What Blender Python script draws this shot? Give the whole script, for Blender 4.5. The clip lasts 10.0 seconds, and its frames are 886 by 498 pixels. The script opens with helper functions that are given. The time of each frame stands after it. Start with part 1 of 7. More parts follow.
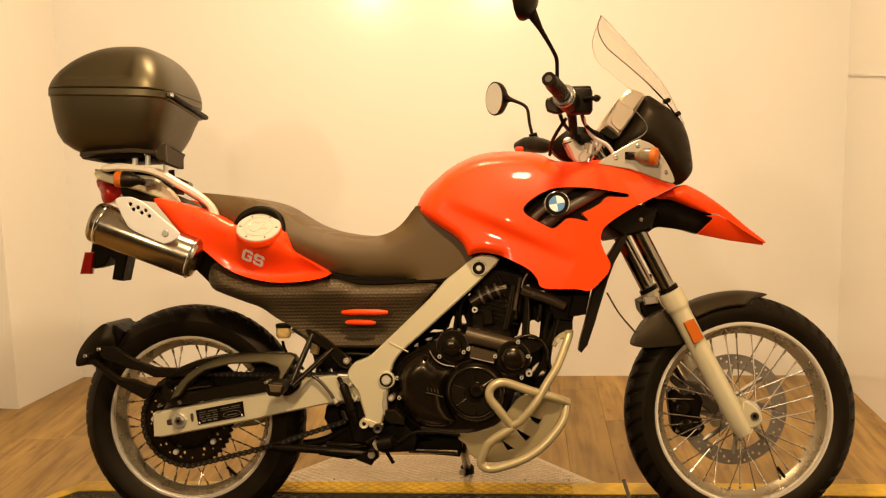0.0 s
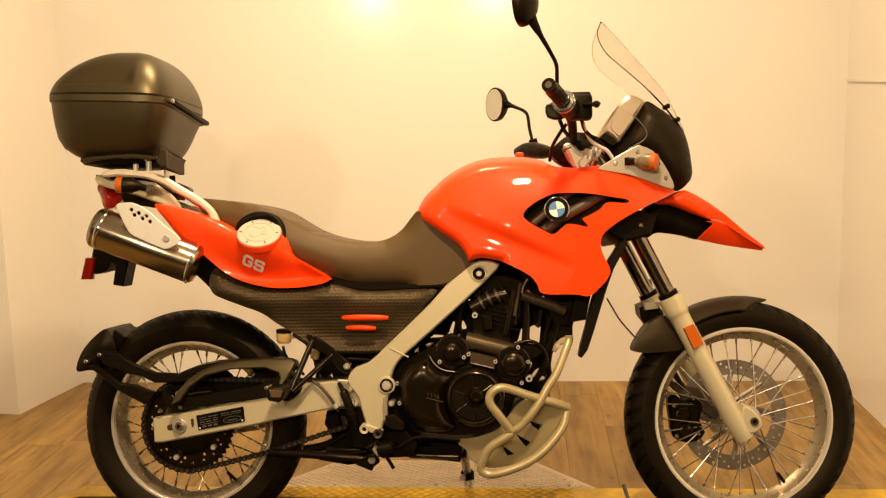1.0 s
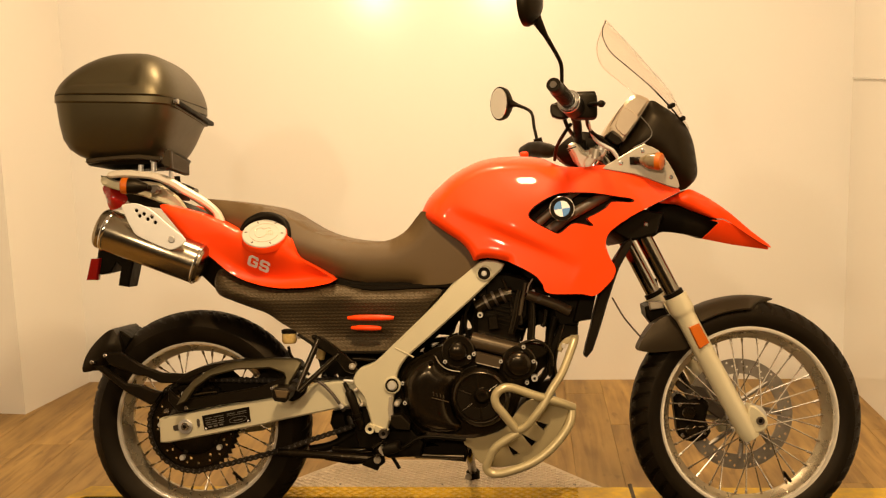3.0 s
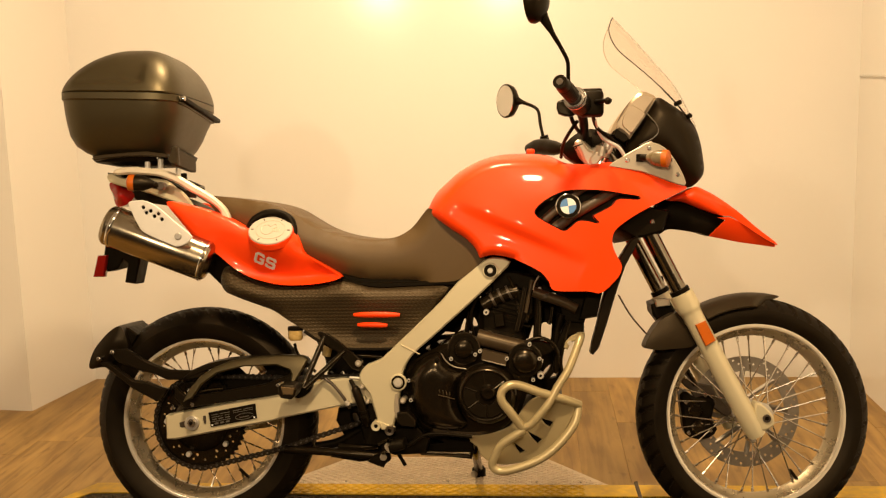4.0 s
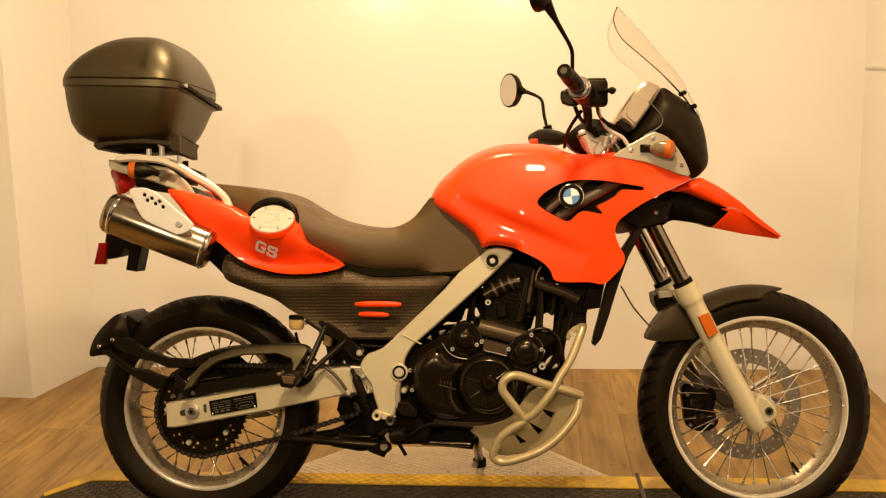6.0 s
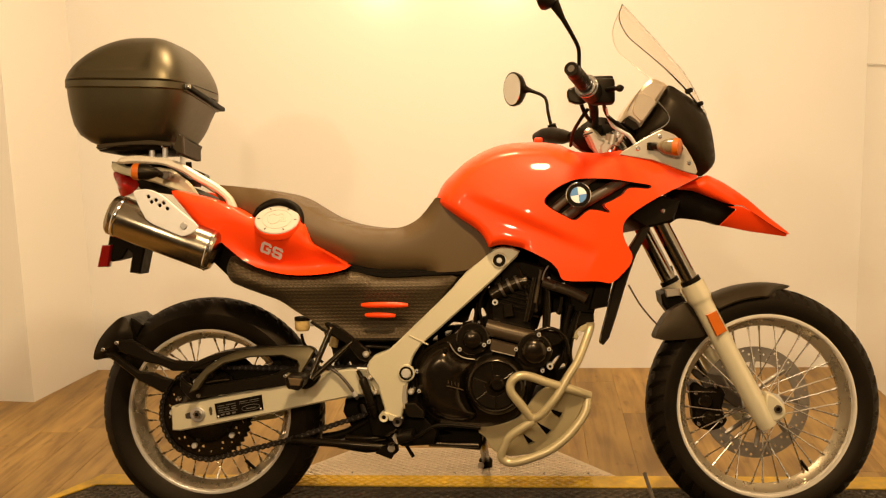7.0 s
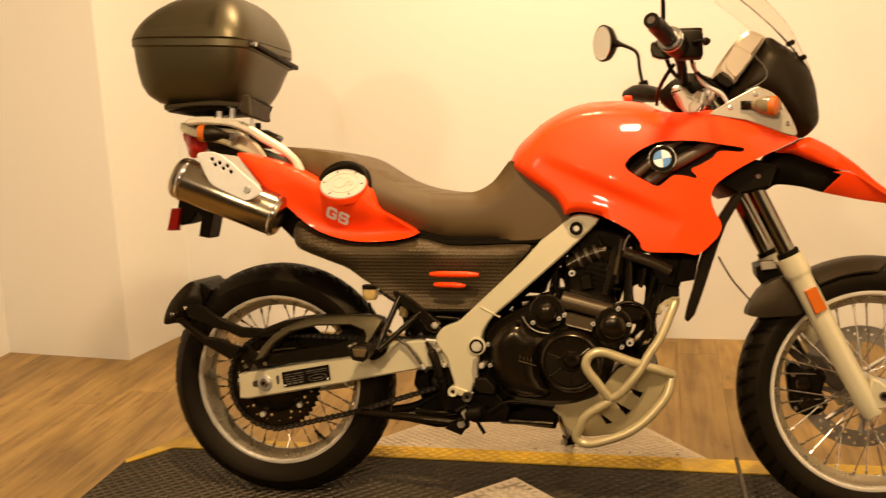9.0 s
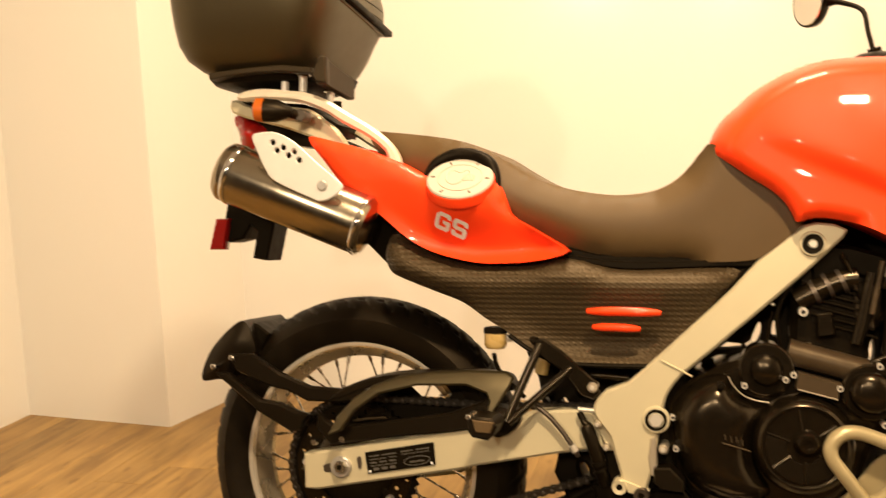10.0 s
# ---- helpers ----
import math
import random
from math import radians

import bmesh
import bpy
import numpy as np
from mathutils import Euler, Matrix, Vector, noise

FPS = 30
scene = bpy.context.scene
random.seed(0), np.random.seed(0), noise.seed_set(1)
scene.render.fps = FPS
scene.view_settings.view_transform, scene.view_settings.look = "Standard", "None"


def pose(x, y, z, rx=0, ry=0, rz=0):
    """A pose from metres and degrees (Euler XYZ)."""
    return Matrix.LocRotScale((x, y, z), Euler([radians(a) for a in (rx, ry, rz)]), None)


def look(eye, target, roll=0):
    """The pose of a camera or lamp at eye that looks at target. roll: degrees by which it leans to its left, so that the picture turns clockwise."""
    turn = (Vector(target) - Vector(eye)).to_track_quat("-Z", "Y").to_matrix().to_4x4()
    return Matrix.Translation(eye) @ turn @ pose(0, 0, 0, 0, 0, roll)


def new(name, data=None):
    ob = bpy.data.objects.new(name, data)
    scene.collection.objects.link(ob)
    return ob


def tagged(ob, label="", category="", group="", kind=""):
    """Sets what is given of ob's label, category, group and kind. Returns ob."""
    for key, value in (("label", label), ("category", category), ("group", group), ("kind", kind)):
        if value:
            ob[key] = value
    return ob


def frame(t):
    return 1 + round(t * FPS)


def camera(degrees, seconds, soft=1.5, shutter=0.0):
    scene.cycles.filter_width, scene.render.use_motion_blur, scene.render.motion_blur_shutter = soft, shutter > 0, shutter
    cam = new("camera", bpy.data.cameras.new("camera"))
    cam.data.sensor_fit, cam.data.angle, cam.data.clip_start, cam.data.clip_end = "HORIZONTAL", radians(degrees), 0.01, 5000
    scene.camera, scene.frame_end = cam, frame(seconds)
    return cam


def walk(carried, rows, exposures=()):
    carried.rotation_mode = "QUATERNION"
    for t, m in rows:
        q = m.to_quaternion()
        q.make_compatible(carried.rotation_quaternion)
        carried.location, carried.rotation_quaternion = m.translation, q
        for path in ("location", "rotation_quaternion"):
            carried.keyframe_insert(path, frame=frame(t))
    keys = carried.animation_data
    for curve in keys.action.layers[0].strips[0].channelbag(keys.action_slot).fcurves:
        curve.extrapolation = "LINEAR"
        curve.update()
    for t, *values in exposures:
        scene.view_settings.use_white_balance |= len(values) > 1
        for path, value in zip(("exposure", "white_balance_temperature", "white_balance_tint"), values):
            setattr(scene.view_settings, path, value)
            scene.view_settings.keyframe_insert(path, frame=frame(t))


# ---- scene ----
cam = camera(45.8, 10.0, soft=1.25, shutter=0.4)
PATH = [
    (0, (0.16, -2.666, 1.229), (0.009, -0.7, 0.898), -1.4),
    (0.5, (0.161, -2.67, 1.232), (0.009, -0.703, 0.903), -1.4),
    (1, (0.16, -2.671, 1.23), (0.009, -0.702, 0.909), -1.4),
    (1.5, (0.164, -2.669, 1.231), (0.005, -0.702, 0.905), -1.7),
    (2, (0.163, -2.667, 1.235), (0.004, -0.702, 0.897), -1.5),
    (2.5, (0.161, -2.668, 1.237), (0.005, -0.701, 0.911), -1.6),
    (4, (0.158, -2.67, 1.234), (-0.013, -0.704, 0.905), -1.6),
    (4.5, (0.159, -2.67, 1.231), (-0.003, -0.705, 0.896), -1.9),
    (5, (0.158, -2.666, 1.23), (-0.012, -0.702, 0.896), -1.4),
    (5.5, (0.158, -2.662, 1.23), (-0.017, -0.7, 0.885), -1.2),
    (7, (0.126, -2.646, 1.228), (-0.039, -0.683, 0.881), -1.6),
    (7.5, (0.07, -2.634, 1.22), (-0.05, -0.668, 0.872), -2.1),
    (8, (0.067, -2.603, 1.222), (-0.065, -0.642, 0.853), -2.1),
    (8.5, (0.159, -2.53, 1.219), (-0.07, -0.583, 0.821), -1.4),
    (9, (0.245, -2.476, 1.221), (-0.163, -0.564, 0.801), -2.4),
    (9.3, (0.302, -2.454, 1.194), (-0.213, -0.569, 0.77), -2.5),
    (9.5, (0.215, -2.298, 1.155), (-0.308, -0.414, 0.735), -2.6),
    (9.6, (0.17, -2.188, 1.108), (-0.364, -0.3, 0.719), -2.5),
    (9.7, (0.034, -1.999, 1.036), (-0.456, -0.091, 0.691), -2.1),
    (9.8, (-0.072, -1.766, 0.985), (-0.552, 0.146, 0.666), -2.4),
    (10, (-0.079, -1.758, 0.991), (-0.603, 0.149, 0.701), -2.4),
]
walk(cam, [(t, look(eye, target, roll)) for t, eye, target, roll in PATH],
     exposures=[(0, 0.4, 6280, 10), (5.5, 0.39, 6280, 10), (7.5, 0.45, 6280, 10), (8.5, 0.5, 6280, 10), (9.0, 0.53, 6280, 10), (9.5, 0.58, 6190, 10), (9.75, 0.61, 6030, 10), (10, 0.83, 5810, 10)])

from mathutils.geometry import delaunay_2d_cdt

# ---- light: warm unseen lamps, two overhead, two low behind the camera, closed room ----
world = bpy.data.worlds.new("world")
scene.world = world
world.use_nodes = True
world.node_tree.nodes["Background"].inputs[0].default_value = (1.0, 0.8, 0.55, 1)
world.node_tree.nodes["Background"].inputs[1].default_value = 0.05

CEILING = 2.75
FLOOR = -0.04
DECK = 0.018
WARM = (1.0, 0.70, 0.385)
BULB = (1.0, 0.745, 0.46)
# The first two are bulbs well below the ceiling; no fixtures are modelled.
LAMPS = [(-1.1, -3.2, 1.95, 0.1, 0.1, 18), (-0.06, -3.2, 1.95, 0.1, 0.1, 18), (0.12, -1.4, CEILING - 0.04, 0.21, 0.17, 62), (-0.25, 0.35, CEILING - 0.04, 0.36, 0.26, 36)]


def ceiling_lamp(x, y, z, sx, sy, watts):
    data = bpy.data.lights.new("ceiling_lamp", "AREA")
    data.shape, data.size, data.size_y, data.energy, data.color = "RECTANGLE", sx, sy, watts, WARM if y > -2 else BULB
    ob = new("room_lamp_light", data)
    ob.matrix_world = look((x, y, z), (x * 0.6, 0.6, 0.9) if y < -2 else (x, y + 0.3, 0))


for lamp in LAMPS:
    ceiling_lamp(*lamp)


# ---- materials ----
def shader(name, colour, rough=0.5, metal=0.0, coat=0.0, grain=0.0, size=40.0, bump=0.0, bump_size=None, spec=0.5, wear=0.08):
    """A node material: base colour varied by noise at two scales, roughness varied, fine bump."""
    m = bpy.data.materials.new(name)
    m.use_nodes = True
    nt = m.node_tree
    b = nt.nodes["Principled BSDF"]
    b.inputs["Roughness"].default_value = rough
    b.inputs["Metallic"].default_value = metal
    b.inputs["Coat Weight"].default_value = coat
    b.inputs["Coat Roughness"].default_value = 0.04
    b.inputs["Specular IOR Level"].default_value = spec
    b.inputs["Base Color"].default_value = (*colour, 1)
    # Warm light is put into the sheen of dark plastics as a tint.
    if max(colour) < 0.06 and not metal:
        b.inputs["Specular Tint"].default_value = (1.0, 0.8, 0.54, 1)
    co = nt.nodes.new("ShaderNodeTexCoord")
    if grain:
        fine, broad = nt.nodes.new("ShaderNodeTexNoise"), nt.nodes.new("ShaderNodeTexNoise")
        fine.inputs["Scale"].default_value, broad.inputs["Scale"].default_value = size, size / 9
        fine.inputs["Detail"].default_value = 4
        add = nt.nodes.new("ShaderNodeMath")
        add.operation = "ADD"
        nt.links.new(co.outputs["Object"], fine.inputs["Vector"])
        nt.links.new(co.outputs["Object"], broad.inputs["Vector"])
        nt.links.new(fine.outputs["Fac"], add.inputs[0])
        nt.links.new(broad.outputs["Fac"], add.inputs[1])
        ramp = nt.nodes.new("ShaderNodeMapRange")
        ramp.inputs["From Min"].default_value, ramp.inputs["From Max"].default_value = 0.6, 1.4
        ramp.inputs["To Min"].default_value, ramp.inputs["To Max"].default_value = 1 - grain, 1 + grain
        nt.links.new(add.outputs[0], ramp.inputs["Value"])
        mix = nt.nodes.new("ShaderNodeVectorMath")
        mix.operation = "SCALE"
        mix.inputs[0].default_value = colour
        nt.links.new(ramp.outputs[0], mix.inputs["Scale"])
        nt.links.new(mix.outputs[0], b.inputs["Base Color"])
        rr = nt.nodes.new("ShaderNodeMapRange")
        rr.inputs["From Min"].default_value, rr.inputs["From Max"].default_value = 0.3, 0.7
        rr.inputs["To Min"].default_value, rr.inputs["To Max"].default_value = max(rough - wear, 0.02), min(rough + wear, 1)
        nt.links.new(fine.outputs["Fac"], rr.inputs["Value"])
        nt.links.new(rr.outputs[0], b.inputs["Roughness"])
    if bump:
        tex = nt.nodes.new("ShaderNodeTexNoise")
        tex.inputs["Scale"].default_value = bump_size or size
        tex.inputs["Detail"].default_value = 3
        nt.links.new(co.outputs["Object"], tex.inputs["Vector"])
        bn = nt.nodes.new("ShaderNodeBump")
        bn.inputs["Strength"].default_value = bump
        bn.inputs["Distance"].default_value = 0.002
        nt.links.new(tex.outputs["Fac"], bn.inputs["Height"])
        nt.links.new(bn.outputs[0], b.inputs["Normal"])
    return m


def plank_material():
    """Laminate oak: streaks along the plank, each plank its own tone."""
    m = shader("oak_laminate", (0.3, 0.2, 0.12), 0.42, spec=0.35)
    nt = m.node_tree
    b = nt.nodes["Principled BSDF"]
    co, info = nt.nodes.new("ShaderNodeTexCoord"), nt.nodes.new("ShaderNodeObjectInfo")
    mp = nt.nodes.new("ShaderNodeMapping")
    mp.inputs["Scale"].default_value = (2.6, 34, 1)
    off = nt.nodes.new("ShaderNodeVectorMath")
    off.operation = "SCALE"
    off.inputs[0].default_value = (13, 7, 3)
    nt.links.new(info.outputs["Random"], off.inputs["Scale"])
    nt.links.new(off.outputs[0], mp.inputs["Location"])
    nt.links.new(co.outputs["Object"], mp.inputs["Vector"])
    n = nt.nodes.new("ShaderNodeTexNoise")
    n.inputs["Scale"].default_value, n.inputs["Detail"].default_value, n.inputs["Distortion"].default_value = 1.0, 6, 0.6
    nt.links.new(mp.outputs[0], n.inputs["Vector"])
    ramp = nt.nodes.new("ShaderNodeValToRGB")
    ramp.color_ramp.elements[0].position, ramp.color_ramp.elements[0].color = 0.3, (0.21, 0.12, 0.031, 1)
    ramp.color_ramp.elements[1].position, ramp.color_ramp.elements[1].color = 0.72, (0.38, 0.236, 0.069, 1)
    # broad cloudy patches and darker knots, drawn out along the plank
    patch_map, patch, knot, both, sum_ = (nt.nodes.new(k) for k in ("ShaderNodeMapping", "ShaderNodeTexNoise", "ShaderNodeTexNoise", "ShaderNodeMath", "ShaderNodeMath"))
    patch_map.inputs["Scale"].default_value = (4.5, 13, 1)
    nt.links.new(off.outputs[0], patch_map.inputs["Location"])
    nt.links.new(co.outputs["Object"], patch_map.inputs["Vector"])
    patch.inputs["Scale"].default_value, patch.inputs["Detail"].default_value = 1.0, 3
    knot.inputs["Scale"].default_value, knot.inputs["Detail"].default_value = 2.6, 1
    nt.links.new(patch_map.outputs[0], patch.inputs["Vector"])
    nt.links.new(patch_map.outputs[0], knot.inputs["Vector"])
    spot = nt.nodes.new("ShaderNodeMapRange")
    spot.inputs["From Min"].default_value, spot.inputs["From Max"].default_value = 0.24, 0.36
    spot.inputs["To Min"].default_value, spot.inputs["To Max"].default_value = -0.22, 0.0
    nt.links.new(knot.outputs["Fac"], spot.inputs["Value"])
    both.operation, both.inputs[1].default_value, both.inputs[2].default_value = "MULTIPLY_ADD", 0.75, -0.375
    nt.links.new(patch.outputs["Fac"], both.inputs[0])
    nt.links.new(both.outputs[0], sum_.inputs[0])
    nt.links.new(spot.outputs[0], sum_.inputs[1])
    total = nt.nodes.new("ShaderNodeMath")
    nt.links.new(n.outputs["Fac"], total.inputs[0])
    nt.links.new(sum_.outputs[0], total.inputs[1])
    nt.links.new(total.outputs[0], ramp.inputs[0])
    tone = nt.nodes.new("ShaderNodeMapRange")
    tone.inputs["To Min"].default_value, tone.inputs["To Max"].default_value = 0.84, 1.14
    nt.links.new(info.outputs["Random"], tone.inputs["Value"])
    mul = nt.nodes.new("ShaderNodeVectorMath")
    mul.operation = "SCALE"
    nt.links.new(ramp.outputs[0], mul.inputs[0])
    nt.links.new(tone.outputs[0], mul.inputs["Scale"])
    nt.links.new(mul.outputs[0], b.inputs["Base Color"])
    bn = nt.nodes.new("ShaderNodeBump")
    bn.inputs["Strength"].default_value, bn.inputs["Distance"].default_value = 0.15, 0.001
    nt.links.new(n.outputs["Fac"], bn.inputs["Height"])
    nt.links.new(bn.outputs[0], b.inputs["Normal"])
    return m


def dimpled(name, colour, rough):
    """Black moulded plastic with a close field of round dimples."""
    m = shader(name, colour, rough, spec=0.45)
    nt = m.node_tree
    b = nt.nodes["Principled BSDF"]
    co = nt.nodes.new("ShaderNodeTexCoord")
    mp = nt.nodes.new("ShaderNodeMapping")
    mp.inputs["Scale"].default_value = (93, 0, 114)
    nt.links.new(co.outputs["Object"], mp.inputs["Vector"])
    vor = nt.nodes.new("ShaderNodeTexVoronoi")
    vor.inputs["Scale"].default_value, vor.inputs["Randomness"].default_value = 1.0, 0.0
    sep, row, half, sx, comb = (nt.nodes.new(k) for k in ("ShaderNodeSeparateXYZ", "ShaderNodeMath", "ShaderNodeMath", "ShaderNodeMath", "ShaderNodeCombineXYZ"))
    nt.links.new(mp.outputs[0], sep.inputs[0])
    row.operation = "FLOOR"
    nt.links.new(sep.outputs["Z"], row.inputs[0])
    half.operation = "MULTIPLY"
    half.inputs[1].default_value = 0.5
    nt.links.new(row.outputs[0], half.inputs[0])
    sx.operation = "ADD"
    nt.links.new(sep.outputs["X"], sx.inputs[0])
    nt.links.new(half.outputs[0], sx.inputs[1])
    nt.links.new(sx.outputs[0], comb.inputs["X"])
    nt.links.new(sep.outputs["Z"], comb.inputs["Y"])
    nt.links.new(comb.outputs[0], vor.inputs["Vector"])
    vor.voronoi_dimensions = "2D"
    ramp = nt.nodes.new("ShaderNodeMapRange")
    ramp.inputs["From Min"].default_value, ramp.inputs["From Max"].default_value = 0.2, 0.45
    nt.links.new(vor.outputs["Distance"], ramp.inputs["Value"])
    bn = nt.nodes.new("ShaderNodeBump")
    bn.inputs["Strength"].default_value, bn.inputs["Distance"].default_value = 0.6, 0.002
    nt.links.new(ramp.outputs[0], bn.inputs["Height"])
    nt.links.new(bn.outputs[0], b.inputs["Normal"])
    return m


WALL = shader("painted_wall", (0.8, 0.78, 0.73), 0.15, grain=0.008, size=3, bump=0.05, bump_size=90, spec=0.35, wear=0.01)
# Unseen walls behind the camera, added dark to hold down fill and reflections.
UNSEEN_WALL = shader("unseen_wall_dark", (0.09, 0.07, 0.05), 0.6, grain=0.05, size=4)
# The ceiling is out of view; its cream is darkened to cut bounce.
CEIL = shader("ceiling_dimmed", (0.5, 0.48, 0.44), 0.8, grain=0.02, size=3)
OAK = plank_material()
JOINT = shader("floor_joint", (0.17, 0.095, 0.042), 0.8, grain=0.2)
RUBBER_DECK = shader("deck_rubber", (0.021, 0.0148, 0.0085), 0.5, grain=0.45, size=14, bump=0.2, spec=0.25)
YELLOW = shader("yellow_paint", (0.56, 0.345, 0.013), 0.42, grain=0.35, size=40, bump=0.1)
LOZENGE = shader("worn_lozenge", (0.06, 0.042, 0.022), 0.42, metal=0.2, grain=0.5, size=25, bump=0.1, spec=0.4)
STEEL_PLATE = shader("tread_plate", (0.55, 0.465, 0.35), 0.42, metal=0.7, grain=0.2, size=50, bump=0.1)
RED = shader("red_paint", (0.93, 0.056, 0.0015), 0.42, coat=0.42, grain=0.012, size=8, spec=0.15)
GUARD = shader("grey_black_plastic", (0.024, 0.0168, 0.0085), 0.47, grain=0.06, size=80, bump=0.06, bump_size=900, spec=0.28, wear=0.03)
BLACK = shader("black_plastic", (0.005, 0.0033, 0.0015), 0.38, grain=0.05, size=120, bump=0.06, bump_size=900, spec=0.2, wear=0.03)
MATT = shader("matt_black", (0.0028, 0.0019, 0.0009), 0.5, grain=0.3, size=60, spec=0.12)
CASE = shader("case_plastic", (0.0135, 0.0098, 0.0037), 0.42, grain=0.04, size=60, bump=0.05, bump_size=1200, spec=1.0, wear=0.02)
# The case's warm sheen is painted too, by a tint of its own.
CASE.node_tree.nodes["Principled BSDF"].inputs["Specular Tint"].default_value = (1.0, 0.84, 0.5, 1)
DUCT = shader("grey_duct_plastic", (0.07, 0.05, 0.027), 0.45, grain=0.05, size=60, spec=0.4)
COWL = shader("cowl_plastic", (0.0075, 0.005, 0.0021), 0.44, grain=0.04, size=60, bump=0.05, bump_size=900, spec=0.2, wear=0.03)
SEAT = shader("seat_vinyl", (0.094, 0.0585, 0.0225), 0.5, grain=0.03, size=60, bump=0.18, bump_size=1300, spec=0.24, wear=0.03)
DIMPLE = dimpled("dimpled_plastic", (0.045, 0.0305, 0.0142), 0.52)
SILVER = shader("silver_paint", (0.625, 0.555, 0.365), 0.34, metal=0.3, grain=0.01, size=40, wear=0.015)
ALLOY = shader("cast_alloy", (0.52, 0.49, 0.44), 0.4, metal=0.8, grain=0.12, size=60, bump=0.08)
CHROME = shader("chrome", (0.7, 0.67, 0.62), 0.1, metal=1.0, grain=0.02, size=60, wear=0.02)
BRUSHED = shader("brushed_steel", (0.6, 0.56, 0.5), 0.26, metal=1.0, grain=0.03, size=90, wear=0.02)
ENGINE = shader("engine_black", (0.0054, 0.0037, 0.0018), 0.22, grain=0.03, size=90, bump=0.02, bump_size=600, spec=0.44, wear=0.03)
PIPE = shader("bronze_black", (0.042, 0.0285, 0.015), 0.34, grain=0.15, size=60, spec=0.55, wear=0.05)
GAUGE = shader("warm_alloy", (0.5, 0.4, 0.28), 0.3, metal=0.65, grain=0.01, size=60, wear=0.02)
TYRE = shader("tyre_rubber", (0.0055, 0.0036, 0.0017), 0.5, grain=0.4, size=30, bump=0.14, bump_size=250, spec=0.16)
AMBER = shader("amber_lens", (0.48, 0.1, 0.001), 0.4, coat=0.15, spec=0.3)
LENS_RED = shader("red_lens", (0.32, 0.009, 0.005), 0.18, coat=0.6)
PALE = shader("amber_fluid", (0.5, 0.345, 0.12), 0.25, coat=0.4, grain=0.2, size=60)
WHITE = shader("white_print", (0.8, 0.78, 0.74), 0.4)
GREY = shader("grey_print", (0.09, 0.078, 0.06), 0.45)
SMOKE = shader("smoked_plastic", (0.15, 0.115, 0.06), 0.3, coat=0.3, grain=0.25, size=60)
BLUE = shader("blue_enamel", (0.1, 0.24, 0.5), 0.3)
DISC = shader("disc_steel", (0.27, 0.24, 0.2), 0.45, metal=0.9, grain=0.15, size=120)
MUFFLER = shader("silencer_steel", (0.33, 0.28, 0.2), 0.2, metal=1.0, grain=0.03, size=60, wear=0.03)
CAP_ALLOY = shader("cap_alloy", (0.44, 0.4, 0.33), 0.6, metal=0.2, grain=0.03, size=60, spec=0.3)
SHIELD_PAINT = shader("shield_alloy", (0.72, 0.69, 0.63), 0.42, metal=0.3, grain=0.04, size=60)
# Barrel and flange are one metal; their reflections are put into two colours.
RIM = shader("rim_alloy", (0.42, 0.355, 0.245), 0.28, metal=0.8, grain=0.08, size=30, wear=0.05)
FLANGE = shader("rim_alloy_bright", (0.82, 0.75, 0.62), 0.24, metal=0.65, grain=0.03, size=30, wear=0.03)
FORK = shader("fork_chrome", (0.25, 0.225, 0.18), 0.14, metal=1.0, grain=0.02, size=60, wear=0.02)
BRACKET = shader("bracket_alloy", (0.42, 0.36, 0.27), 0.4, metal=0.55, grain=0.015, size=200)
SPOKE = shader("spoke_steel", (0.42, 0.37, 0.3), 0.25, metal=1.0, grain=0.05, size=60)
CHAIN = shader("chain_steel", (0.026, 0.02, 0.013), 0.42, metal=0.7, grain=0.3, size=200)
ZINC = shader("zinc_bolt", (0.66, 0.61, 0.52), 0.35, metal=0.5, grain=0.08, size=200)
RAIL_PAINT = shader("rail_paint", (0.7, 0.62, 0.48), 0.38, metal=0.25, grain=0.04, size=40)
SKID = shader("satin_alloy", (0.475, 0.39, 0.21), 0.34, metal=0.35, grain=0.03, size=30, wear=0.03)
DARK_METAL = shader("dark_metal", (0.1, 0.08, 0.06), 0.36, metal=0.7, grain=0.1, size=60)
MIRROR = shader("mirror_glass", (0.85, 0.83, 0.8), 0.03, metal=1.0)


def clear_material(name, colour, rough=0.02):
    m = bpy.data.materials.new(name)
    m.use_nodes = True
    b = m.node_tree.nodes["Principled BSDF"]
    b.inputs["Base Color"].default_value = (*colour, 1)
    b.inputs["Transmission Weight"].default_value = 1.0
    b.inputs["Roughness"].default_value = rough
    b.inputs["IOR"].default_value = 1.12
    return m


SCREEN = clear_material("clear_acrylic", (0.97, 0.93, 0.9))


# ---- mesh helpers ----
def part(name, bm, material, parent=None, label="", smooth=True):
    me = bpy.data.meshes.new(name)
    bmesh.ops.recalc_face_normals(bm, faces=bm.faces)
    bm.to_mesh(me)
    bm.free()
    if smooth:
        me.polygons.foreach_set("use_smooth", [True] * len(me.polygons))
        me.set_sharp_from_angle(angle=radians(38))
    me.materials.append(material)
    ob = new(name, me)
    if parent:
        ob.parent = parent
    return tagged(ob, label=label)


def again(ob, m, parent=None):
    """The same mesh once more, at the pose m."""
    c = new(ob.name.split(".")[0], ob.data)
    c.parent = parent or ob.parent
    c.matrix_basis = m
    if ob.get("label"):
        c["label"] = ob["label"]
    return c


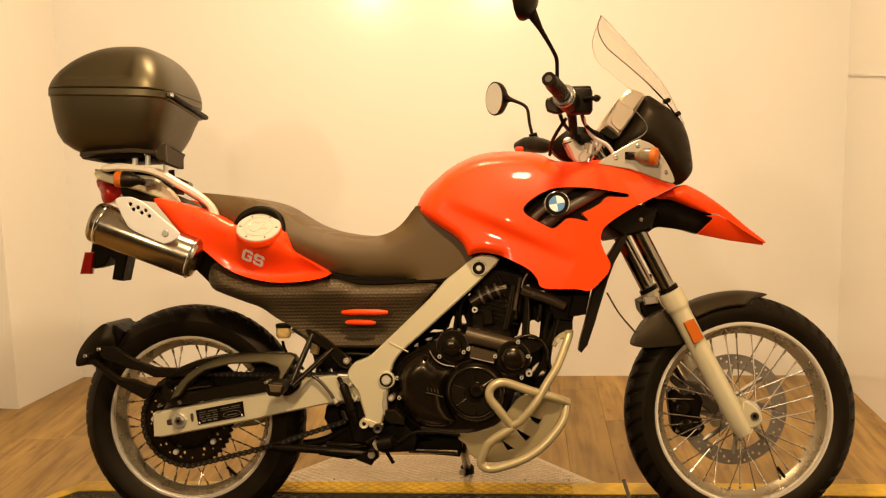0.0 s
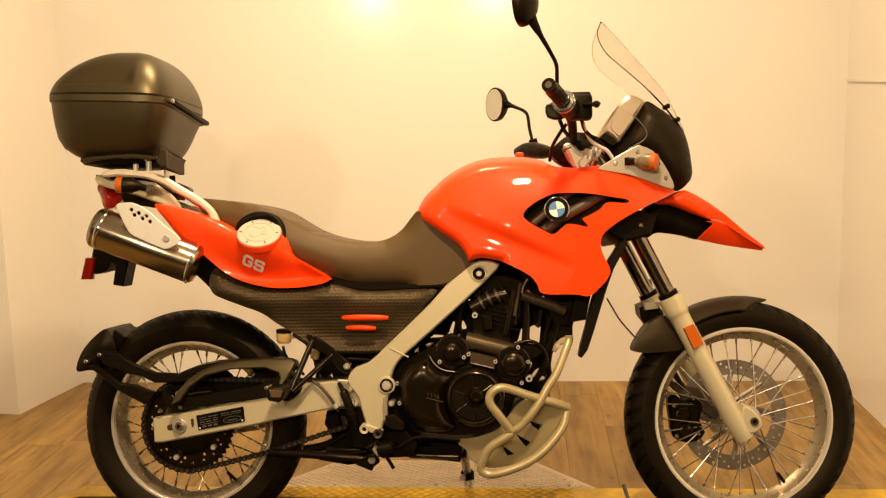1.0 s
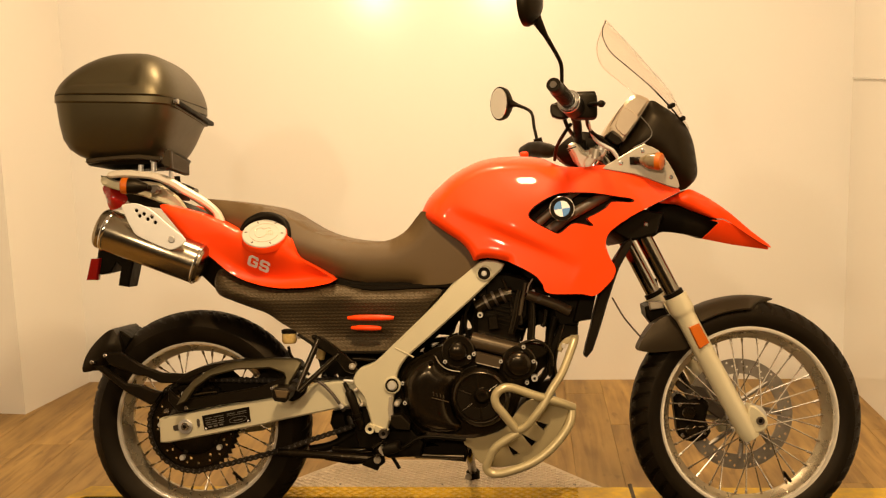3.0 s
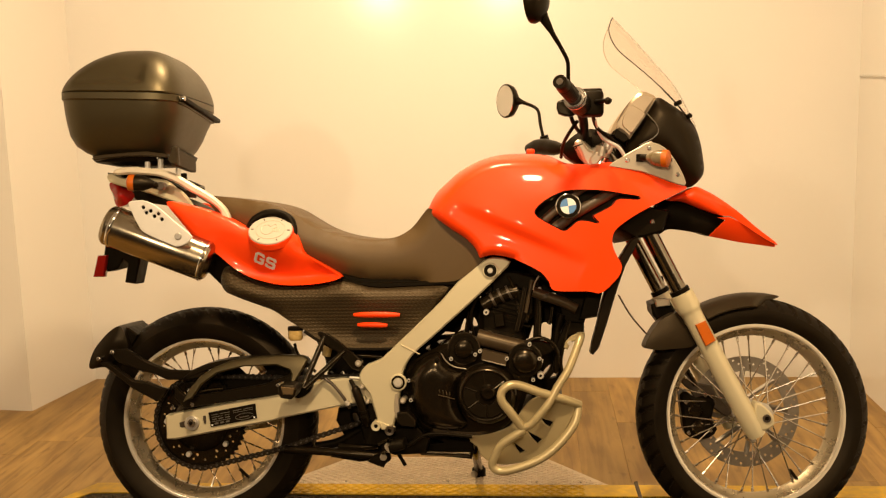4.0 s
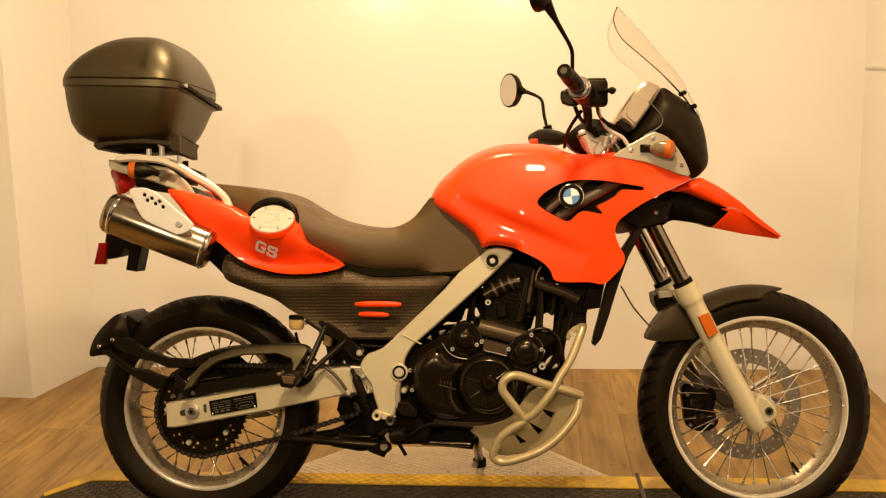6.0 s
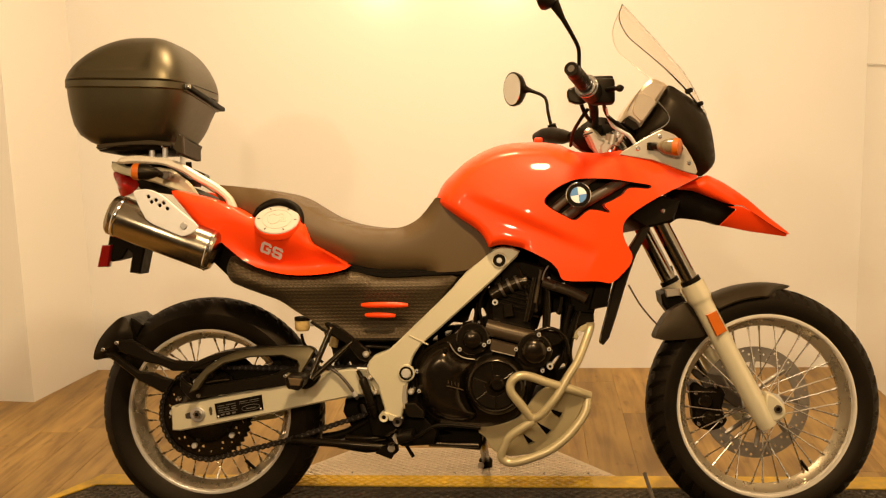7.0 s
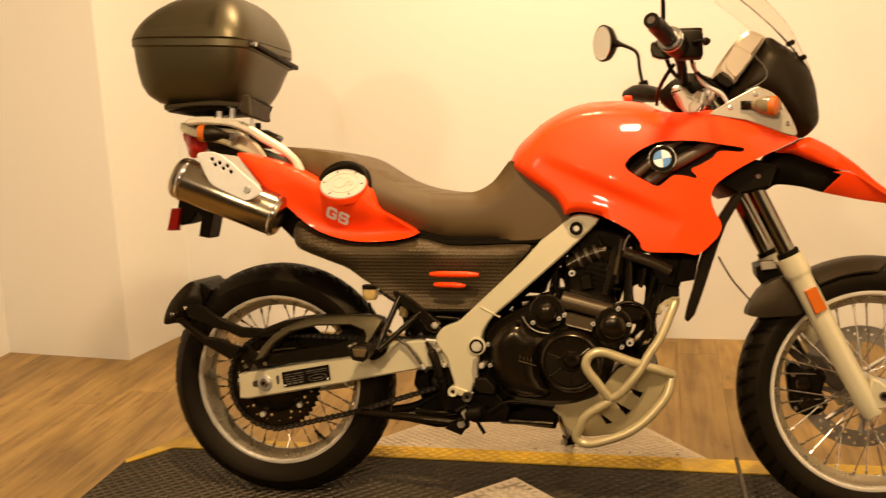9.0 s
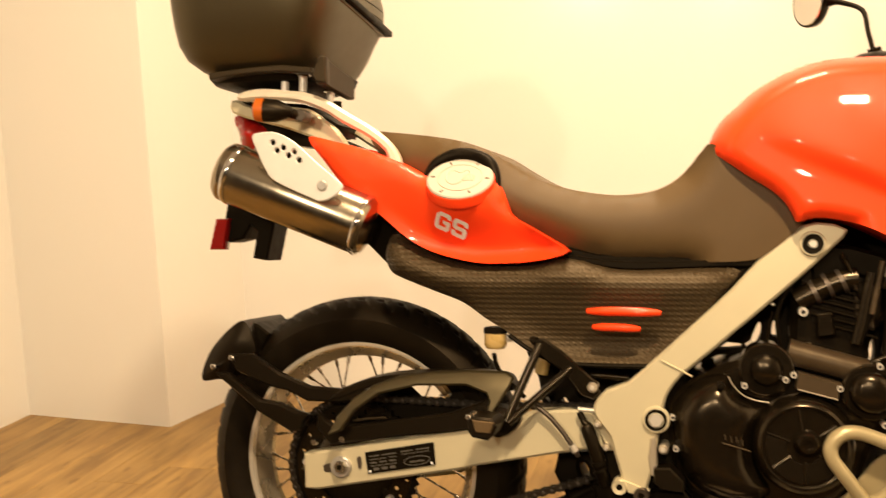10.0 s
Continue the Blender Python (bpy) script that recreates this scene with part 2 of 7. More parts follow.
def box(bm, x0, x1, y0, y1, z0, z1, bevel=0.0):
    made = bmesh.ops.create_cube(bm, size=1, matrix=Matrix.Translation(((x0 + x1) / 2, (y0 + y1) / 2, (z0 + z1) / 2)) @ Matrix.Diagonal((x1 - x0, y1 - y0, z1 - z0, 1)))
    if bevel:
        edges = list({e for v in made["verts"] for e in v.link_edges})
        bmesh.ops.bevel(bm, geom=edges, offset=bevel, segments=2, affect="EDGES", profile=0.5)
    return bm


def boxed(*a, bevel=0.0):
    return box(bmesh.new(), *a, bevel=bevel)


def prism(bm, plan, z0, z1):
    """An upright solid over a plan outline."""
    low, high = [bm.verts.new((x, y, z0)) for x, y in plan], [bm.verts.new((x, y, z1)) for x, y in plan]
    n = len(plan)
    for i in range(n):
        bm.faces.new((low[i], low[(i + 1) % n], high[(i + 1) % n], high[i]))
    bm.faces.new(high)
    bm.faces.new(low[::-1])
    return bm


# ---- the room ----
BACK, LEFT, FAR_LEFT, RIGHT, FRONT = 1.62, -1.83, -2.405, 1.445, -6.5


def wall(name, plan, label, paint=WALL):
    bm = prism(bmesh.new(), plan, FLOOR - 0.05, CEILING)
    return tagged(part(name, bm, paint, smooth=False), label, "wall", kind="structure")


wall("wall_back", [(-1.753, BACK), (RIGHT, BACK), (RIGHT + 0.2, BACK + 0.15), (-1.9, BACK + 0.15)], "warm cream painted back wall behind the motorcycle")
wall("wall_pillar", [(LEFT, 1.18), (-1.753, BACK), (-1.9, BACK + 0.15), (-2.7, BACK + 0.15), (-2.7, 1.24), (FAR_LEFT, 1.24)], "cream painted wall return jutting from the corner")
wall("wall_left", [(FAR_LEFT, 1.24), (-2.7, 1.24), (-2.7, -1.4), (FAR_LEFT, -1.4)], "cream painted side wall")
wall("wall_left_front", [(FAR_LEFT, -1.4), (-2.7, -1.4), (-2.7, FRONT), (FAR_LEFT, FRONT)], "unseen brown side wall behind the camera, added dark to cut fill light", UNSEEN_WALL)
wall("wall_right", [(RIGHT, BACK), (RIGHT, -1.4), (RIGHT + 0.2, -1.4), (RIGHT + 0.2, BACK + 0.15)], "cream painted side wall with a slim ledge")
wall("wall_right_front", [(RIGHT, -1.4), (RIGHT, FRONT), (RIGHT + 0.2, FRONT), (RIGHT + 0.2, -1.4)], "unseen brown side wall behind the camera, added dark to cut fill light", UNSEEN_WALL)
wall("wall_front", [(FAR_LEFT, FRONT), (-2.7, FRONT), (-2.7, FRONT - 0.15), (RIGHT + 0.2, FRONT - 0.15), (RIGHT + 0.2, FRONT), (RIGHT, FRONT)], "unseen brown end wall behind the camera, added dark to cut fill light", UNSEEN_WALL)
tagged(part("ceiling", boxed(-2.7, 1.7, FRONT - 0.15, BACK + 0.15, CEILING, CEILING + 0.1), CEIL, smooth=False), "unseen cream ceiling, darkened to cut bounce light", "ceiling", kind="structure")
tagged(part("trim", boxed(RIGHT - 0.009, RIGHT - 0.001, 0.2, 1.598, 1.179, 1.187, bevel=0.002), WALL), "slim cream ledge strip along the side wall", "trim", kind="structure")


# ---- shape helpers for the motorcycle (its own frame: x ahead, y to its left, z up, wheels' plane at y = 0) ----
def rounded(points, n=5, closed=True):
    """A smooth line through the points (Catmull-Rom)."""
    p = [Vector(q) for q in points]
    out, m = [], len(p)
    for i in range(m if closed else m - 1):
        a, b, c, d = (p[(i + k) % m] if closed else p[min(max(i + k, 0), m - 1)] for k in (-1, 0, 1, 2))
        for s in range(n):
            t = s / n
            out.append(0.5 * (2 * b + (c - a) * t + (2 * a - 5 * b + 4 * c - d) * t * t + (3 * b - a - 3 * c + d) * t ** 3))
    if not closed:
        out.append(p[-1])
    return out


def inside(poly, x, z):
    """Which of the points x, z lie in the polygon."""
    hit = np.zeros(len(x), bool)
    n = len(poly)
    for i in range(n):
        (ax, az), (bx, bz) = poly[i], poly[(i + 1) % n]
        if az != bz:
            cross = (az > z) != (bz > z)
            hit ^= cross & (x < (bx - ax) * (z - az) / (bz - az) + ax)
    return hit


def reach_of(poly, x, z):
    """The distance of the points x, z from the polygon's edge."""
    best = np.full(len(x), 9.0)
    n = len(poly)
    for i in range(n):
        a, b = np.array(poly[i]), np.array(poly[(i + 1) % n])
        e = b - a
        t = np.clip(((x - a[0]) * e[0] + (z - a[1]) * e[1]) / max(e @ e, 1e-12), 0, 1)
        best = np.minimum(best, np.hypot(x - a[0] - t * e[0], z - a[1] - t * e[1]))
    return best


def filled(outline, step, holes=()):
    """Triangles that fill an outline: coordinates, triangles, rings of edge indices."""
    rings, verts, edges = [], [], []
    for ring in (outline, *holes):
        first = len(verts)
        verts += [tuple(p) for p in ring]
        rings.append(list(range(first, len(verts))))
        edges += [(a, b) for a, b in zip(rings[-1], rings[-1][1:] + rings[-1][:1])]
    xs, zs = [p[0] for p in outline], [p[1] for p in outline]
    gx, gz = np.meshgrid(np.arange(min(xs), max(xs), step), np.arange(min(zs), max(zs), step * 0.87))
    gx[1::2] += step / 2
    gx, gz = gx.ravel(), gz.ravel()
    keep = inside([tuple(p) for p in outline], gx, gz) & (reach_of([tuple(p) for p in outline], gx, gz) > step * 0.45)
    for ring in holes:
        r = [tuple(p) for p in ring]
        keep &= ~inside(r, gx, gz) & (reach_of(r, gx, gz) > step * 0.45)
    verts += list(zip(gx[keep].tolist(), gz[keep].tolist()))
    co, _, tris, *_ = delaunay_2d_cdt([Vector(v) for v in verts], edges, [], 1, 1e-6)
    co = np.array([tuple(v) for v in co])
    mid = np.array([co[list(t)].mean(0) for t in tris])
    ok = inside([tuple(p) for p in outline], mid[:, 0], mid[:, 1])
    for ring in holes:
        ok &= ~inside([tuple(p) for p in ring], mid[:, 0], mid[:, 1])
    return co, [t for t, k in zip(tris, ok) if k]


def swell(outline, edge, middle, reach, inner=None, step=0.02, holes=(), more=None, smooth=5, side=-1, soften=4):
    """A body over a side outline, swelling from its edge to its middle. inner=None: the same on both sides of y = 0; else a
    panel whose back lies at that y. more(x, z) adds to the swelling."""
    line = rounded(outline, smooth) if smooth else [Vector(p) for p in outline]
    co, tris = filled(line, step, [rounded(h, 4) for h in holes])
    ring = [tuple(p) for p in line]
    d = reach_of(ring, co[:, 0], co[:, 1])
    k = 1 - np.clip(d / reach, 0, 1)
    edge = edge(co[:, 0], co[:, 1]) if callable(edge) else edge
    w = edge + (middle - edge) * np.sqrt(np.clip(1 - k * k, 0, 1))
    if more:
        w = w + more(co[:, 0], co[:, 1]) * np.clip(d / (reach * 0.6), 0, 1)
    near = [set() for _ in co]
    for a, b, c in tris:
        near[a] |= {b, c}
        near[b] |= {a, c}
        near[c] |= {a, b}
    for _ in range(soften):
        w = np.array([w[i] if d[i] < 1e-5 else 0.4 * w[i] + 0.6 * w[list(near[i])].mean() for i in range(len(w))])
    bm = bmesh.new()
    out = [bm.verts.new((x, side * y, z)) for (x, z), y in zip(co, w)]
    back = [bm.verts.new((x, -side * y if inner is None else side * inner, z)) for (x, z), y in zip(co, w)]
    for a, b, c in tris:
        bm.faces.new((out[a], out[b], out[c]))
        bm.faces.new((back[c], back[b], back[a]))
    count = {}
    for t in tris:
        for a, b in ((t[0], t[1]), (t[1], t[2]), (t[2], t[0])):
            count[tuple(sorted((a, b)))] = count.get(tuple(sorted((a, b))), 0) + 1
    for (a, b), n in count.items():
        if n == 1:
            bm.faces.new((out[a], out[b], back[b], back[a]))
    return bm


def plate(outline, y0, y1, bevel=0.002, smooth=0, holes=(), step=0.5, bm=None):
    """A flat plate from y0 to y1 over a side outline, with a small chamfer."""
    line = rounded(outline, smooth) if smooth else [Vector(p) for p in outline]
    bm = bm or bmesh.new()
    co, tris = filled(line, step, [rounded(h, 4) if len(h) > 4 else h for h in holes])
    count = {}
    for t in tris:
        for a, b in ((t[0], t[1]), (t[1], t[2]), (t[2], t[0])):
            count.setdefault(tuple(sorted((a, b))), []).append((a, b))
    rim = [e[0] for e in count.values() if len(e) == 1]
    mid = {}
    for a, b in rim:
        e = co[b] - co[a]
        nrm = np.array((-e[1], e[0])) / max(np.hypot(*e), 1e-9)
        for i in (a, b):
            mid[i] = mid.get(i, 0) + nrm
    shift = co.copy()
    if np.cross(co[tris[0][1]] - co[tris[0][0]], co[tris[0][2]] - co[tris[0][0]]) < 0:
        mid = {i: -v for i, v in mid.items()}
    for i, v in mid.items():
        shift[i] = co[i] + v / max(np.hypot(*v), 1e-9) * bevel
    lo, hi = (y0, y1) if y0 < y1 else (y1, y0)
    a1, a2 = [bm.verts.new((x, lo, z)) for x, z in shift], [bm.verts.new((x, hi, z)) for x, z in shift]
    b1 = {i: bm.verts.new((co[i][0], lo + bevel, co[i][1])) for i in mid}
    b2 = {i: bm.verts.new((co[i][0], hi - bevel, co[i][1])) for i in mid}
    for t in tris:
        bm.faces.new([a1[i] for i in t])
        bm.faces.new([a2[i] for i in t[::-1]])
    for a, b in rim:
        bm.faces.new((a1[a], a1[b], b1[b], b1[a]))
        bm.faces.new((b1[a], b1[b], b2[b], b2[a]))
        bm.faces.new((b2[a], b2[b], a2[b], a2[a]))
    return bm


def tube(points, r, n=10, smooth=5, bm=None, closed=False):
    """A round bar along a line; r: one radius, or one at each given point."""
    bm = bm or bmesh.new()
    pts = rounded(points, smooth, closed) if smooth else [Vector(p) for p in points]
    if isinstance(r, (int, float)):
        rs = [r] * len(pts)
    else:
        f = np.linspace(0, len(r) - 1, len(pts))
        rs = np.interp(f, range(len(r)), r).tolist()
    rings, m = [], len(pts)
    up = None
    for i, p in enumerate(pts):
        d = (pts[(i + 1) % m] - pts[i - 1]) if closed else (pts[min(i + 1, m - 1)] - pts[max(i - 1, 0)])
        d.normalize()
        if up is None:
            up = d.orthogonal().normalized()
        up = (up - d * up.dot(d)).normalized()
        side = d.cross(up)
        rings.append([bm.verts.new(p + (up * math.cos(2 * math.pi * k / n) + side * math.sin(2 * math.pi * k / n)) * rs[i]) for k in range(n)])
    for i in range(m if closed else m - 1):
        a, b = rings[i], rings[(i + 1) % m]
        for k in range(n):
            bm.faces.new((a[k], a[(k + 1) % n], b[(k + 1) % n], b[k]))
    if not closed:
        bm.faces.new(rings[0][::-1])
        bm.faces.new(rings[-1])
    return bm


def turned(profile, n=48, bm=None, at=(0, 0, 0), closed=False, wave=None):
    """A body turned round the y axis through at; profile: (radius, y) pairs. wave(angle, radius, y) changes the radius."""
    bm = bm or bmesh.new()
    rings = []
    for i in range(n):
        a = 2 * math.pi * i / n
        rings.append([bm.verts.new((at[0] + (r + (wave(a, r, y) if wave else 0)) * math.cos(a), at[1] + y, at[2] + (r + (wave(a, r, y) if wave else 0)) * math.sin(a))) for r, y in profile])
    m = len(profile)
    for i in range(n):
        a, b = rings[i], rings[(i + 1) % n]
        for k in range(m if closed else m - 1):
            bm.faces.new((a[k], a[(k + 1) % m], b[(k + 1) % m], b[k]))
    if not closed:
        for k in (0, m - 1):
            bm.faces.new([r[k] for r in rings])
    return bm


def disc(at, r, y0, y1, n=32, bevel=0.002, bm=None):
    """A round boss, its axis along y, from y0 (towards the viewer's side) to y1."""
    return turned([(r - bevel, y0), (r, y0 + bevel), (r, y1)], n, bm, (at[0], 0, at[1]))


def hexbolt(at, r, y0, y1, bm=None):
    bm = turned([(r * 0.9, y0), (r, y0 + r * 0.2), (r, y1)], 6, bm, (at[0], 0, at[1]))
    return bm


def along(a, b):
    """The pose of a thing whose y axis lies from a to b, its origin at a."""
    d = Vector(b) - Vector(a)
    return Matrix.Translation(a) @ d.to_track_quat("Y", "Z").to_matrix().to_4x4()


def moved(bm, m):
    bmesh.ops.transform(bm, matrix=m, verts=bm.verts)
    return bm


# ---- the motorcycle, leaning on its side stand ----
LEAN = 8.0
REAR, AHEAD = (-0.739, 0.321), (0.727, 0.331)
bike = tagged(new("motorcycle"), "red and black touring motorcycle leaning on its side stand", "motorcycle")
bike.matrix_world = pose(0, 0, 0, -LEAN)


# the front end is turned a little to the left about the steering axis
STEER_POINT = Vector((0.6, 0, 0.55))
STEER = Matrix.Translation(STEER_POINT) @ Matrix.Rotation(radians(8.5), 4, Vector((-0.46, 0, 0.888)).normalized()) @ Matrix.Translation(-STEER_POINT)


# wheels
def tread(count, slant, depth, limit):
    """Slanting grooves between the tread blocks, staggered from side to side, and a ring groove on each shoulder."""
    def cut(a, r, y):
        k = abs(y)
        if k > limit or r < 0.26:
            return 0.0
        f = (a * count / (2 * math.pi) + k * slant + (0.5 if y > 0 else 0.0)) % 1.0
        if f < 0.27 and k > 0.008:
            return -depth
        return -depth * 0.7 if 0.0215 < k < 0.0265 and f < 0.7 else 0.0
    return cut


def tyre_profile(r, rim, width):
    """The cross section of a tyre, from bead to bead over the crown."""
    half, out = width / 2, []
    for i in range(41):
        a = math.pi * (-0.5 + i / 40)
        y = half * math.copysign(abs(math.sin(a)) ** 0.8, a)
        crown = r - (r - rim) * 0.5 * (abs(y) / half) ** 2.6
        out.append((crown, y))
    low = [(rim + (r - rim) * 0.2, half * 0.97), (rim - 0.006, half * 0.72)]
    return [(q, -y) for q, y in low[::-1]] + out + low


def wheel(name, label, centre, r, rim, width, rim_width, spokes, hub, tread_count, spoke_metal, groove):
    x, z = centre
    hub_bm = turned([(hub * 0.55, -0.07), (hub, -0.065), (hub, -0.05), (hub * 0.7, -0.045), (hub * 0.7, 0.045), (hub, 0.05), (hub, 0.065), (hub * 0.55, 0.07)], 32, at=(x, 0, z))
    whole = part(name, hub_bm, ALLOY, bike, label)
    part("tyre", turned(tyre_profile(r, rim, width), 640, at=(x, 0, z), closed=True, wave=tread(tread_count, 17, groove, 0.05 if width > 0.12 else 0.0532)), TYRE, whole, "black rubber dual sport tyre")
    w = rim_width / 2
    part("rim", turned([(rim - 0.01, -w - 0.006), (rim - 0.018, -w * 0.75), (rim - 0.026, -w * 0.45), (rim - 0.034, -w * 0.2), (rim - 0.034, w * 0.2), (rim - 0.026, w * 0.45), (rim - 0.018, w * 0.7), (rim - 0.014, w + 0.01), (rim, w + 0.012), (rim - 0.002, w - 0.003), (rim - 0.012, 0)], 96, at=(x, 0, z), closed=True), RIM, whole, "polished aluminium spoked rim")
    part("flange", turned([(rim - 0.004, -w), (rim + 0.002, -w - 0.008), (rim - 0.001, -w - 0.0125), (rim - 0.006, -w - 0.0135), (rim - 0.012, -w - 0.0115), (rim - 0.015, -w - 0.004)], 128, at=(x, 0, z), closed=True), FLANGE, whole, "polished rim flange, its bright reflection put into the colour")
    first = None
    for i in range(spokes):
        a = 2 * math.pi * i / spokes
        s = 1 if i % 2 else -1
        lead = (0.62 if (i // 2) % 2 else -0.62)
        p = Vector((x + hub * math.cos(a + lead), s * 0.055, z + hub * math.sin(a + lead)))
        q = Vector((x + (rim - 0.033) * math.cos(a), s * 0.008, z + (rim - 0.033) * math.sin(a)))
        if first is None:
            n = (q - p).length
            bm = tube([(0, 0, 0), (0, n, 0)], 0.0019, 6, 0)
            tube([(0, n - 0.014, 0), (0, n, 0)], 0.0034, 6, 0, bm)
            first = part("spoke", bm, spoke_metal, whole)
            first.matrix_basis = along(p, q)
        else:
            again(first, along(p, q))
    stem = moved(tube([(0, 0, 0), (0, 0.035, 0)], 0.0045, 8, 0), along((x + (rim - 0.03) * 0.55, -0.005, z - (rim - 0.03) * 0.83), (x + 0.08, -0.02, z - 0.13)))
    part("valve", stem, MATT, whole)
    return whole


rear_wheel = wheel("rear_wheel", "spoked rear wheel with a black tyre", REAR, 0.305, 0.228, 0.132, 0.07, 36, 0.062, 48, SPOKE, 0.0035)
front_wheel = wheel("front_wheel", "spoked front wheel with a black tyre and a brake disc", AHEAD, 0.307, 0.24, 0.108, 0.056, 36, 0.036, 44, BRUSHED, 0.0085)


def brake_disc(name, centre, r, inner, y, parent, rotor_arms):
    x, z = centre
    def ring(q, n=72):
        return [(x + q * math.cos(2 * math.pi * k / n), z + q * math.sin(2 * math.pi * k / n)) for k in range(n)]

    cuts = []
    for i in range(60):
        a = 2 * math.pi * i / 60
        rr = inner + (r - inner) * (0.22, 0.5, 0.78)[i % 3]
        hx, hz = x + rr * math.cos(a), z + rr * math.sin(a)
        cuts.append([(hx - 0.0042, hz), (hx, hz - 0.0042), (hx + 0.0042, hz), (hx, hz + 0.0042)])
    d = part(name, plate(ring(r), y, y + 0.005, 0.0005, holes=[ring(inner)[::2], *cuts]), DISC, parent, "drilled steel brake disc")
    for i in range(rotor_arms):
        a = 2 * math.pi * i / rotor_arms
        part("carrier_arm", tube([(x + 0.04 * math.cos(a + 0.5), y + 0.006, z + 0.04 * math.sin(a + 0.5)), (x + (inner + 0.008) * math.cos(a), y + 0.004, z + (inner + 0.008) * math.sin(a))], 0.007, 6, 0), DISC, d)
    return d


front_wheel.matrix_basis = STEER
brake_disc("brake_disc", AHEAD, 0.148, 0.108, 0.05, front_wheel, 8)
# rear sprocket with its teeth
teeth = 47


def tooth(a, r, y):
    return 0.004 * math.sin(a * teeth) if r > 0.115 else 0.0


sprocket = part("sprocket", turned([(0.11, -0.075), (0.119, -0.075), (0.122, -0.073), (0.122, -0.069), (0.11, -0.069)], 188, at=(REAR[0], 0, REAR[1]), closed=True, wave=tooth), MATT, rear_wheel, "dark steel rear sprocket")
part("cush_hub", turned([(0.03, -0.092), (0.06, -0.09), (0.076, -0.08), (0.08, -0.07), (0.08, -0.05)], 48, at=(REAR[0], 0, REAR[1])), ENGINE, rear_wheel, "black cush drive hub")
round_holes = []
for count, reach, size in ((20, 0.1015, 0.003), (10, 0.0885, 0.004)):
    for i in range(count):
        a = 2 * math.pi * (i + 0.3) / count
        cx, cz = REAR[0] + reach * math.cos(a), REAR[1] + reach * math.sin(a)
        round_holes.append([(cx + size * math.cos(math.pi * k / 3), cz + size * math.sin(math.pi * k / 3)) for k in range(6)])
ring_line = [(REAR[0] + 0.112 * math.cos(2 * math.pi * k / 60), REAR[1] + 0.112 * math.sin(2 * math.pi * k / 60)) for k in range(60)]
part("sprocket_carrier", plate(ring_line, -0.0755, -0.0685, 0.001, holes=round_holes), ENGINE, rear_wheel, "black sprocket carrier with rings of lightening holes")
for i in range(5):
    a = 2 * math.pi * i / 5 + 0.5
    part("nut", hexbolt((REAR[0] + 0.09 * math.cos(a + 0.08), REAR[1] + 0.09 * math.sin(a + 0.08)), 0.0075, -0.088, -0.07), ZINC, rear_wheel, smooth=False)


def chain(points, parent):
    """Roller chain links along a line."""
    line = rounded(points, 60, False)
    length = [0.0]
    for a, b in zip(line, line[1:]):
        length.append(length[-1] + (b - a).length)
    body = part("chain", tube(points, 0.0042, 6, 4), MATT, parent, "dark greasy roller chain")
    pitch, i, first = 0.0159, 0, None
    link = bmesh.new()
    for yy in (-0.009, 0.007):
        plate([(-0.0125, 0), (-0.0105, 0.0055), (-0.006, 0.0068), (0, 0.0042), (0.006, 0.0068), (0.0105, 0.0055), (0.0125, 0), (0.0105, -0.0055), (0.006, -0.0068), (0, -0.0042), (-0.006, -0.0068), (-0.0105, -0.0055)], yy, yy + 0.002, 0.0004, bm=link)
    for k in range(int(length[-1] / pitch)):
        s = k * pitch
        while i < len(length) - 2 and length[i + 1] < s:
            i += 1
        t = (s - length[i]) / max(length[i + 1] - length[i], 1e-9)
        p, d = line[i].lerp(line[i + 1], t), line[i + 1] - line[i]
        m = Matrix.Translation(p) @ Matrix.Rotation(-math.atan2(d.z, d.x), 4, "Y")
        if first is None:
            first = part("link", link, CHAIN, body, smooth=False)
            first.matrix_basis = m
            pin = part("pin", disc((0.008, 0), 0.0026, -0.0115, 0.0, 8, 0.0005), DARK_METAL, body)
            pin.matrix_basis = m
        else:
            again(first, m @ Matrix.Translation((0, 0.002 * (k % 2), 0)))
            again(pin, m)


RX, RZ = REAR
wrap_pts = [(RX + 0.122 * math.cos(radians(a)), -0.072, RZ + 0.122 * math.sin(radians(a))) for a in range(100, 281, 12)]
chain([(-0.301, -0.072, 0.445)] + [(-0.453, -0.072, 0.441), (-0.576, -0.072, 0.443), (-0.669, -0.072, 0.445)] + wrap_pts + [(-0.61, -0.072, 0.227), (-0.517, -0.072, 0.251), (-0.425, -0.072, 0.281), (-0.303, -0.072, 0.321)], bike)

# swinging arm, chain guard, mud flap
swing = part("swingarm", plate([(-0.818, 0.348), (-0.502, 0.41), (-0.434, 0.428), (-0.389, 0.442), (-0.337, 0.446), (-0.29, 0.445), (-0.278, 0.385), (-0.323, 0.378), (-0.413, 0.36), (-0.503, 0.342), (-0.533, 0.334), (-0.793, 0.285), (-0.816, 0.286)], -0.125, -0.085, 0.004), SILVER, bike, "silver box section swinging arm")
part("swingarm", plate([(-0.9, 0.306), (-0.557, 0.373), (-0.443, 0.395), (-0.33, 0.4), (-0.318, 0.352), (-0.493, 0.314), (-0.592, 0.276), (-0.872, 0.238), (-0.897, 0.239)], 0.085, 0.125, 0.004), SILVER, bike)
plaque = part("plaque", plate([(-0.7, 0.357), (-0.574, 0.381), (-0.57, 0.342), (-0.694, 0.319)], -0.1285, -0.124, 0.0006), MATT, swing, "black data plate with fine print")


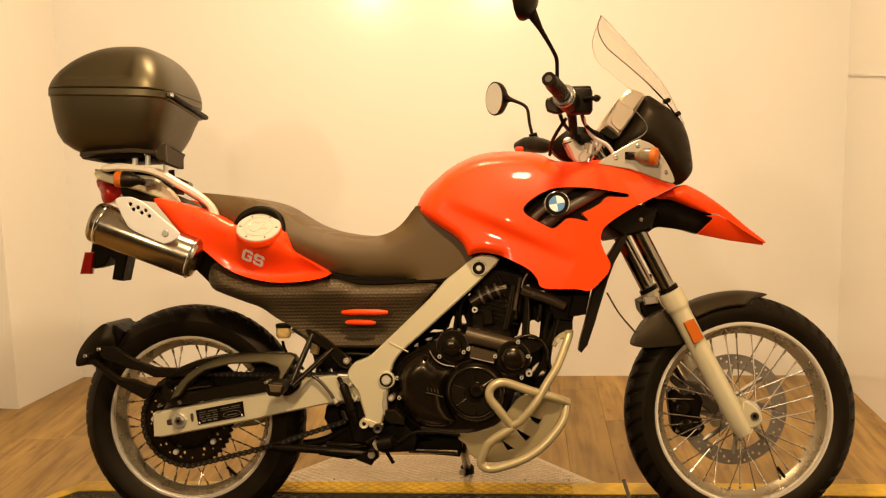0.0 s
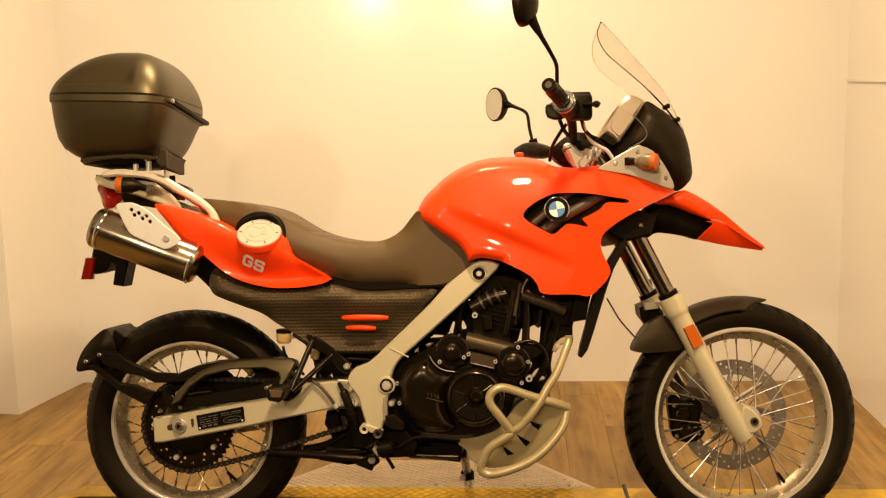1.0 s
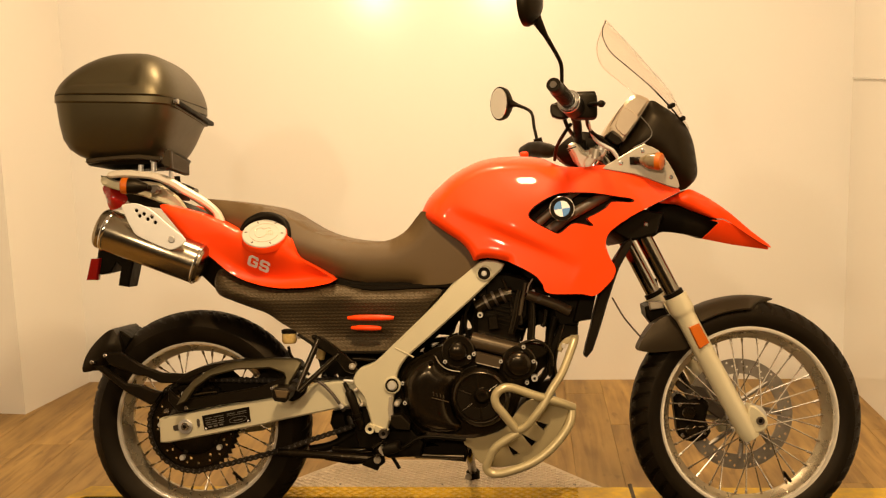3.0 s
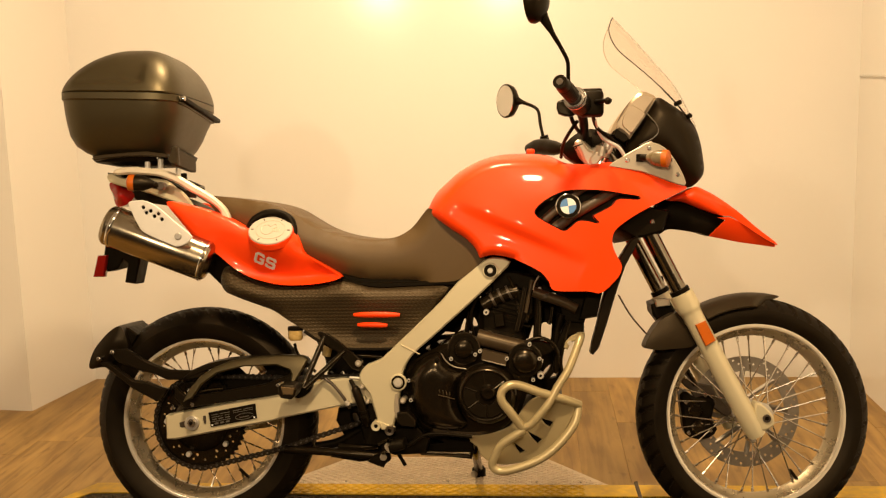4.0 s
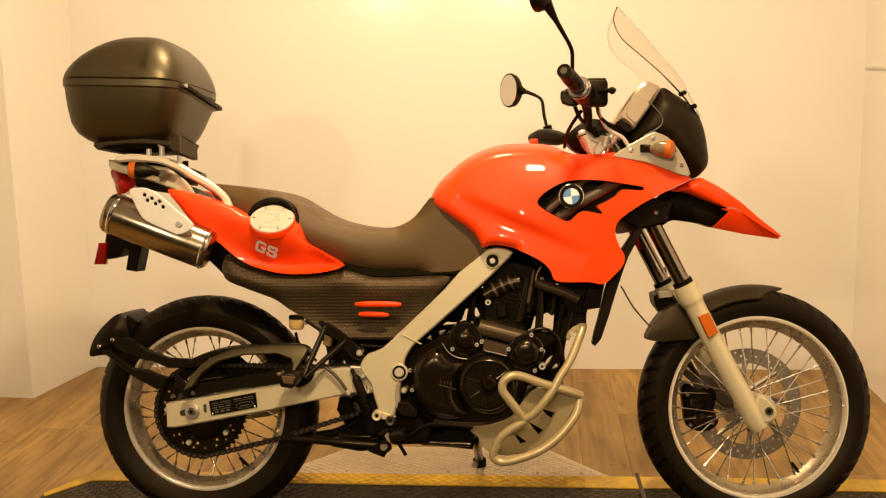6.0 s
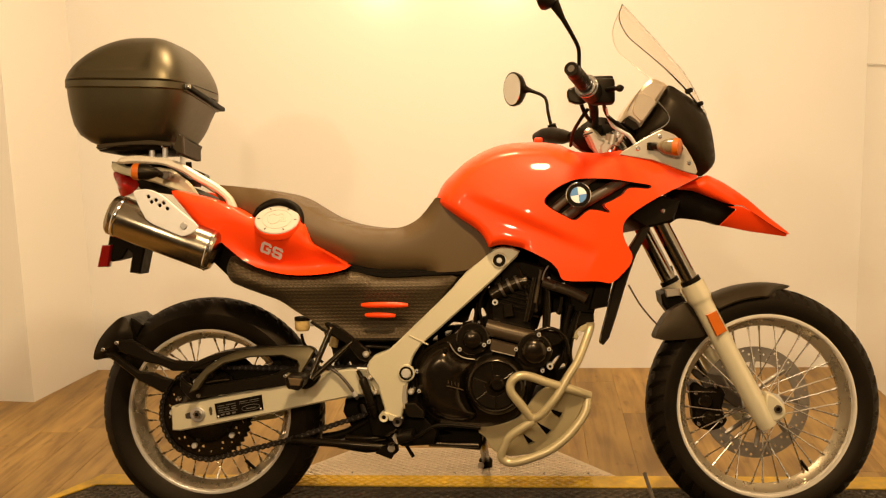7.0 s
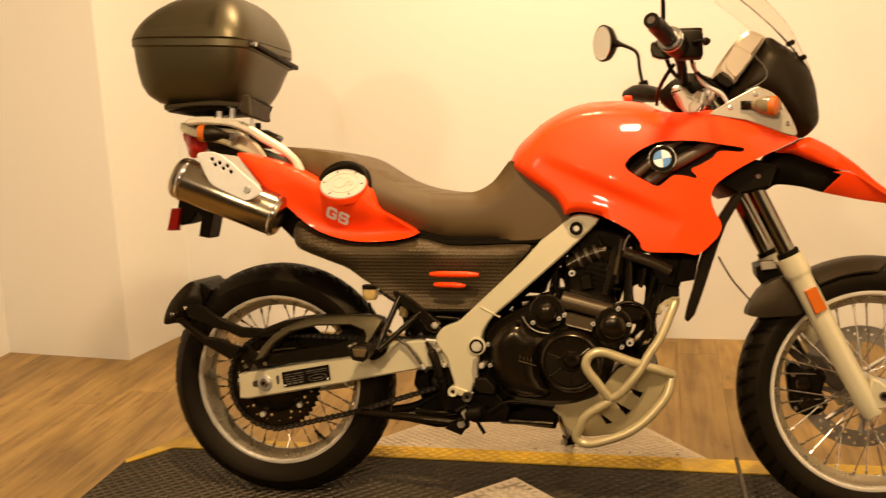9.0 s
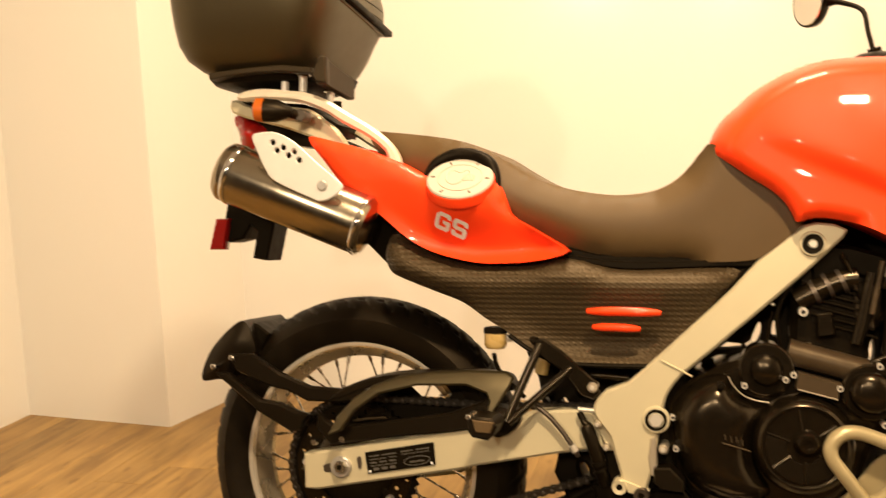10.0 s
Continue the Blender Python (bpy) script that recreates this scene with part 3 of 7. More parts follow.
def on_plaque(s, q):
    """A point of the data plate: s along it, q down it."""
    return (-0.7 + 0.126 * s + 0.005 * q, 0.356 + 0.023 * s - 0.038 * q)


for u, v, q, h in ((0.06, 0.2, 0.16, 0.05), (0.24, 0.45, 0.16, 0.05), (0.06, 0.3, 0.32, 0.04), (0.34, 0.45, 0.32, 0.04), (0.06, 0.16, 0.46, 0.07), (0.2, 0.3, 0.46, 0.07), (0.34, 0.44, 0.46, 0.07), (0.06, 0.45, 0.62, 0.04), (0.1, 0.18, 0.74, 0.12), (0.22, 0.3, 0.74, 0.12), (0.34, 0.42, 0.74, 0.12), (0.52, 0.7, 0.14, 0.05), (0.74, 0.94, 0.14, 0.05), (0.52, 0.94, 0.28, 0.03), (0.64, 0.84, 0.66, 0.06)):
    part("print_bar", plate([on_plaque(*c) for c in ((u, q), (v, q), (v, q + h), (u, q + h))], -0.1291, -0.128, 0.0001), GREY, plaque, smooth=False)
for u, v in ((0.03, 0.06), (0.93, 0.96)):
    part("print_bar", plate([on_plaque(*c) for c in ((u, 0.8), (v, 0.8), (v, 0.92), (u, 0.92))], -0.1291, -0.128, 0.0001), WHITE, plaque, smooth=False)
part("print_oval", tube([(x, -0.1288, z) for x, z in (on_plaque(0.74 + 0.19 * math.cos(math.pi * k / 8), 0.66 + 0.2 * math.sin(math.pi * k / 8)) for k in range(16))], 0.0007, 6, 0, closed=True), GREY, plaque)
part("adjuster_slot", plate([(-0.779, 0.325), (-0.775, 0.332), (-0.736, 0.34), (-0.727, 0.336), (-0.732, 0.326), (-0.773, 0.317)], -0.1258, -0.12, 0.0003, smooth=3), DARK_METAL, swing)
part("axle_nut", disc((-0.745, 0.329), 0.0195, -0.132, -0.12), ALLOY, swing, "steel axle washer and nut")
part("axle_end", hexbolt((-0.742, 0.332), 0.0115, -0.146, -0.13), BRUSHED, swing, smooth=False)
part("axle_hole", disc((-0.742, 0.332), 0.005, -0.1468, -0.14, 12, 0.0005), MATT, swing)
part("index_mark", plate([(-0.715, 0.346), (-0.708, 0.348), (-0.707, 0.33), (-0.712, 0.328)], -0.1275, -0.12, 0.0005, smooth=3), DARK_METAL, swing)

lean_in = Matrix.Identity(4)
lean_in[1][2], lean_in[1][3] = 0.45, -0.45 * 0.49
# One black plastic: lighter sheen above, darker below, for lit and shaded faces.
guard = part("chain_guard", moved(plate([(-0.751, 0.394), (-0.738, 0.427), (-0.712, 0.457), (-0.678, 0.479), (-0.635, 0.495), (-0.574, 0.504), (-0.513, 0.508), (-0.444, 0.507), (-0.43, 0.497), (-0.445, 0.467), (-0.462, 0.44), (-0.472, 0.443), (-0.47, 0.46), (-0.476, 0.471), (-0.513, 0.483), (-0.6, 0.48), (-0.668, 0.464), (-0.707, 0.436), (-0.728, 0.402)], -0.137, -0.12, 0.004), lean_in), CASE, bike, "black plastic chain guard with an open window")
part("lower_panel", plate([(-0.787, 0.43), (-0.771, 0.413), (-0.751, 0.4), (-0.71, 0.406), (-0.68, 0.412), (-0.626, 0.42), (-0.543, 0.434), (-0.487, 0.455), (-0.476, 0.466), (-0.468, 0.454), (-0.459, 0.428), (-0.487, 0.41), (-0.547, 0.4), (-0.638, 0.388), (-0.714, 0.376), (-0.763, 0.368), (-0.789, 0.398)], -0.135, -0.12, 0.004), BLACK, guard)
part("lower_edge", tube([(-0.718, -0.137, 0.414), (-0.69, -0.137, 0.419), (-0.657, -0.137, 0.422)], 0.002, 6), GUARD, guard)
part("chain_guard_top", plate([(-0.775, 0.444), (-0.74, 0.471), (-0.665, 0.493), (-0.542, 0.502), (-0.458, 0.499), (-0.439, 0.484), (-0.444, 0.472), (-0.543, 0.486), (-0.666, 0.478), (-0.74, 0.452)], -0.12, -0.05, 0.004, smooth=3), BLACK, guard)
part("chain_guard_inner", plate([(-0.79, 0.41), (-0.758, 0.445), (-0.703, 0.463), (-0.633, 0.466), (-0.61, 0.445), (-0.567, 0.445), (-0.551, 0.466), (-0.509, 0.469), (-0.493, 0.454), (-0.564, 0.417), (-0.673, 0.392), (-0.767, 0.383)], -0.064, -0.056, 0.001), MATT, guard)
for p in ((-0.792, 0.373), (-0.739, 0.381), (-0.492, 0.424)):
    part("bolt", hexbolt(p, 0.006, -0.141, -0.13), BRUSHED, guard, smooth=False)
flap = part("mud_flap", swell([(-1.039, 0.469), (-1.035, 0.499), (-1.016, 0.533), (-0.981, 0.569), (-0.954, 0.583), (-0.939, 0.56), (-0.931, 0.521), (-0.965, 0.499), (-0.982, 0.475), (-1.008, 0.472)], 0.085, 0.098, 0.03, step=0.012, smooth=3), BLACK, bike, "black plastic rear hugger with two support arms")
part("flap_lining", plate([(-0.978, 0.574), (-0.965, 0.582), (-0.937, 0.574), (-0.913, 0.557), (-0.935, 0.513), (-0.954, 0.507)], -0.06, 0.08, 0.004), MATT, flap)
part("arm", plate([(-0.97, 0.523), (-0.923, 0.525), (-0.868, 0.492), (-0.81, 0.469), (-0.741, 0.466), (-0.7, 0.466), (-0.7, 0.448), (-0.757, 0.442), (-0.814, 0.442), (-0.853, 0.46), (-0.887, 0.466), (-0.955, 0.493)], -0.118, -0.1, 0.004), BLACK, flap)
part("arm", plate([(-0.994, 0.489), (-0.969, 0.49), (-0.904, 0.442), (-0.867, 0.438), (-0.834, 0.425), (-0.809, 0.419), (-0.825, 0.394), (-0.841, 0.385), (-0.868, 0.4), (-0.908, 0.421), (-0.969, 0.469)], -0.125, -0.105, 0.004), BLACK, flap)
for p in ((-0.997, 0.5), (-0.96, 0.517)):
    part("bolt", disc(p, 0.0055, -0.126, -0.09, 14), BRUSHED, flap)

# frame
FRAME = [(-0.032, 0.699), (0.019, 0.742), (0.055, 0.758), (0.101, 0.746), (0.076, 0.716), (0.036, 0.677), (-0.04, 0.609), (-0.107, 0.55), (-0.151, 0.512), (-0.172, 0.484), (-0.181, 0.458), (-0.19, 0.405), (-0.207, 0.325), (-0.243, 0.321), (-0.25, 0.346), (-0.26, 0.379), (-0.268, 0.408), (-0.29, 0.437), (-0.293, 0.458), (-0.275, 0.483), (-0.239, 0.497), (-0.195, 0.537), (-0.136, 0.592), (-0.074, 0.652)]
frame_r = part("frame", plate(FRAME, -0.145, -0.1, 0.004, smooth=2), SILVER, bike, "silver painted cast frame beam")
part("frame", plate(FRAME, 0.1, 0.145, 0.005, smooth=3), SILVER, bike)
part("weld_seam", tube([(-0.183, -0.146, 0.535), (-0.135, -0.146, 0.511)], 0.002, 6, 0), SILVER, frame_r)
for p, r, gap in (((-0.192, 0.439), 0.022, 0.58), ((0.049, 0.724), 0.02, 0.36)):
    part("boss", disc(p, r, -0.151, -0.14), SILVER, frame_r)
    part("boss_ring", turned([(r * gap, -0.1525), (r * 0.74, -0.153), (r * 0.8, -0.152), (r * 0.8, -0.15), (r * gap, -0.15)], 32, at=(p[0], 0, p[1]), closed=True), MATT, frame_r)
    part("bolt", hexbolt(p, r * gap * 0.95, -0.156, -0.15), ZINC, frame_r, smooth=False)

# tank and side fairing
INLET = [(0.164, 0.872), (0.183, 0.894), (0.218, 0.914), (0.253, 0.923), (0.321, 0.922), (0.378, 0.913), (0.423, 0.905), (0.418, 0.898), (0.372, 0.9), (0.355, 0.885), (0.331, 0.871), (0.309, 0.859), (0.322, 0.841), (0.291, 0.847), (0.268, 0.846), (0.239, 0.824), (0.216, 0.832), (0.176, 0.855)]


def flank(x, z):
    """A crease that runs down and ahead over the flank, with a hollow below it."""
    a, b = np.array((-0.03, 0.907)), np.array((0.301, 0.757))
    u = (b - a) / np.hypot(*(b - a))
    s, d = (x - a[0]) * u[0] + (z - a[1]) * u[1], -(x - a[0]) * u[1] + (z - a[1]) * u[0]
    along_it = np.sin(np.clip(s / 0.36, 0, 1) * math.pi) ** 0.7
    return along_it * (-0.012 * np.clip(-d / 0.024, 0, 1) ** 1.3 * np.exp(-(np.clip(-d - 0.024, 0, 1) / 0.05) ** 2) + 0.003 * np.exp(-(d / 0.026) ** 2))


TANK_TOP = [(-0.112, 0.878), (-0.094, 0.92), (-0.064, 0.956), (-0.034, 0.982), (0.011, 1.007), (0.055, 1.021), (0.099, 1.026), (0.157, 1.026), (0.2, 1.019), (0.235, 0.999), (0.256, 0.992), (0.298, 0.989), (0.326, 0.991), (0.355, 0.993), (0.397, 0.986), (0.439, 0.974), (0.494, 0.953), (0.545, 0.929)]
TANK_LOW = [(0.545, 0.923), (0.477, 0.892), (0.421, 0.864), (0.379, 0.837), (0.359, 0.817), (0.354, 0.792), (0.363, 0.763), (0.377, 0.735), (0.373, 0.714), (0.359, 0.696), (0.326, 0.668), (0.289, 0.672), (0.211, 0.675), (0.196, 0.698), (0.18, 0.718), (0.151, 0.736), (0.109, 0.755), (0.066, 0.764), (0.045, 0.763), (0.025, 0.758), (0.02, 0.768), (0.009, 0.787), (-0.012, 0.808), (-0.047, 0.831), (-0.107, 0.874)]


def flank_width(x, z):
    """Half the width of the flank: bowed fore and aft, leaning in above its widest height and below the crease."""
    bow = np.where(x < 0.17, (x - 0.17) ** 2 / 2.1, (x - 0.17) ** 2 / 2.3)
    rise = np.clip(z - 0.83, 0, 1)
    return 0.205 - bow - rise ** 2 / 0.66 + flank(x, z)


def tank_cover():
    """The red cover: a flat crown, a rounded shoulder along the top line, the flank, and a crisp lower edge."""
    top, low = rounded(TANK_TOP, 4, False), rounded(TANK_LOW, 4, False)
    co, tris = filled(top + low, 0.007, [rounded(INLET, 4)])
    x, z = co[:, 0], co[:, 1]
    d = np.full(len(co), 9.0)
    for a, b in zip(top, top[1:]):
        e = np.array(b - a)
        t = np.clip(((x - a[0]) * e[0] + (z - a[1]) * e[1]) / (e @ e), 0, 1)
        d = np.minimum(d, np.hypot(x - a[0] - t * e[0], z - a[1] - t * e[1]))
    high = 0.03 + 0.115 * np.clip((x - 0.19) / 0.07, 0, 1) + 0.09 * np.clip((-0.06 - x) / 0.05, 0, 1)
    wide = flank_width(x, z)
    k = 1 - np.clip(d / 0.042, 0, 1)
    seam = np.full(len(co), 9.0)
    for a, b in zip(low[-33:], low[-32:]):
        e = np.array(b - a)
        t = np.clip(((x - a[0]) * e[0] + (z - a[1]) * e[1]) / (e @ e), 0, 1)
        seam = np.minimum(seam, np.hypot(x - a[0] - t * e[0], z - a[1] - t * e[1]))
    wide = wide - 0.018 * (1 - np.clip(seam / 0.024, 0, 1)) ** 2
    w = np.minimum(high, wide) + (wide - np.minimum(high, wide)) * np.sqrt(1 - k * k)
    bm = bmesh.new()
    out, far = [bm.verts.new((p[0], -q, p[1])) for p, q in zip(co, w)], [bm.verts.new((p[0], q, p[1])) for p, q in zip(co, w)]
    rim = {}
    for a, b, c in tris:
        bm.faces.new((out[a], out[b], out[c]))
        bm.faces.new((far[c], far[b], far[a]))
        for e in ((a, b), (b, c), (c, a)):
            rim[tuple(sorted(e))] = rim.get(tuple(sorted(e)), 0) + 1
    for (a, b), n in rim.items():
        if n == 1:
            bm.faces.new((out[a], out[b], far[b], far[a]))
    return bm


tank = part("tank_cover", tank_cover(), RED, bike, "glossy red tank cover and side fairing")
# The shaded gap inside the inlet's edge is drawn as a matt black bead.
lip = [(p[0], 0.0012 - float(flank_width(p[0], p[1])), p[1]) for p in rounded(INLET, 4)]
part("inlet_gap_line", tube(lip, 0.0016, 8, 0, closed=True), MATT, tank, "thin dark line for the shaded gap inside the inlet edge")
# A matt black plate stands for the shade inside the inlet.
part("inlet_backing", plate([(0.135, 0.868), (0.18, 0.915), (0.253, 0.94), (0.37, 0.936), (0.445, 0.915), (0.44, 0.885), (0.36, 0.86), (0.345, 0.82), (0.239, 0.805), (0.15, 0.835)], -0.135, -0.125, 0.001), MATT, tank, "matt black plate for the dark depth of the air inlet")
part("inlet_duct", tube([(0.167, -0.15, 0.833), (0.271, -0.15, 0.921), (0.311, -0.15, 0.945)], 0.0115, 14, 0), DUCT, tank, "dark grey duct inside the inlet")
part("inlet_duct", tube([(0.19, -0.16, 0.81), (0.264, -0.157, 0.866), (0.346, -0.145, 0.911), (0.37, -0.14, 0.924)], 0.014, 14, 0), DUCT, tank, "dark grey duct inside the inlet")
badge_at = (0.246, 0.884)
badge = part("badge", disc(badge_at, 0.031, -0.215, -0.19, 40), CHROME, tank, "round blue and white enamel badge")


def wedge(c, r, a0, a1, y0, y1, inner=0.0):
    arc = [(c[0] + r * math.cos(radians(a0 + (a1 - a0) * k / 10)), c[1] + r * math.sin(radians(a0 + (a1 - a0) * k / 10))) for k in range(11)]
    if inner:
        arc += [(c[0] + inner * math.cos(radians(a1 - (a1 - a0) * k / 10)), c[1] + inner * math.sin(radians(a1 - (a1 - a0) * k / 10))) for k in range(11)]
    else:
        arc.append(c)
    return plate(arc, y0, y1, 0.0003)


for k in range(4):
    part("quarter", wedge(badge_at, 0.0195, 90 * k + 8, 90 * k + 98, -0.217, -0.214), (WHITE, BLUE)[k % 2], badge, smooth=False)
part("ring", turned([(0.0205, -0.216), (0.028, -0.216), (0.028, -0.214), (0.0205, -0.214)], 40, at=(badge_at[0], 0, badge_at[1]), closed=True), MATT, badge)

# seat
SEAT_LINE = [(-0.701, 0.925), (-0.654, 0.925), (-0.583, 0.915), (-0.523, 0.903), (-0.479, 0.887), (-0.435, 0.86), (-0.39, 0.835), (-0.331, 0.816), (-0.257, 0.806), (-0.198, 0.812), (-0.161, 0.83), (-0.138, 0.852), (-0.121, 0.872), (-0.1, 0.884), (-0.035, 0.845), (0.005, 0.815), (0.032, 0.78), (0.034, 0.755), (0.014, 0.734), (-0.016, 0.711), (-0.046, 0.698), (-0.127, 0.695), (-0.26, 0.696), (-0.304, 0.704), (-0.348, 0.721), (-0.385, 0.739), (-0.437, 0.755), (-0.512, 0.779), (-0.601, 0.825), (-0.675, 0.878)]


def seat_edge(x, z):
    """Rounded along the top and the foot, cut square where it meets the tank."""
    return 0.115 + 0.03 * np.clip((x + 0.15) / 0.05, 0, 1) - 0.03 * np.clip((-0.53 - x) / 0.1, 0, 1)


def narrow_back(x, z):
    """The seat narrows behind the filler."""
    return -0.04 * np.clip((-0.52 - x) / 0.12, 0, 1)


part("seat", swell(SEAT_LINE, seat_edge, 0.147, 0.034, step=0.011, more=narrow_back, soften=12), SEAT, bike, "dark brown grey vinyl dual seat")
part("seat_base", plate([(-0.341, 0.707), (-0.3, 0.702), (-0.256, 0.697), (-0.183, 0.696), (-0.124, 0.698), (-0.051, 0.7), (-0.037, 0.704), (-0.028, 0.699), (-0.037, 0.688), (-0.081, 0.687), (-0.183, 0.683), (-0.242, 0.682), (-0.286, 0.688), (-0.33, 0.697)], -0.14, 0.13, 0.003, smooth=2), MATT, bike, "black seat base edge")

# A dark plate is added so that no bright wall shows through here.
part("seat_gap_filler", plate([(-0.634, 0.745), (-0.499, 0.709), (-0.364, 0.726), (-0.29, 0.708), (-0.033, 0.713), (-0.044, 0.681), (-0.085, 0.662), (-0.291, 0.67), (-0.41, 0.67), (-0.545, 0.676), (-0.635, 0.7)], -0.126, 0.12, 0.003), MATT, bike, "black plate added to fill the gaps under the seat and tail")

# tail panels
TAIL = [(-0.786, 0.913), (-0.732, 0.903), (-0.677, 0.887), (-0.621, 0.864), (-0.576, 0.842), (-0.535, 0.839), (-0.488, 0.838), (-0.452, 0.827), (-0.438, 0.8), (-0.427, 0.773), (-0.397, 0.754), (-0.339, 0.719), (-0.336, 0.71), (-0.364, 0.701), (-0.419, 0.694), (-0.49, 0.695), (-0.56, 0.712), (-0.608, 0.737), (-0.655, 0.776), (-0.711, 0.817), (-0.755, 0.868)]


def filler_bulge(x, z):
    """The panel bellies out below the fuel filler."""
    cx, cz = (-0.499, 0.79)
    return 0.034 * np.exp(-((x - cx) / 0.08) ** 2 - ((z - cz) / 0.05) ** 2) - 0.3 * np.clip(0.835 - z, 0, 0.14)


tail = part("tail_panel", swell(TAIL, 0.168, 0.18, 0.028, inner=0.1, step=0.007, smooth=4, more=filler_bulge), RED, bike, "glossy red tail panel around the fuel filler")
part("tail_panel", swell(TAIL, 0.16, 0.195, 0.06, inner=0.1, step=0.025, smooth=4, side=1), RED, bike)
cap_pose = Matrix.Translation((-0.511, -0.172, 0.827)) @ Matrix.Translation((0, -0.004, 0.006)) @ Matrix.Rotation(radians(-52), 4, "X") @ Matrix.Rotation(radians(3), 4, "Z")
# The recess's shade is put into a matt black bead.
part("filler_surround", tube([(-0.579, -0.15, 0.843), (-0.563, -0.14, 0.864), (-0.532, -0.13, 0.878), (-0.498, -0.13, 0.876), (-0.469, -0.14, 0.861), (-0.456, -0.15, 0.837), (-0.451, -0.16, 0.815)], [0.004, 0.009, 0.012, 0.012, 0.012, 0.009, 0.004], 12), MATT, bike, "black crescent bead standing for the shaded recess around the filler")
cap = part("filler_cap", moved(turned([(0.054, -0.005), (0.0565, -0.003), (0.0565, 0.002)], 48), cap_pose), CAP_ALLOY, bike, "round brushed aluminium filler cap")
part("cap_seat", moved(turned([(0.0568, -0.001), (0.0575, -0.0005), (0.058, 0.001), (0.0588, 0.016)], 48), cap_pose), RED, cap)
part("cap_ring", moved(turned([(0.0365, -0.0058), (0.0378, -0.0058), (0.0378, -0.004), (0.0365, -0.004)], 48, closed=True), cap_pose), BRACKET, cap)
part("engraving", moved(tube([(-0.014, -0.005, 0.02), (-0.024, -0.005, 0.008), (-0.02, -0.005, -0.012), (-0.008, -0.005, -0.02), (0.004, -0.005, -0.012), (0.006, -0.005, 0.004), (0.016, -0.005, 0.012), (0.008, -0.005, 0.022), (-0.002, -0.005, 0.014)], 0.0009, 6, 4, closed=True), cap_pose), BRACKET, cap, "engraved emblem outline")
for k in range(4):
    part("engraved_bar", moved(boxed(0.006 + 0.005 * k, 0.0085 + 0.005 * k, -0.0062, -0.004, -0.009, 0.006), cap_pose), BRACKET, cap, smooth=False)
for k in range(6):
    a = math.pi / 3 * k
    m = cap_pose @ Matrix.Translation((0.0465 * math.cos(a), 0, 0.0465 * math.sin(a))) @ Matrix.Rotation(-a, 4, "Y")
    part("screw", moved(boxed(-0.0036, 0.0036, -0.006, -0.004, -0.0017, 0.0017, bevel=0.0005), m), DARK_METAL, cap)

# black dimpled side cover with two red bars
SIDE = [(-0.643, 0.742), (-0.656, 0.71), (-0.647, 0.679), (-0.614, 0.662), (-0.558, 0.641), (-0.516, 0.625), (-0.48, 0.6), (-0.436, 0.574), (-0.394, 0.546), (-0.362, 0.532), (-0.332, 0.528), (-0.211, 0.528), (-0.183, 0.539), (-0.128, 0.598), (-0.084, 0.646), (-0.059, 0.681), (-0.113, 0.687), (-0.201, 0.683), (-0.267, 0.686), (-0.333, 0.703), (-0.407, 0.69), (-0.497, 0.69), (-0.572, 0.708), (-0.616, 0.733)]


def cover_slope(x, z):
    """The panel swells along its top and falls back towards its foot."""
    return 0.018 * np.exp(-((z - 0.68) / 0.02) ** 2) - 0.065 * np.clip((0.665 - z) / 0.13, 0, 1)


side = part("side_cover", swell(SIDE, 0.135, 0.168, 0.04, inner=0.05, step=0.01, smooth=3, soften=6, more=cover_slope), DIMPLE, bike, "black dimpled plastic side cover")
part("side_cover", swell(SIDE, 0.13, 0.172, 0.045, inner=0.05, step=0.03, smooth=3, side=1), DIMPLE, bike)
part("lower_lip", tube([(-0.438, -0.135, 0.571), (-0.396, -0.135, 0.543), (-0.361, -0.135, 0.529), (-0.331, -0.135, 0.524), (-0.21, -0.135, 0.524), (-0.18, -0.135, 0.536), (-0.125, -0.135, 0.596), (-0.081, -0.135, 0.645), (-0.054, -0.135, 0.682)], 0.004, 8, 3), MATT, side)
for a, b, r in (((-0.302, -0.163, 0.615), (-0.183, -0.163, 0.614), 0.0075), ((-0.293, -0.159, 0.589), (-0.216, -0.159, 0.587), 0.0068)):
    part("red_bar", tube([a, Vector(a).lerp(Vector(b), 0.5) + Vector((0, -0.003, 0.001)), b], [r * 0.6, r, r, r, r * 0.6], 10), RED, side, "glossy red accent bar")

# silencer
MUF_A, MUF_B = Vector((-0.936, -0.19, 0.857)), Vector((-0.68, -0.175, 0.757))
mlen = (MUF_B - MUF_A).length
mpose = along(MUF_A, MUF_B)
muffler = part("silencer", moved(turned([(0.03, 0.0), (0.048, 0.0), (0.0525, 0.006), (0.053, 0.012), (0.053, mlen - 0.012), (0.051, mlen)], 48), mpose), MUFFLER, bike, "brushed steel silencer can")
for y0, y1 in ((0.018, 0.028), (mlen - 0.008, mlen - 0.001)):
    part("band", moved(turned([(0.0535, y0), (0.0547, y0 + 0.002), (0.0547, y1 - 0.002), (0.0535, y1)], 48), mpose), CHROME, muffler)
part("tail_pipe", moved(turned([(0.016, -0.004), (0.018, -0.008), (0.021, -0.008), (0.024, 0.002)], 32), mpose), MATT, muffler)
part("end_cone", moved(turned([(0.05, mlen), (0.046, mlen + 0.006), (0.034, mlen + 0.009), (0.022, mlen + 0.012)], 32), mpose), MUFFLER, muffler)
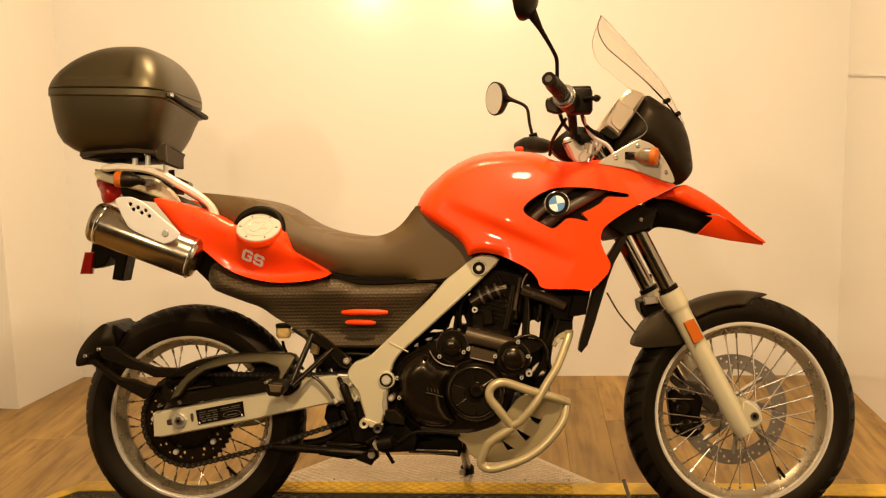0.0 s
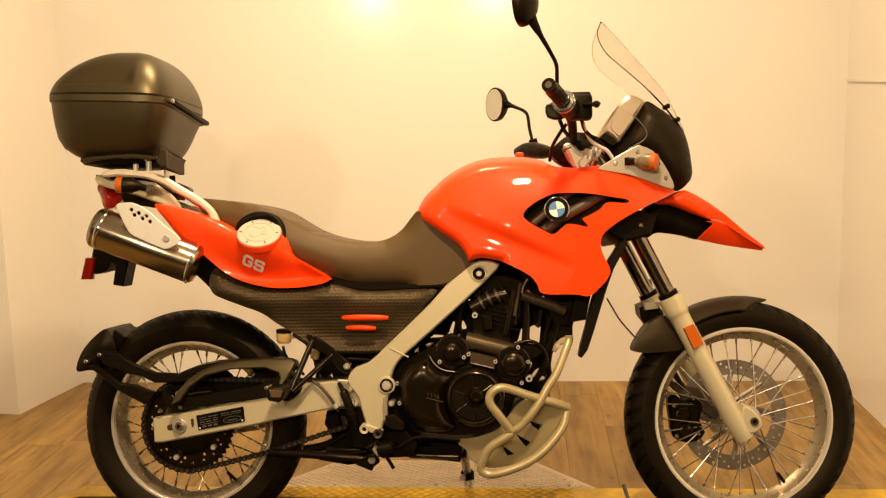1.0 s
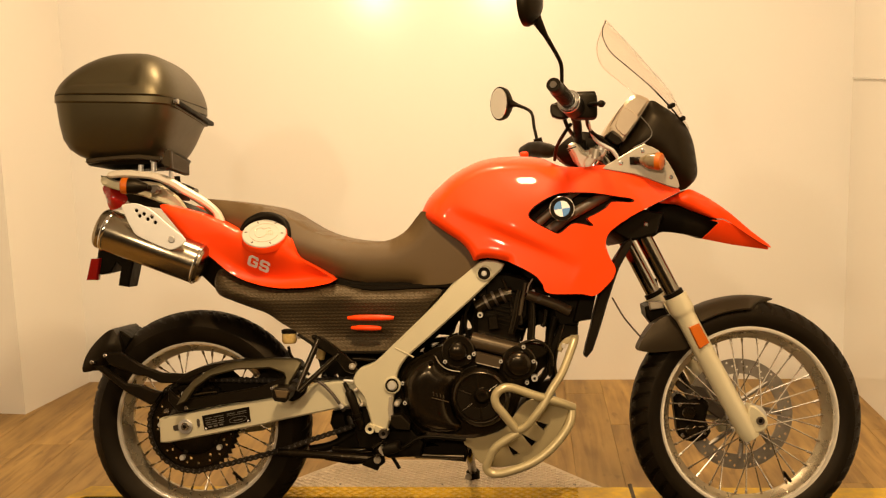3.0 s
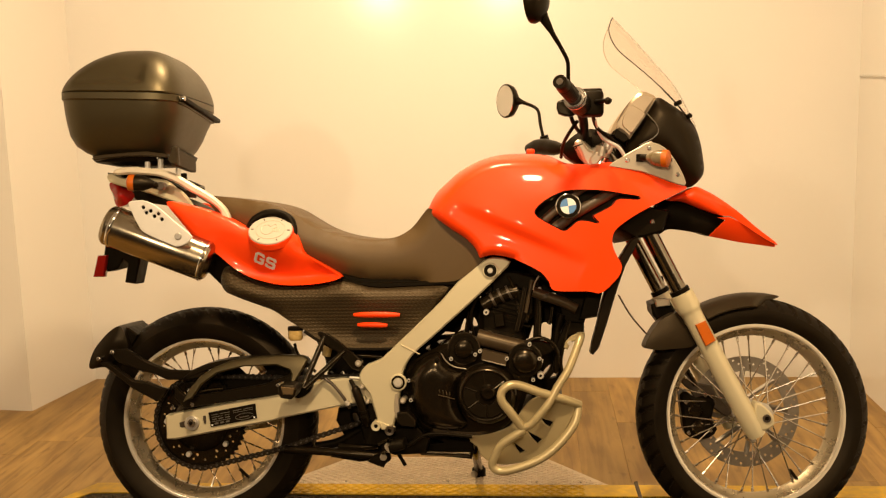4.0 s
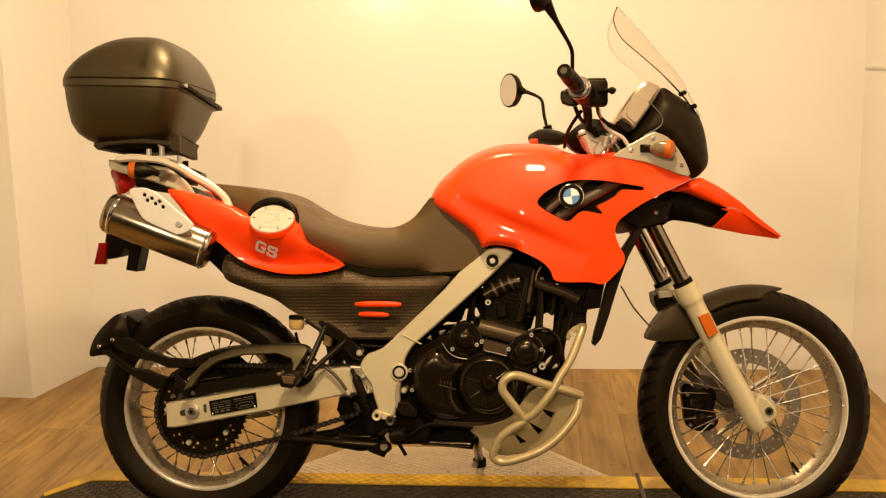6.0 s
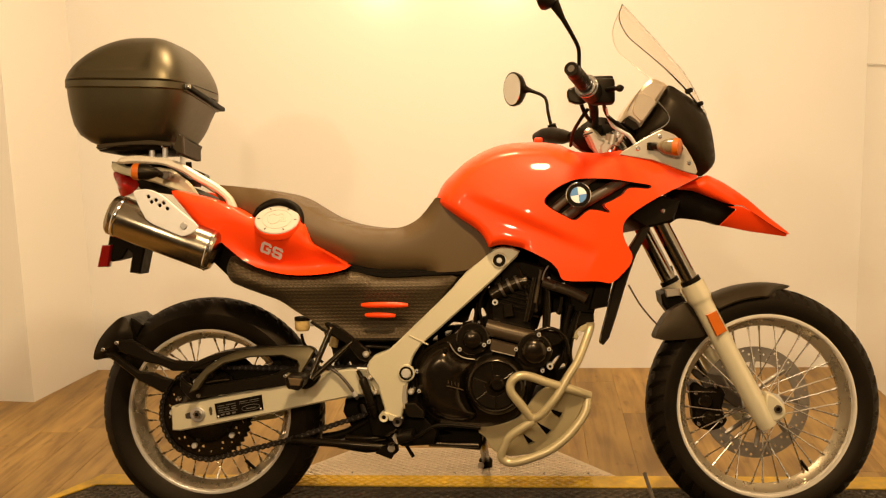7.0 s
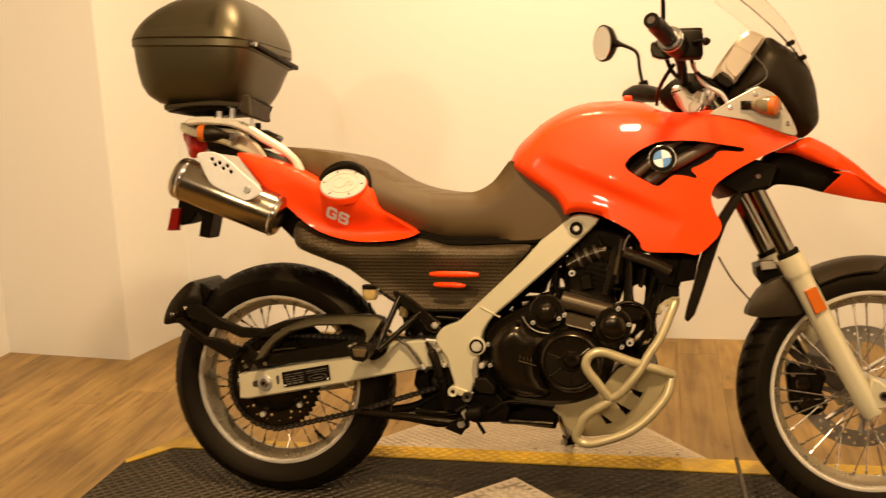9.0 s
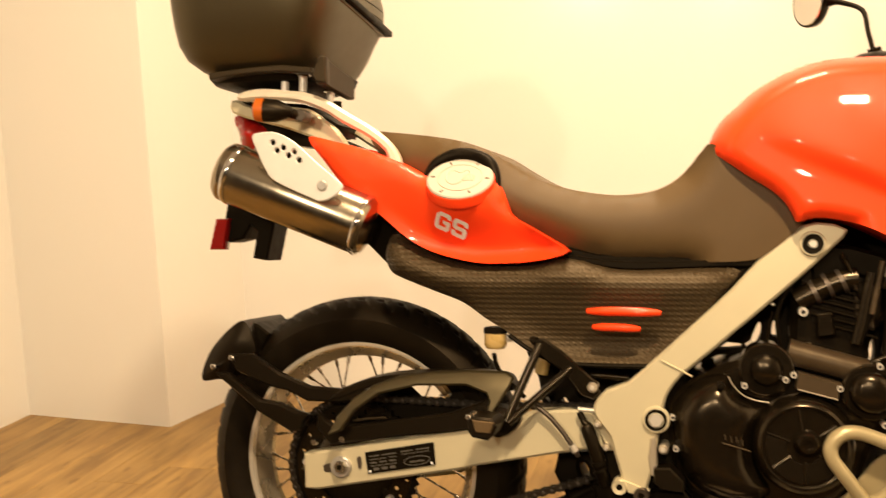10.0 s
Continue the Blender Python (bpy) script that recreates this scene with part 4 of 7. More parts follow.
SHIELD = [(-0.856, 0.91), (-0.834, 0.916), (-0.81, 0.914), (-0.778, 0.897), (-0.738, 0.862), (-0.698, 0.829), (-0.695, 0.817), (-0.71, 0.805), (-0.731, 0.798), (-0.749, 0.803), (-0.815, 0.833), (-0.833, 0.855), (-0.846, 0.882)]


shield_holes = []
for k, (u, v) in enumerate(((0.0, 0.0), (0.02, -0.012), (0.041, -0.022), (0.008, -0.018), (0.03, -0.03), (0.05, -0.041))):
    hx, hz = (-0.818, 0.898)
    shield_holes.append([(hx + u * 0.95 + 0.0048 * math.cos(q * math.pi / 4), hz + v * 0.75 + 0.0048 * math.sin(q * math.pi / 4)) for q in range(8)])
shield = part("heat_shield", plate(SHIELD, -0.249, -0.243, 0.0015, smooth=4, holes=shield_holes), SHIELD_PAINT, muffler, "pale silver drilled heat shield")
part("shield_back", plate([(-0.844, 0.904), (-0.812, 0.907), (-0.714, 0.827), (-0.726, 0.812), (-0.813, 0.842)], -0.24, -0.225, 0.001), MATT, shield)
part("bolt", disc((-0.729, 0.824), 0.009, -0.2525, -0.245, 20), ALLOY, shield)

# tail lamp, number plate holder, rear indicators
tail_lamp = part("tail_lamp", swell([(-0.986, 0.967), (-0.962, 0.969), (-0.916, 0.939), (-0.938, 0.911), (-0.966, 0.906), (-0.977, 0.935)], 0.05, 0.085, 0.03, step=0.012), LENS_RED, bike, "red tail lamp lens")
part("lamp_housing", swell([(-0.95, 0.967), (-0.897, 0.961), (-0.805, 0.93), (-0.737, 0.901), (-0.714, 0.879), (-0.806, 0.902), (-0.898, 0.918), (-0.921, 0.933)], 0.05, 0.058, 0.03, step=0.015), BLACK, bike)
holder = part("plate_holder", plate([(-0.991, 0.818), (-0.897, 0.789), (-0.898, 0.759), (-0.913, 0.695), (-0.942, 0.7), (-0.933, 0.75), (-0.945, 0.762), (-0.961, 0.736), (-0.99, 0.729), (-1.002, 0.76)], -0.07, 0.0, 0.004), MATT, bike, "black number plate holder")
part("reflector", plate([(-1.01, 0.774), (-0.984, 0.775), (-0.994, 0.716), (-1.024, 0.716)], -0.085, -0.06, 0.003), LENS_RED, holder, "red side reflector")


def indicator(root, tip, r, parent, stalk, body=BLACK):
    """A bullet indicator, its lens at the tip."""
    m = along(root, tip)
    n = (Vector(tip) - Vector(root)).length
    ob = part("indicator", moved(turned([(r * 0.35, 0), (r * 0.6, n * 0.15), (r * 0.95, n * 0.4), (r, n * 0.74)], 24), m), body, parent, "dark indicator with an amber lens")
    part("lens", moved(turned([(r * 1.03, n * 0.72), (r * 1.03, n * 0.8), (r * 0.98, n * 0.94), (r * 0.8, n * 0.98), (r * 0.3, n * 1.02)], 24), m), AMBER, ob, "amber lens")
    part("stalk", tube(stalk, 0.009, 10, 3), BLACK, ob)
    return ob


indicator((-0.82, -0.16, 0.96), (-0.889, -0.17, 0.965), 0.021, bike, [(-0.832, -0.16, 0.96), (-0.812, -0.14, 0.954), (-0.824, -0.08, 0.955)])
part("indicator_nut", disc((-0.807, 0.954), 0.011, -0.156, -0.13, 20), DARK_METAL, bike)
rx, ry, rz = (-0.796, -0.16, 0.958)
ix, iy, iz = (-0.891, -0.17, 0.965)
indicator((rx, 0.16, rz), (ix, 0.17, iz), 0.023, bike, [(rx, 0.16, rz), (rx + 0.03, 0.06, rz - 0.01)])

# grab rails and rack
RAIL = [(-0.944, 0.993), (-0.932, 1.004), (-0.892, 1.008), (-0.847, 1.003), (-0.809, 0.998), (-0.771, 0.984), (-0.727, 0.958), (-0.682, 0.931), (-0.65, 0.904), (-0.636, 0.884), (-0.631, 0.864), (-0.652, 0.864), (-0.659, 0.888), (-0.691, 0.915), (-0.739, 0.941), (-0.772, 0.962), (-0.814, 0.979), (-0.847, 0.985), (-0.9, 0.989), (-0.931, 0.987)]
part("grab_rail", plate(RAIL, -0.13, -0.108, 0.005, smooth=3), RAIL_PAINT, bike, "silver cast grab rail")
part("grab_rail", moved(plate(RAIL, 0.0, 0.022, 0.005, smooth=3), Matrix.Translation((0.0, 0.03, -0.03))), SILVER, bike, "silver cast grab rail")
part("rail_web", plate([(-0.975, 0.991), (-0.961, 0.995), (-0.932, 0.981), (-0.872, 0.98), (-0.817, 0.973), (-0.789, 0.952), (-0.768, 0.937), (-0.741, 0.899), (-0.768, 0.905), (-0.814, 0.921), (-0.861, 0.938), (-0.92, 0.954), (-0.971, 0.971)], -0.09, -0.07, 0.004, smooth=2), SILVER, bike, "silver cast rear carrier")
part("carrier_floor", plate([(-0.984, 0.997), (-0.84, 0.986), (-0.769, 0.945), (-0.777, 0.927), (-0.901, 0.959), (-0.976, 0.979)], -0.07, 0.05, 0.004), MATT, bike, "dark carrier floor")
for q in ((-0.856, -0.11, 1.004), (-0.821, -0.11, 1.002), (-0.929, 0, 1.007), (-0.811, 0, 0.989)):
    part("spacer", tube([q, (q[0] + 0.001, q[1], q[2] + 0.03)], 0.0072, 14, 0), SHIELD_PAINT, bike, "bright steel spacer")
    part("spacer_head", tube([(q[0] + 0.001, q[1], q[2] + 0.026), (q[0] + 0.001, q[1], q[2] + 0.031)], 0.014, 14, 0), CHROME, bike)
part("clamp_post", tube([(-0.785, -0.03, 0.993), (-0.784, -0.03, 0.966)], 0.008, 12, 0), MATT, bike)

# fork
fork_dir = (Vector((0.706, -0.1, 0.288)) - Vector((0.433, -0.1, 0.824))).normalized()


def fork_leg(y, label):
    t0, t1 = Vector((0.433, -0.1, 0.824)), Vector((0.519, -0.1, 0.651))
    b1 = Vector((0.706, -0.1, 0.288))
    for v in (t0, t1, b1):
        v.y = y
    tube_part = part("fork_tube", tube([t0 - fork_dir * 0.24, t1 + fork_dir * 0.03], 0.0205, 20, 0), FORK, bike, "dark chromed fork tube")
    tube_part.matrix_basis = STEER
    low = part("fork_slider", tube([t1, t1 + fork_dir * 0.02, t1 + fork_dir * 0.045, t1 + fork_dir * 0.06, t1 + fork_dir * 0.12, t1 + fork_dir * 0.2, t1 + fork_dir * 0.28, b1 - fork_dir * 0.03, b1 + fork_dir * 0.002], [0.031, 0.031, 0.0305, 0.026, 0.0255, 0.0255, 0.0255, 0.026, 0.022], 24, 3), SILVER, bike, label)
    part("seal", tube([t1 - fork_dir * 0.012, t1], 0.0255, 20, 0), MATT, low)
    low.matrix_basis = STEER
    return low


slider = fork_leg(-0.1, "silver painted fork slider with an amber reflector")
fork_leg(0.1, "silver painted fork slider")
part("reflector", plate([(0.546, 0.571), (0.572, 0.581), (0.597, 0.531), (0.571, 0.517)], -0.133, -0.12, 0.002), AMBER, slider, "amber fork reflector")
lug = part("axle_lug", plate([(0.712, 0.375), (0.728, 0.376), (0.742, 0.365), (0.757, 0.346), (0.759, 0.326), (0.747, 0.314), (0.728, 0.309), (0.714, 0.319)], -0.122, -0.07, 0.004, smooth=3), SILVER, bike, "silver axle lug at the foot of the fork")
part("axle_ring", turned([(0.0055, -0.127), (0.0095, -0.1275), (0.0105, -0.125), (0.0105, -0.12), (0.0055, -0.12)], 24, at=(0.74, 0, 0.341), closed=True), DARK_METAL, lug)
part("axle_core", disc((0.74, 0.341), 0.0055, -0.1245, -0.12, 16, 0.0005), MATT, lug)
part("pinch_bolt", disc((0.693, 0.277), 0.008, -0.11, -0.07, 12), BRUSHED, slider)
caliper = part("brake_caliper", plate([(0.544, 0.376), (0.563, 0.385), (0.584, 0.369), (0.618, 0.375), (0.637, 0.352), (0.628, 0.317), (0.642, 0.284), (0.621, 0.261), (0.587, 0.257), (0.557, 0.272), (0.55, 0.315)], 0.02, 0.08, 0.008, smooth=2), MATT, bike, "black front brake caliper")
part("bracket", plate([(0.554, 0.45), (0.572, 0.438), (0.595, 0.407), (0.628, 0.401), (0.645, 0.373), (0.679, 0.34), (0.671, 0.315), (0.639, 0.335), (0.612, 0.355), (0.585, 0.365), (0.571, 0.389), (0.55, 0.408)], 0.03, 0.045, 0.004, smooth=2), DARK_METAL, caliper, "dark alloy caliper bracket")
part("piston_bulge", turned([(0.006, 0.002), (0.015, 0.003), (0.019, 0.009), (0.019, 0.03)], 24, at=(0.583, 0, 0.337)), ENGINE, caliper)
part("piston_bulge", turned([(0.006, 0.002), (0.015, 0.003), (0.019, 0.009), (0.019, 0.03)], 24, at=(0.591, 0, 0.293)), ENGINE, caliper)
part("pin", hexbolt((0.559, 0.358), 0.005, 0.008, 0.03), BRUSHED, caliper, smooth=False)
part("pin", hexbolt((0.566, 0.276), 0.005, 0.008, 0.03), BRUSHED, caliper, smooth=False)
part("pin", hexbolt((0.623, 0.283), 0.005, 0.008, 0.03), BRUSHED, caliper, smooth=False)
part("pin", hexbolt((0.595, 0.389), 0.005, 0.008, 0.03), BRUSHED, caliper, smooth=False)
part("pin", hexbolt((0.609, 0.377), 0.005, 0.008, 0.03), BRUSHED, caliper, smooth=False)
part("bracket_arm", tube([(0.561, 0.03, 0.45), (0.574, 0.03, 0.427), (0.586, 0.03, 0.401)], 0.006, 10), ENGINE, caliper)
part("brake_hose", tube([(0.566, 0.05, 0.44), (0.54, 0.09, 0.506), (0.528, 0.1, 0.598), (0.508, 0.11, 0.691)], 0.005, 8), MATT, caliper, "black front brake hose")
part("fork_brace", plate([(0.466, 0.623), (0.488, 0.631), (0.514, 0.634), (0.534, 0.599), (0.542, 0.55), (0.507, 0.544), (0.483, 0.578), (0.47, 0.596)], -0.02, 0.11, 0.006), MATT, bike, "black mudguard bracket between the fork legs")
part("hose_bracket", plate([(0.474, 0.637), (0.512, 0.64), (0.512, 0.622), (0.478, 0.618)], -0.05, -0.02, 0.003), BRACKET, bike, "silver hose bracket between the fork legs")
part("lower_yoke", plate([(0.355, 0.819), (0.43, 0.873), (0.49, 0.862), (0.47, 0.808), (0.429, 0.796), (0.397, 0.791)], -0.128, 0.125, 0.006), MATT, bike, "black lower fork yoke").matrix_basis = STEER
part("yoke_bolt", disc((0.443, 0.833), 0.006, -0.131, -0.12, 16), BRUSHED, bike).matrix_basis = STEER

# front mudguard over the tyre
FX, FZ = AHEAD


def guard_band(a0, a1, r, half, name, label, parent, n=26, drop=0.05, flare=0.0):
    bm = bmesh.new()
    rows = []
    for i in range(n):
        a = radians(a0 + (a1 - a0) * i / (n - 1))
        e = 1 - flare * max(1 - 3 * i / (n - 1), 0) ** 2
        row = []
        for k in range(13):
            q = -1 + k / 6
            rr = r - drop * abs(q) ** 2.4
            row.append((rr, q * half * e, a + radians(9) * q * q * max(1 - 2 * i / (n - 1), 0)))
        rows.append([bm.verts.new((FX + q * math.cos(t), y, FZ + q * math.sin(t))) for q, y, t in row] + [bm.verts.new((FX + (q - 0.004) * math.cos(t), y * 0.96, FZ + (q - 0.004) * math.sin(t))) for q, y, t in row[::-1]])
    m = len(rows[0])
    for a, b in zip(rows, rows[1:]):
        for k in range(m):
            bm.faces.new((a[k], a[(k + 1) % m], b[(k + 1) % m], b[k]))
    bm.faces.new(rows[0])
    bm.faces.new(rows[-1])
    return part(name, bm, GUARD, parent, label)


mudguard = guard_band(75, 117, 0.32, 0.064, "front_mudguard", "black plastic front mudguard", bike, flare=0.75, drop=0.035)
mudguard.matrix_basis = STEER
part("mudguard_side", swell([(0.431, 0.516), (0.446, 0.55), (0.472, 0.582), (0.518, 0.603), (0.551, 0.594), (0.562, 0.543), (0.553, 0.515), (0.509, 0.509), (0.458, 0.507)], 0.075, 0.085, 0.03, inner=0.03, step=0.015), GUARD, mudguard)

# beak
BEAK = [(0.504, 0.896), (0.52, 0.906), (0.551, 0.919), (0.575, 0.93), (0.601, 0.919), (0.629, 0.903), (0.678, 0.867), (0.727, 0.823), (0.762, 0.795), (0.78, 0.777), (0.748, 0.794), (0.699, 0.828), (0.664, 0.852), (0.64, 0.855), (0.586, 0.875), (0.544, 0.892)]


def beak_width(x, z):
    x0, x1 = 0.519, 0.804
    t = np.clip((x - x0) / (x1 - x0), 0, 1)
    return -0.075 * t ** 1.5


beak = part("beak", swell(BEAK, 0.08, 0.105, 0.02, step=0.007, more=beak_width, smooth=3, soften=3), RED, bike, "glossy red front beak mudguard")
part("beak_lining", swell([(0.487, 0.89), (0.527, 0.901), (0.577, 0.883), (0.627, 0.864), (0.652, 0.85), (0.648, 0.825), (0.625, 0.801), (0.577, 0.813), (0.512, 0.821), (0.484, 0.809), (0.469, 0.846)], 0.04, 0.05, 0.02, step=0.012), MATT, beak, "black underside of the beak")

facet_lean = Matrix.Identity(4)
facet_lean[1][2], facet_lean[1][3] = -0.45, 0.45 * 0.84
part("beak_lower", moved(plate([(0.628, 0.85), (0.649, 0.843), (0.61, 0.802), (0.689, 0.785), (0.78, 0.771), (0.782, 0.784), (0.725, 0.82), (0.66, 0.85)], -0.078, -0.072, 0.002), facet_lean), RED, beak, "red lower facet of the beak")

# headlamp cowl, instruments, bracket, screen
cowl = part("headlamp_cowl", swell([(0.475, 1.157), (0.513, 1.142), (0.557, 1.107), (0.581, 1.066), (0.593, 1.009), (0.593, 0.959), (0.554, 0.927), (0.527, 0.967), (0.471, 1.025), (0.404, 1.009), (0.404, 1.052), (0.436, 1.097)], 0.085, 0.12, 0.04, step=0.012), COWL, bike, "black headlamp cowl")
gauge = part("instrument_shell", plate([(0.36, 1.067), (0.367, 1.092), (0.388, 1.123), (0.41, 1.151), (0.428, 1.168), (0.443, 1.173), (0.459, 1.167), (0.475, 1.156), (0.463, 1.135), (0.441, 1.104), (0.418, 1.069), (0.408, 1.054), (0.397, 1.06), (0.38, 1.075)], -0.115, 0.1, 0.008, smooth=2), GAUGE, bike, "silver instrument housing")
part("side_panel", plate([(0.403, 1.137), (0.423, 1.133), (0.446, 1.115), (0.432, 1.094), (0.412, 1.068), (0.398, 1.077), (0.387, 1.094)], -0.1195, -0.112, 0.002, smooth=2), GAUGE, gauge)
part("panel_gap", plate([(0.374, 1.079), (0.397, 1.064), (0.405, 1.052), (0.392, 1.044), (0.379, 1.052), (0.367, 1.062)], -0.118, -0.1, 0.002), MATT, gauge)
for pts in ([(0.369, -0.112, 1.08), (0.389, -0.112, 1.12), (0.409, -0.112, 1.148)], [(0.414, -0.117, 1.065), (0.442, -0.117, 1.104), (0.473, -0.117, 1.152)]):
    part("housing_line", tube(pts, 0.0012, 6), DARK_METAL, cowl)
part("cowl_ridge", tube([(0.448, -0.119, 1.118), (0.47, -0.121, 1.092), (0.478, -0.121, 1.072), (0.467, -0.121, 1.055), (0.431, -0.119, 1.036)], 0.0014, 6), GREY, cowl)
bracket = part("side_bracket", plate([(0.358, 0.991), (0.444, 1.039), (0.461, 1.04), (0.489, 1.027), (0.514, 0.996), (0.537, 0.951), (0.536, 0.93), (0.486, 0.947), (0.43, 0.968), (0.363, 0.98)], -0.155, -0.145, 0.002, smooth=2), BRACKET, bike, "silver triangular fairing bracket")
for p in ((0.396, 0.997), (0.451, 1.026), (0.503, 0.996), (0.521, 0.959)):
    part("screw", disc(p, 0.006, -0.158, -0.15, 14), BRUSHED, bracket)
indicator((0.442, -0.175, 1.001), (0.495, -0.2, 0.996), 0.021, bike, [(0.455, -0.18, 0.999), (0.437, -0.17, 1.002), (0.425, -0.15, 1.004)], SMOKE)
part("indicator_nut", plate([(0.418, 1.011), (0.435, 1.011), (0.435, 0.992), (0.418, 0.993)], -0.168, -0.15, 0.002), MATT, bracket)


def windscreen():
    """A curved clear sheet, bowed across and swept back."""
    bm = bmesh.new()
    rows = []
    edge_line = rounded([(0.576, -0.085, 1.079), (0.543, -0.1, 1.121), (0.519, -0.11, 1.148), (0.47, -0.125, 1.195), (0.408, -0.13, 1.249), (0.378, -0.132, 1.276), (0.361, -0.12, 1.309), (0.359, -0.09, 1.34), (0.372, -0.03, 1.373)], 3, False)
    crown = rounded([(0.585, 0, 1.095), (0.541, 0, 1.186), (0.487, 0, 1.254), (0.439, 0, 1.311), (0.376, 0, 1.383)], 6, False)
    n_rows = 22
    for i in range(n_rows):
        t = i / (n_rows - 1)
        u, v = t * (len(edge_line) - 1), t * (len(crown) - 1)
        e = edge_line[int(u)].lerp(edge_line[min(int(u) + 1, len(edge_line) - 1)], u % 1)
        c = crown[int(v)].lerp(crown[min(int(v) + 1, len(crown) - 1)], v % 1)
        row = []
        for k in range(15):
            q = -1 + k / 7
            row.append((c.x + (e.x - c.x) * q * q, -e.y * q, c.z + (e.z - c.z) * q * q))
        rows.append(row)
    front = [[bm.verts.new(p) for p in r] for r in rows]
    back = [[bm.verts.new((p[0] - 0.003, p[1], p[2] - 0.001)) for p in r] for r in rows]
    n, m = len(rows), len(rows[0])
    for i in range(n - 1):
        for k in range(m - 1):
            bm.faces.new((front[i][k], front[i][k + 1], front[i + 1][k + 1], front[i + 1][k]))
            bm.faces.new((back[i][k], back[i + 1][k], back[i + 1][k + 1], back[i][k + 1]))
    loop = [(i, 0) for i in range(n)] + [(n - 1, k) for k in range(1, m)] + [(i, m - 1) for i in range(n - 2, -1, -1)] + [(0, k) for k in range(m - 2, 0, -1)]
    for a, b in zip(loop, loop[1:] + loop[:1]):
        bm.faces.new((front[a[0]][a[1]], front[b[0]][b[1]], back[b[0]][b[1]], back[a[0]][a[1]]))
    ob = part("windscreen", bm, SCREEN, bike, "clear acrylic windscreen")
    ob.visible_shadow = False
    edge = [rows[i][0] for i in range(1, n)]
    # Refraction at the clear edges is painted as a dark and a pale line.
    part("dark_edge", tube(edge, 0.0012, 6, 0), MATT, ob)
    part("far_edge", tube([rows[i][-1] for i in range(4, n)], 0.0007, 6, 0), CAP_ALLOY, ob, "pale line drawn along the far edge of the screen")
    for p in ((0.534, -0.1, 1.143), (0.561, -0.09, 1.11)):
        part("screw", tube([(p[0] - 0.008, p[1] + 0.012, p[2] - 0.002), (p[0] + 0.001, p[1] - 0.004, p[2] + 0.001)], 0.0062, 12, 0), MATT, ob)


windscreen()

# handlebar, controls, mirrors
bar = part("handlebar", tube([(0.228, -0.4, 1.165), (0.281, -0.22, 1.109), (0.293, -0.1, 1.064), (0.301, 0, 1.052), (0.295, 0.1, 1.058), (0.246, 0.22, 1.059), (0.177, 0.4, 1.063)], 0.0115, 12, 6), MATT, bike, "black tubular handlebar")
grip_a, grip_b = Vector((0.227, -0.42, 1.159)), Vector((0.259, -0.33, 1.137))
part("grip", tube([grip_a, grip_a.lerp(grip_b, 0.2), grip_a.lerp(grip_b, 0.25), grip_a.lerp(grip_b, 0.9), grip_b], [0.0165, 0.0175, 0.0175, 0.0175, 0.019], 20, 3), BLACK, bar, "black rubber grip")
for k in range(7):
    c = grip_a.lerp(grip_b, 0.2 + 0.1 * k)
    part("grip_rib", tube([c, c + (grip_b - grip_a) * 0.045], 0.0186, 20, 0), BLACK, bar)
part("end_ring", tube([grip_a + (grip_a - grip_b).normalized() * 0.0135, grip_a], 0.008, 16, 0), DARK_METAL, bar)
part("bar_end", tube([grip_a + (grip_a - grip_b).normalized() * 0.012, grip_a], 0.0165, 20, 0), MATT, bar)
gd = (grip_b - grip_a).normalized()
part("throttle_ring", tube([grip_b, grip_b + gd * 0.004], 0.0255, 28, 0), BRUSHED, bar)
part("throttle_ring", tube([grip_b + gd * 0.007, grip_b + gd * 0.011], 0.028, 28, 0), BRUSHED, bar)
part("throttle_housing", tube([grip_b + gd * 0.003, grip_b + gd * 0.06], 0.0265, 20, 0), BLACK, bar)
part("switch_box", moved(boxed(-0.028, 0.03, -0.02, 0.035, -0.034, 0.026, bevel=0.008), Matrix.Translation((0.301, -0.27, 1.131))), MATT, bar, "black switch box and brake master cylinder")
part("reservoir", moved(boxed(-0.026, 0.026, -0.025, 0.025, -0.014, 0.014, bevel=0.006), Matrix.Translation((0.305, -0.22, 1.154))), MATT, bar)
lever = part("brake_lever", tube([(0.301, -0.27, 1.129), (0.328, -0.32, 1.128), (0.337, -0.4, 1.12)], [0.007, 0.0055, 0.005], 10), MATT, bar, "black brake lever")
part("lever_ball", moved(turned([(0.001, -0.008), (0.006, -0.006), (0.0085, 0), (0.006, 0.006), (0.001, 0.008)], 16), Matrix.Translation((0.332, -0.4, 1.119))), MATT, lever)
part("trigger", swell([(0.232, 1.14), (0.252, 1.133), (0.265, 1.105), (0.245, 1.104), (0.229, 1.118)], 0.26, 0.268, 0.01, inner=0.25, step=0.01), MATT, bar)
part("cable_housing", plate([(0.22, 1.132), (0.229, 1.139), (0.248, 1.138), (0.262, 1.124), (0.268, 1.11), (0.254, 1.1), (0.224, 1.107)], -0.262, -0.235, 0.004, smooth=2), BLACK, bar, "black throttle cable housing")
part("grip", tube([(0.22, 0.28, 1.061), (0.157, 0.45, 1.06)], 0.0175, 16, 0), BLACK, bar, "black rubber grip")
part("switch_box", tube([(0.245, 0.2, 1.054), (0.225, 0.23, 1.057), (0.198, 0.27, 1.064), (0.174, 0.3, 1.067), (0.148, 0.33, 1.063)], [0.012, 0.021, 0.024, 0.022, 0.014], 16, 4), BLACK, bar, "black switch housing")
part("clutch_clamp", tube([(0.194, 0.3, 1.099), (0.199, 0.3, 1.083), (0.21, 0.28, 1.064)], 0.013, 12, 3), MATT, bar)
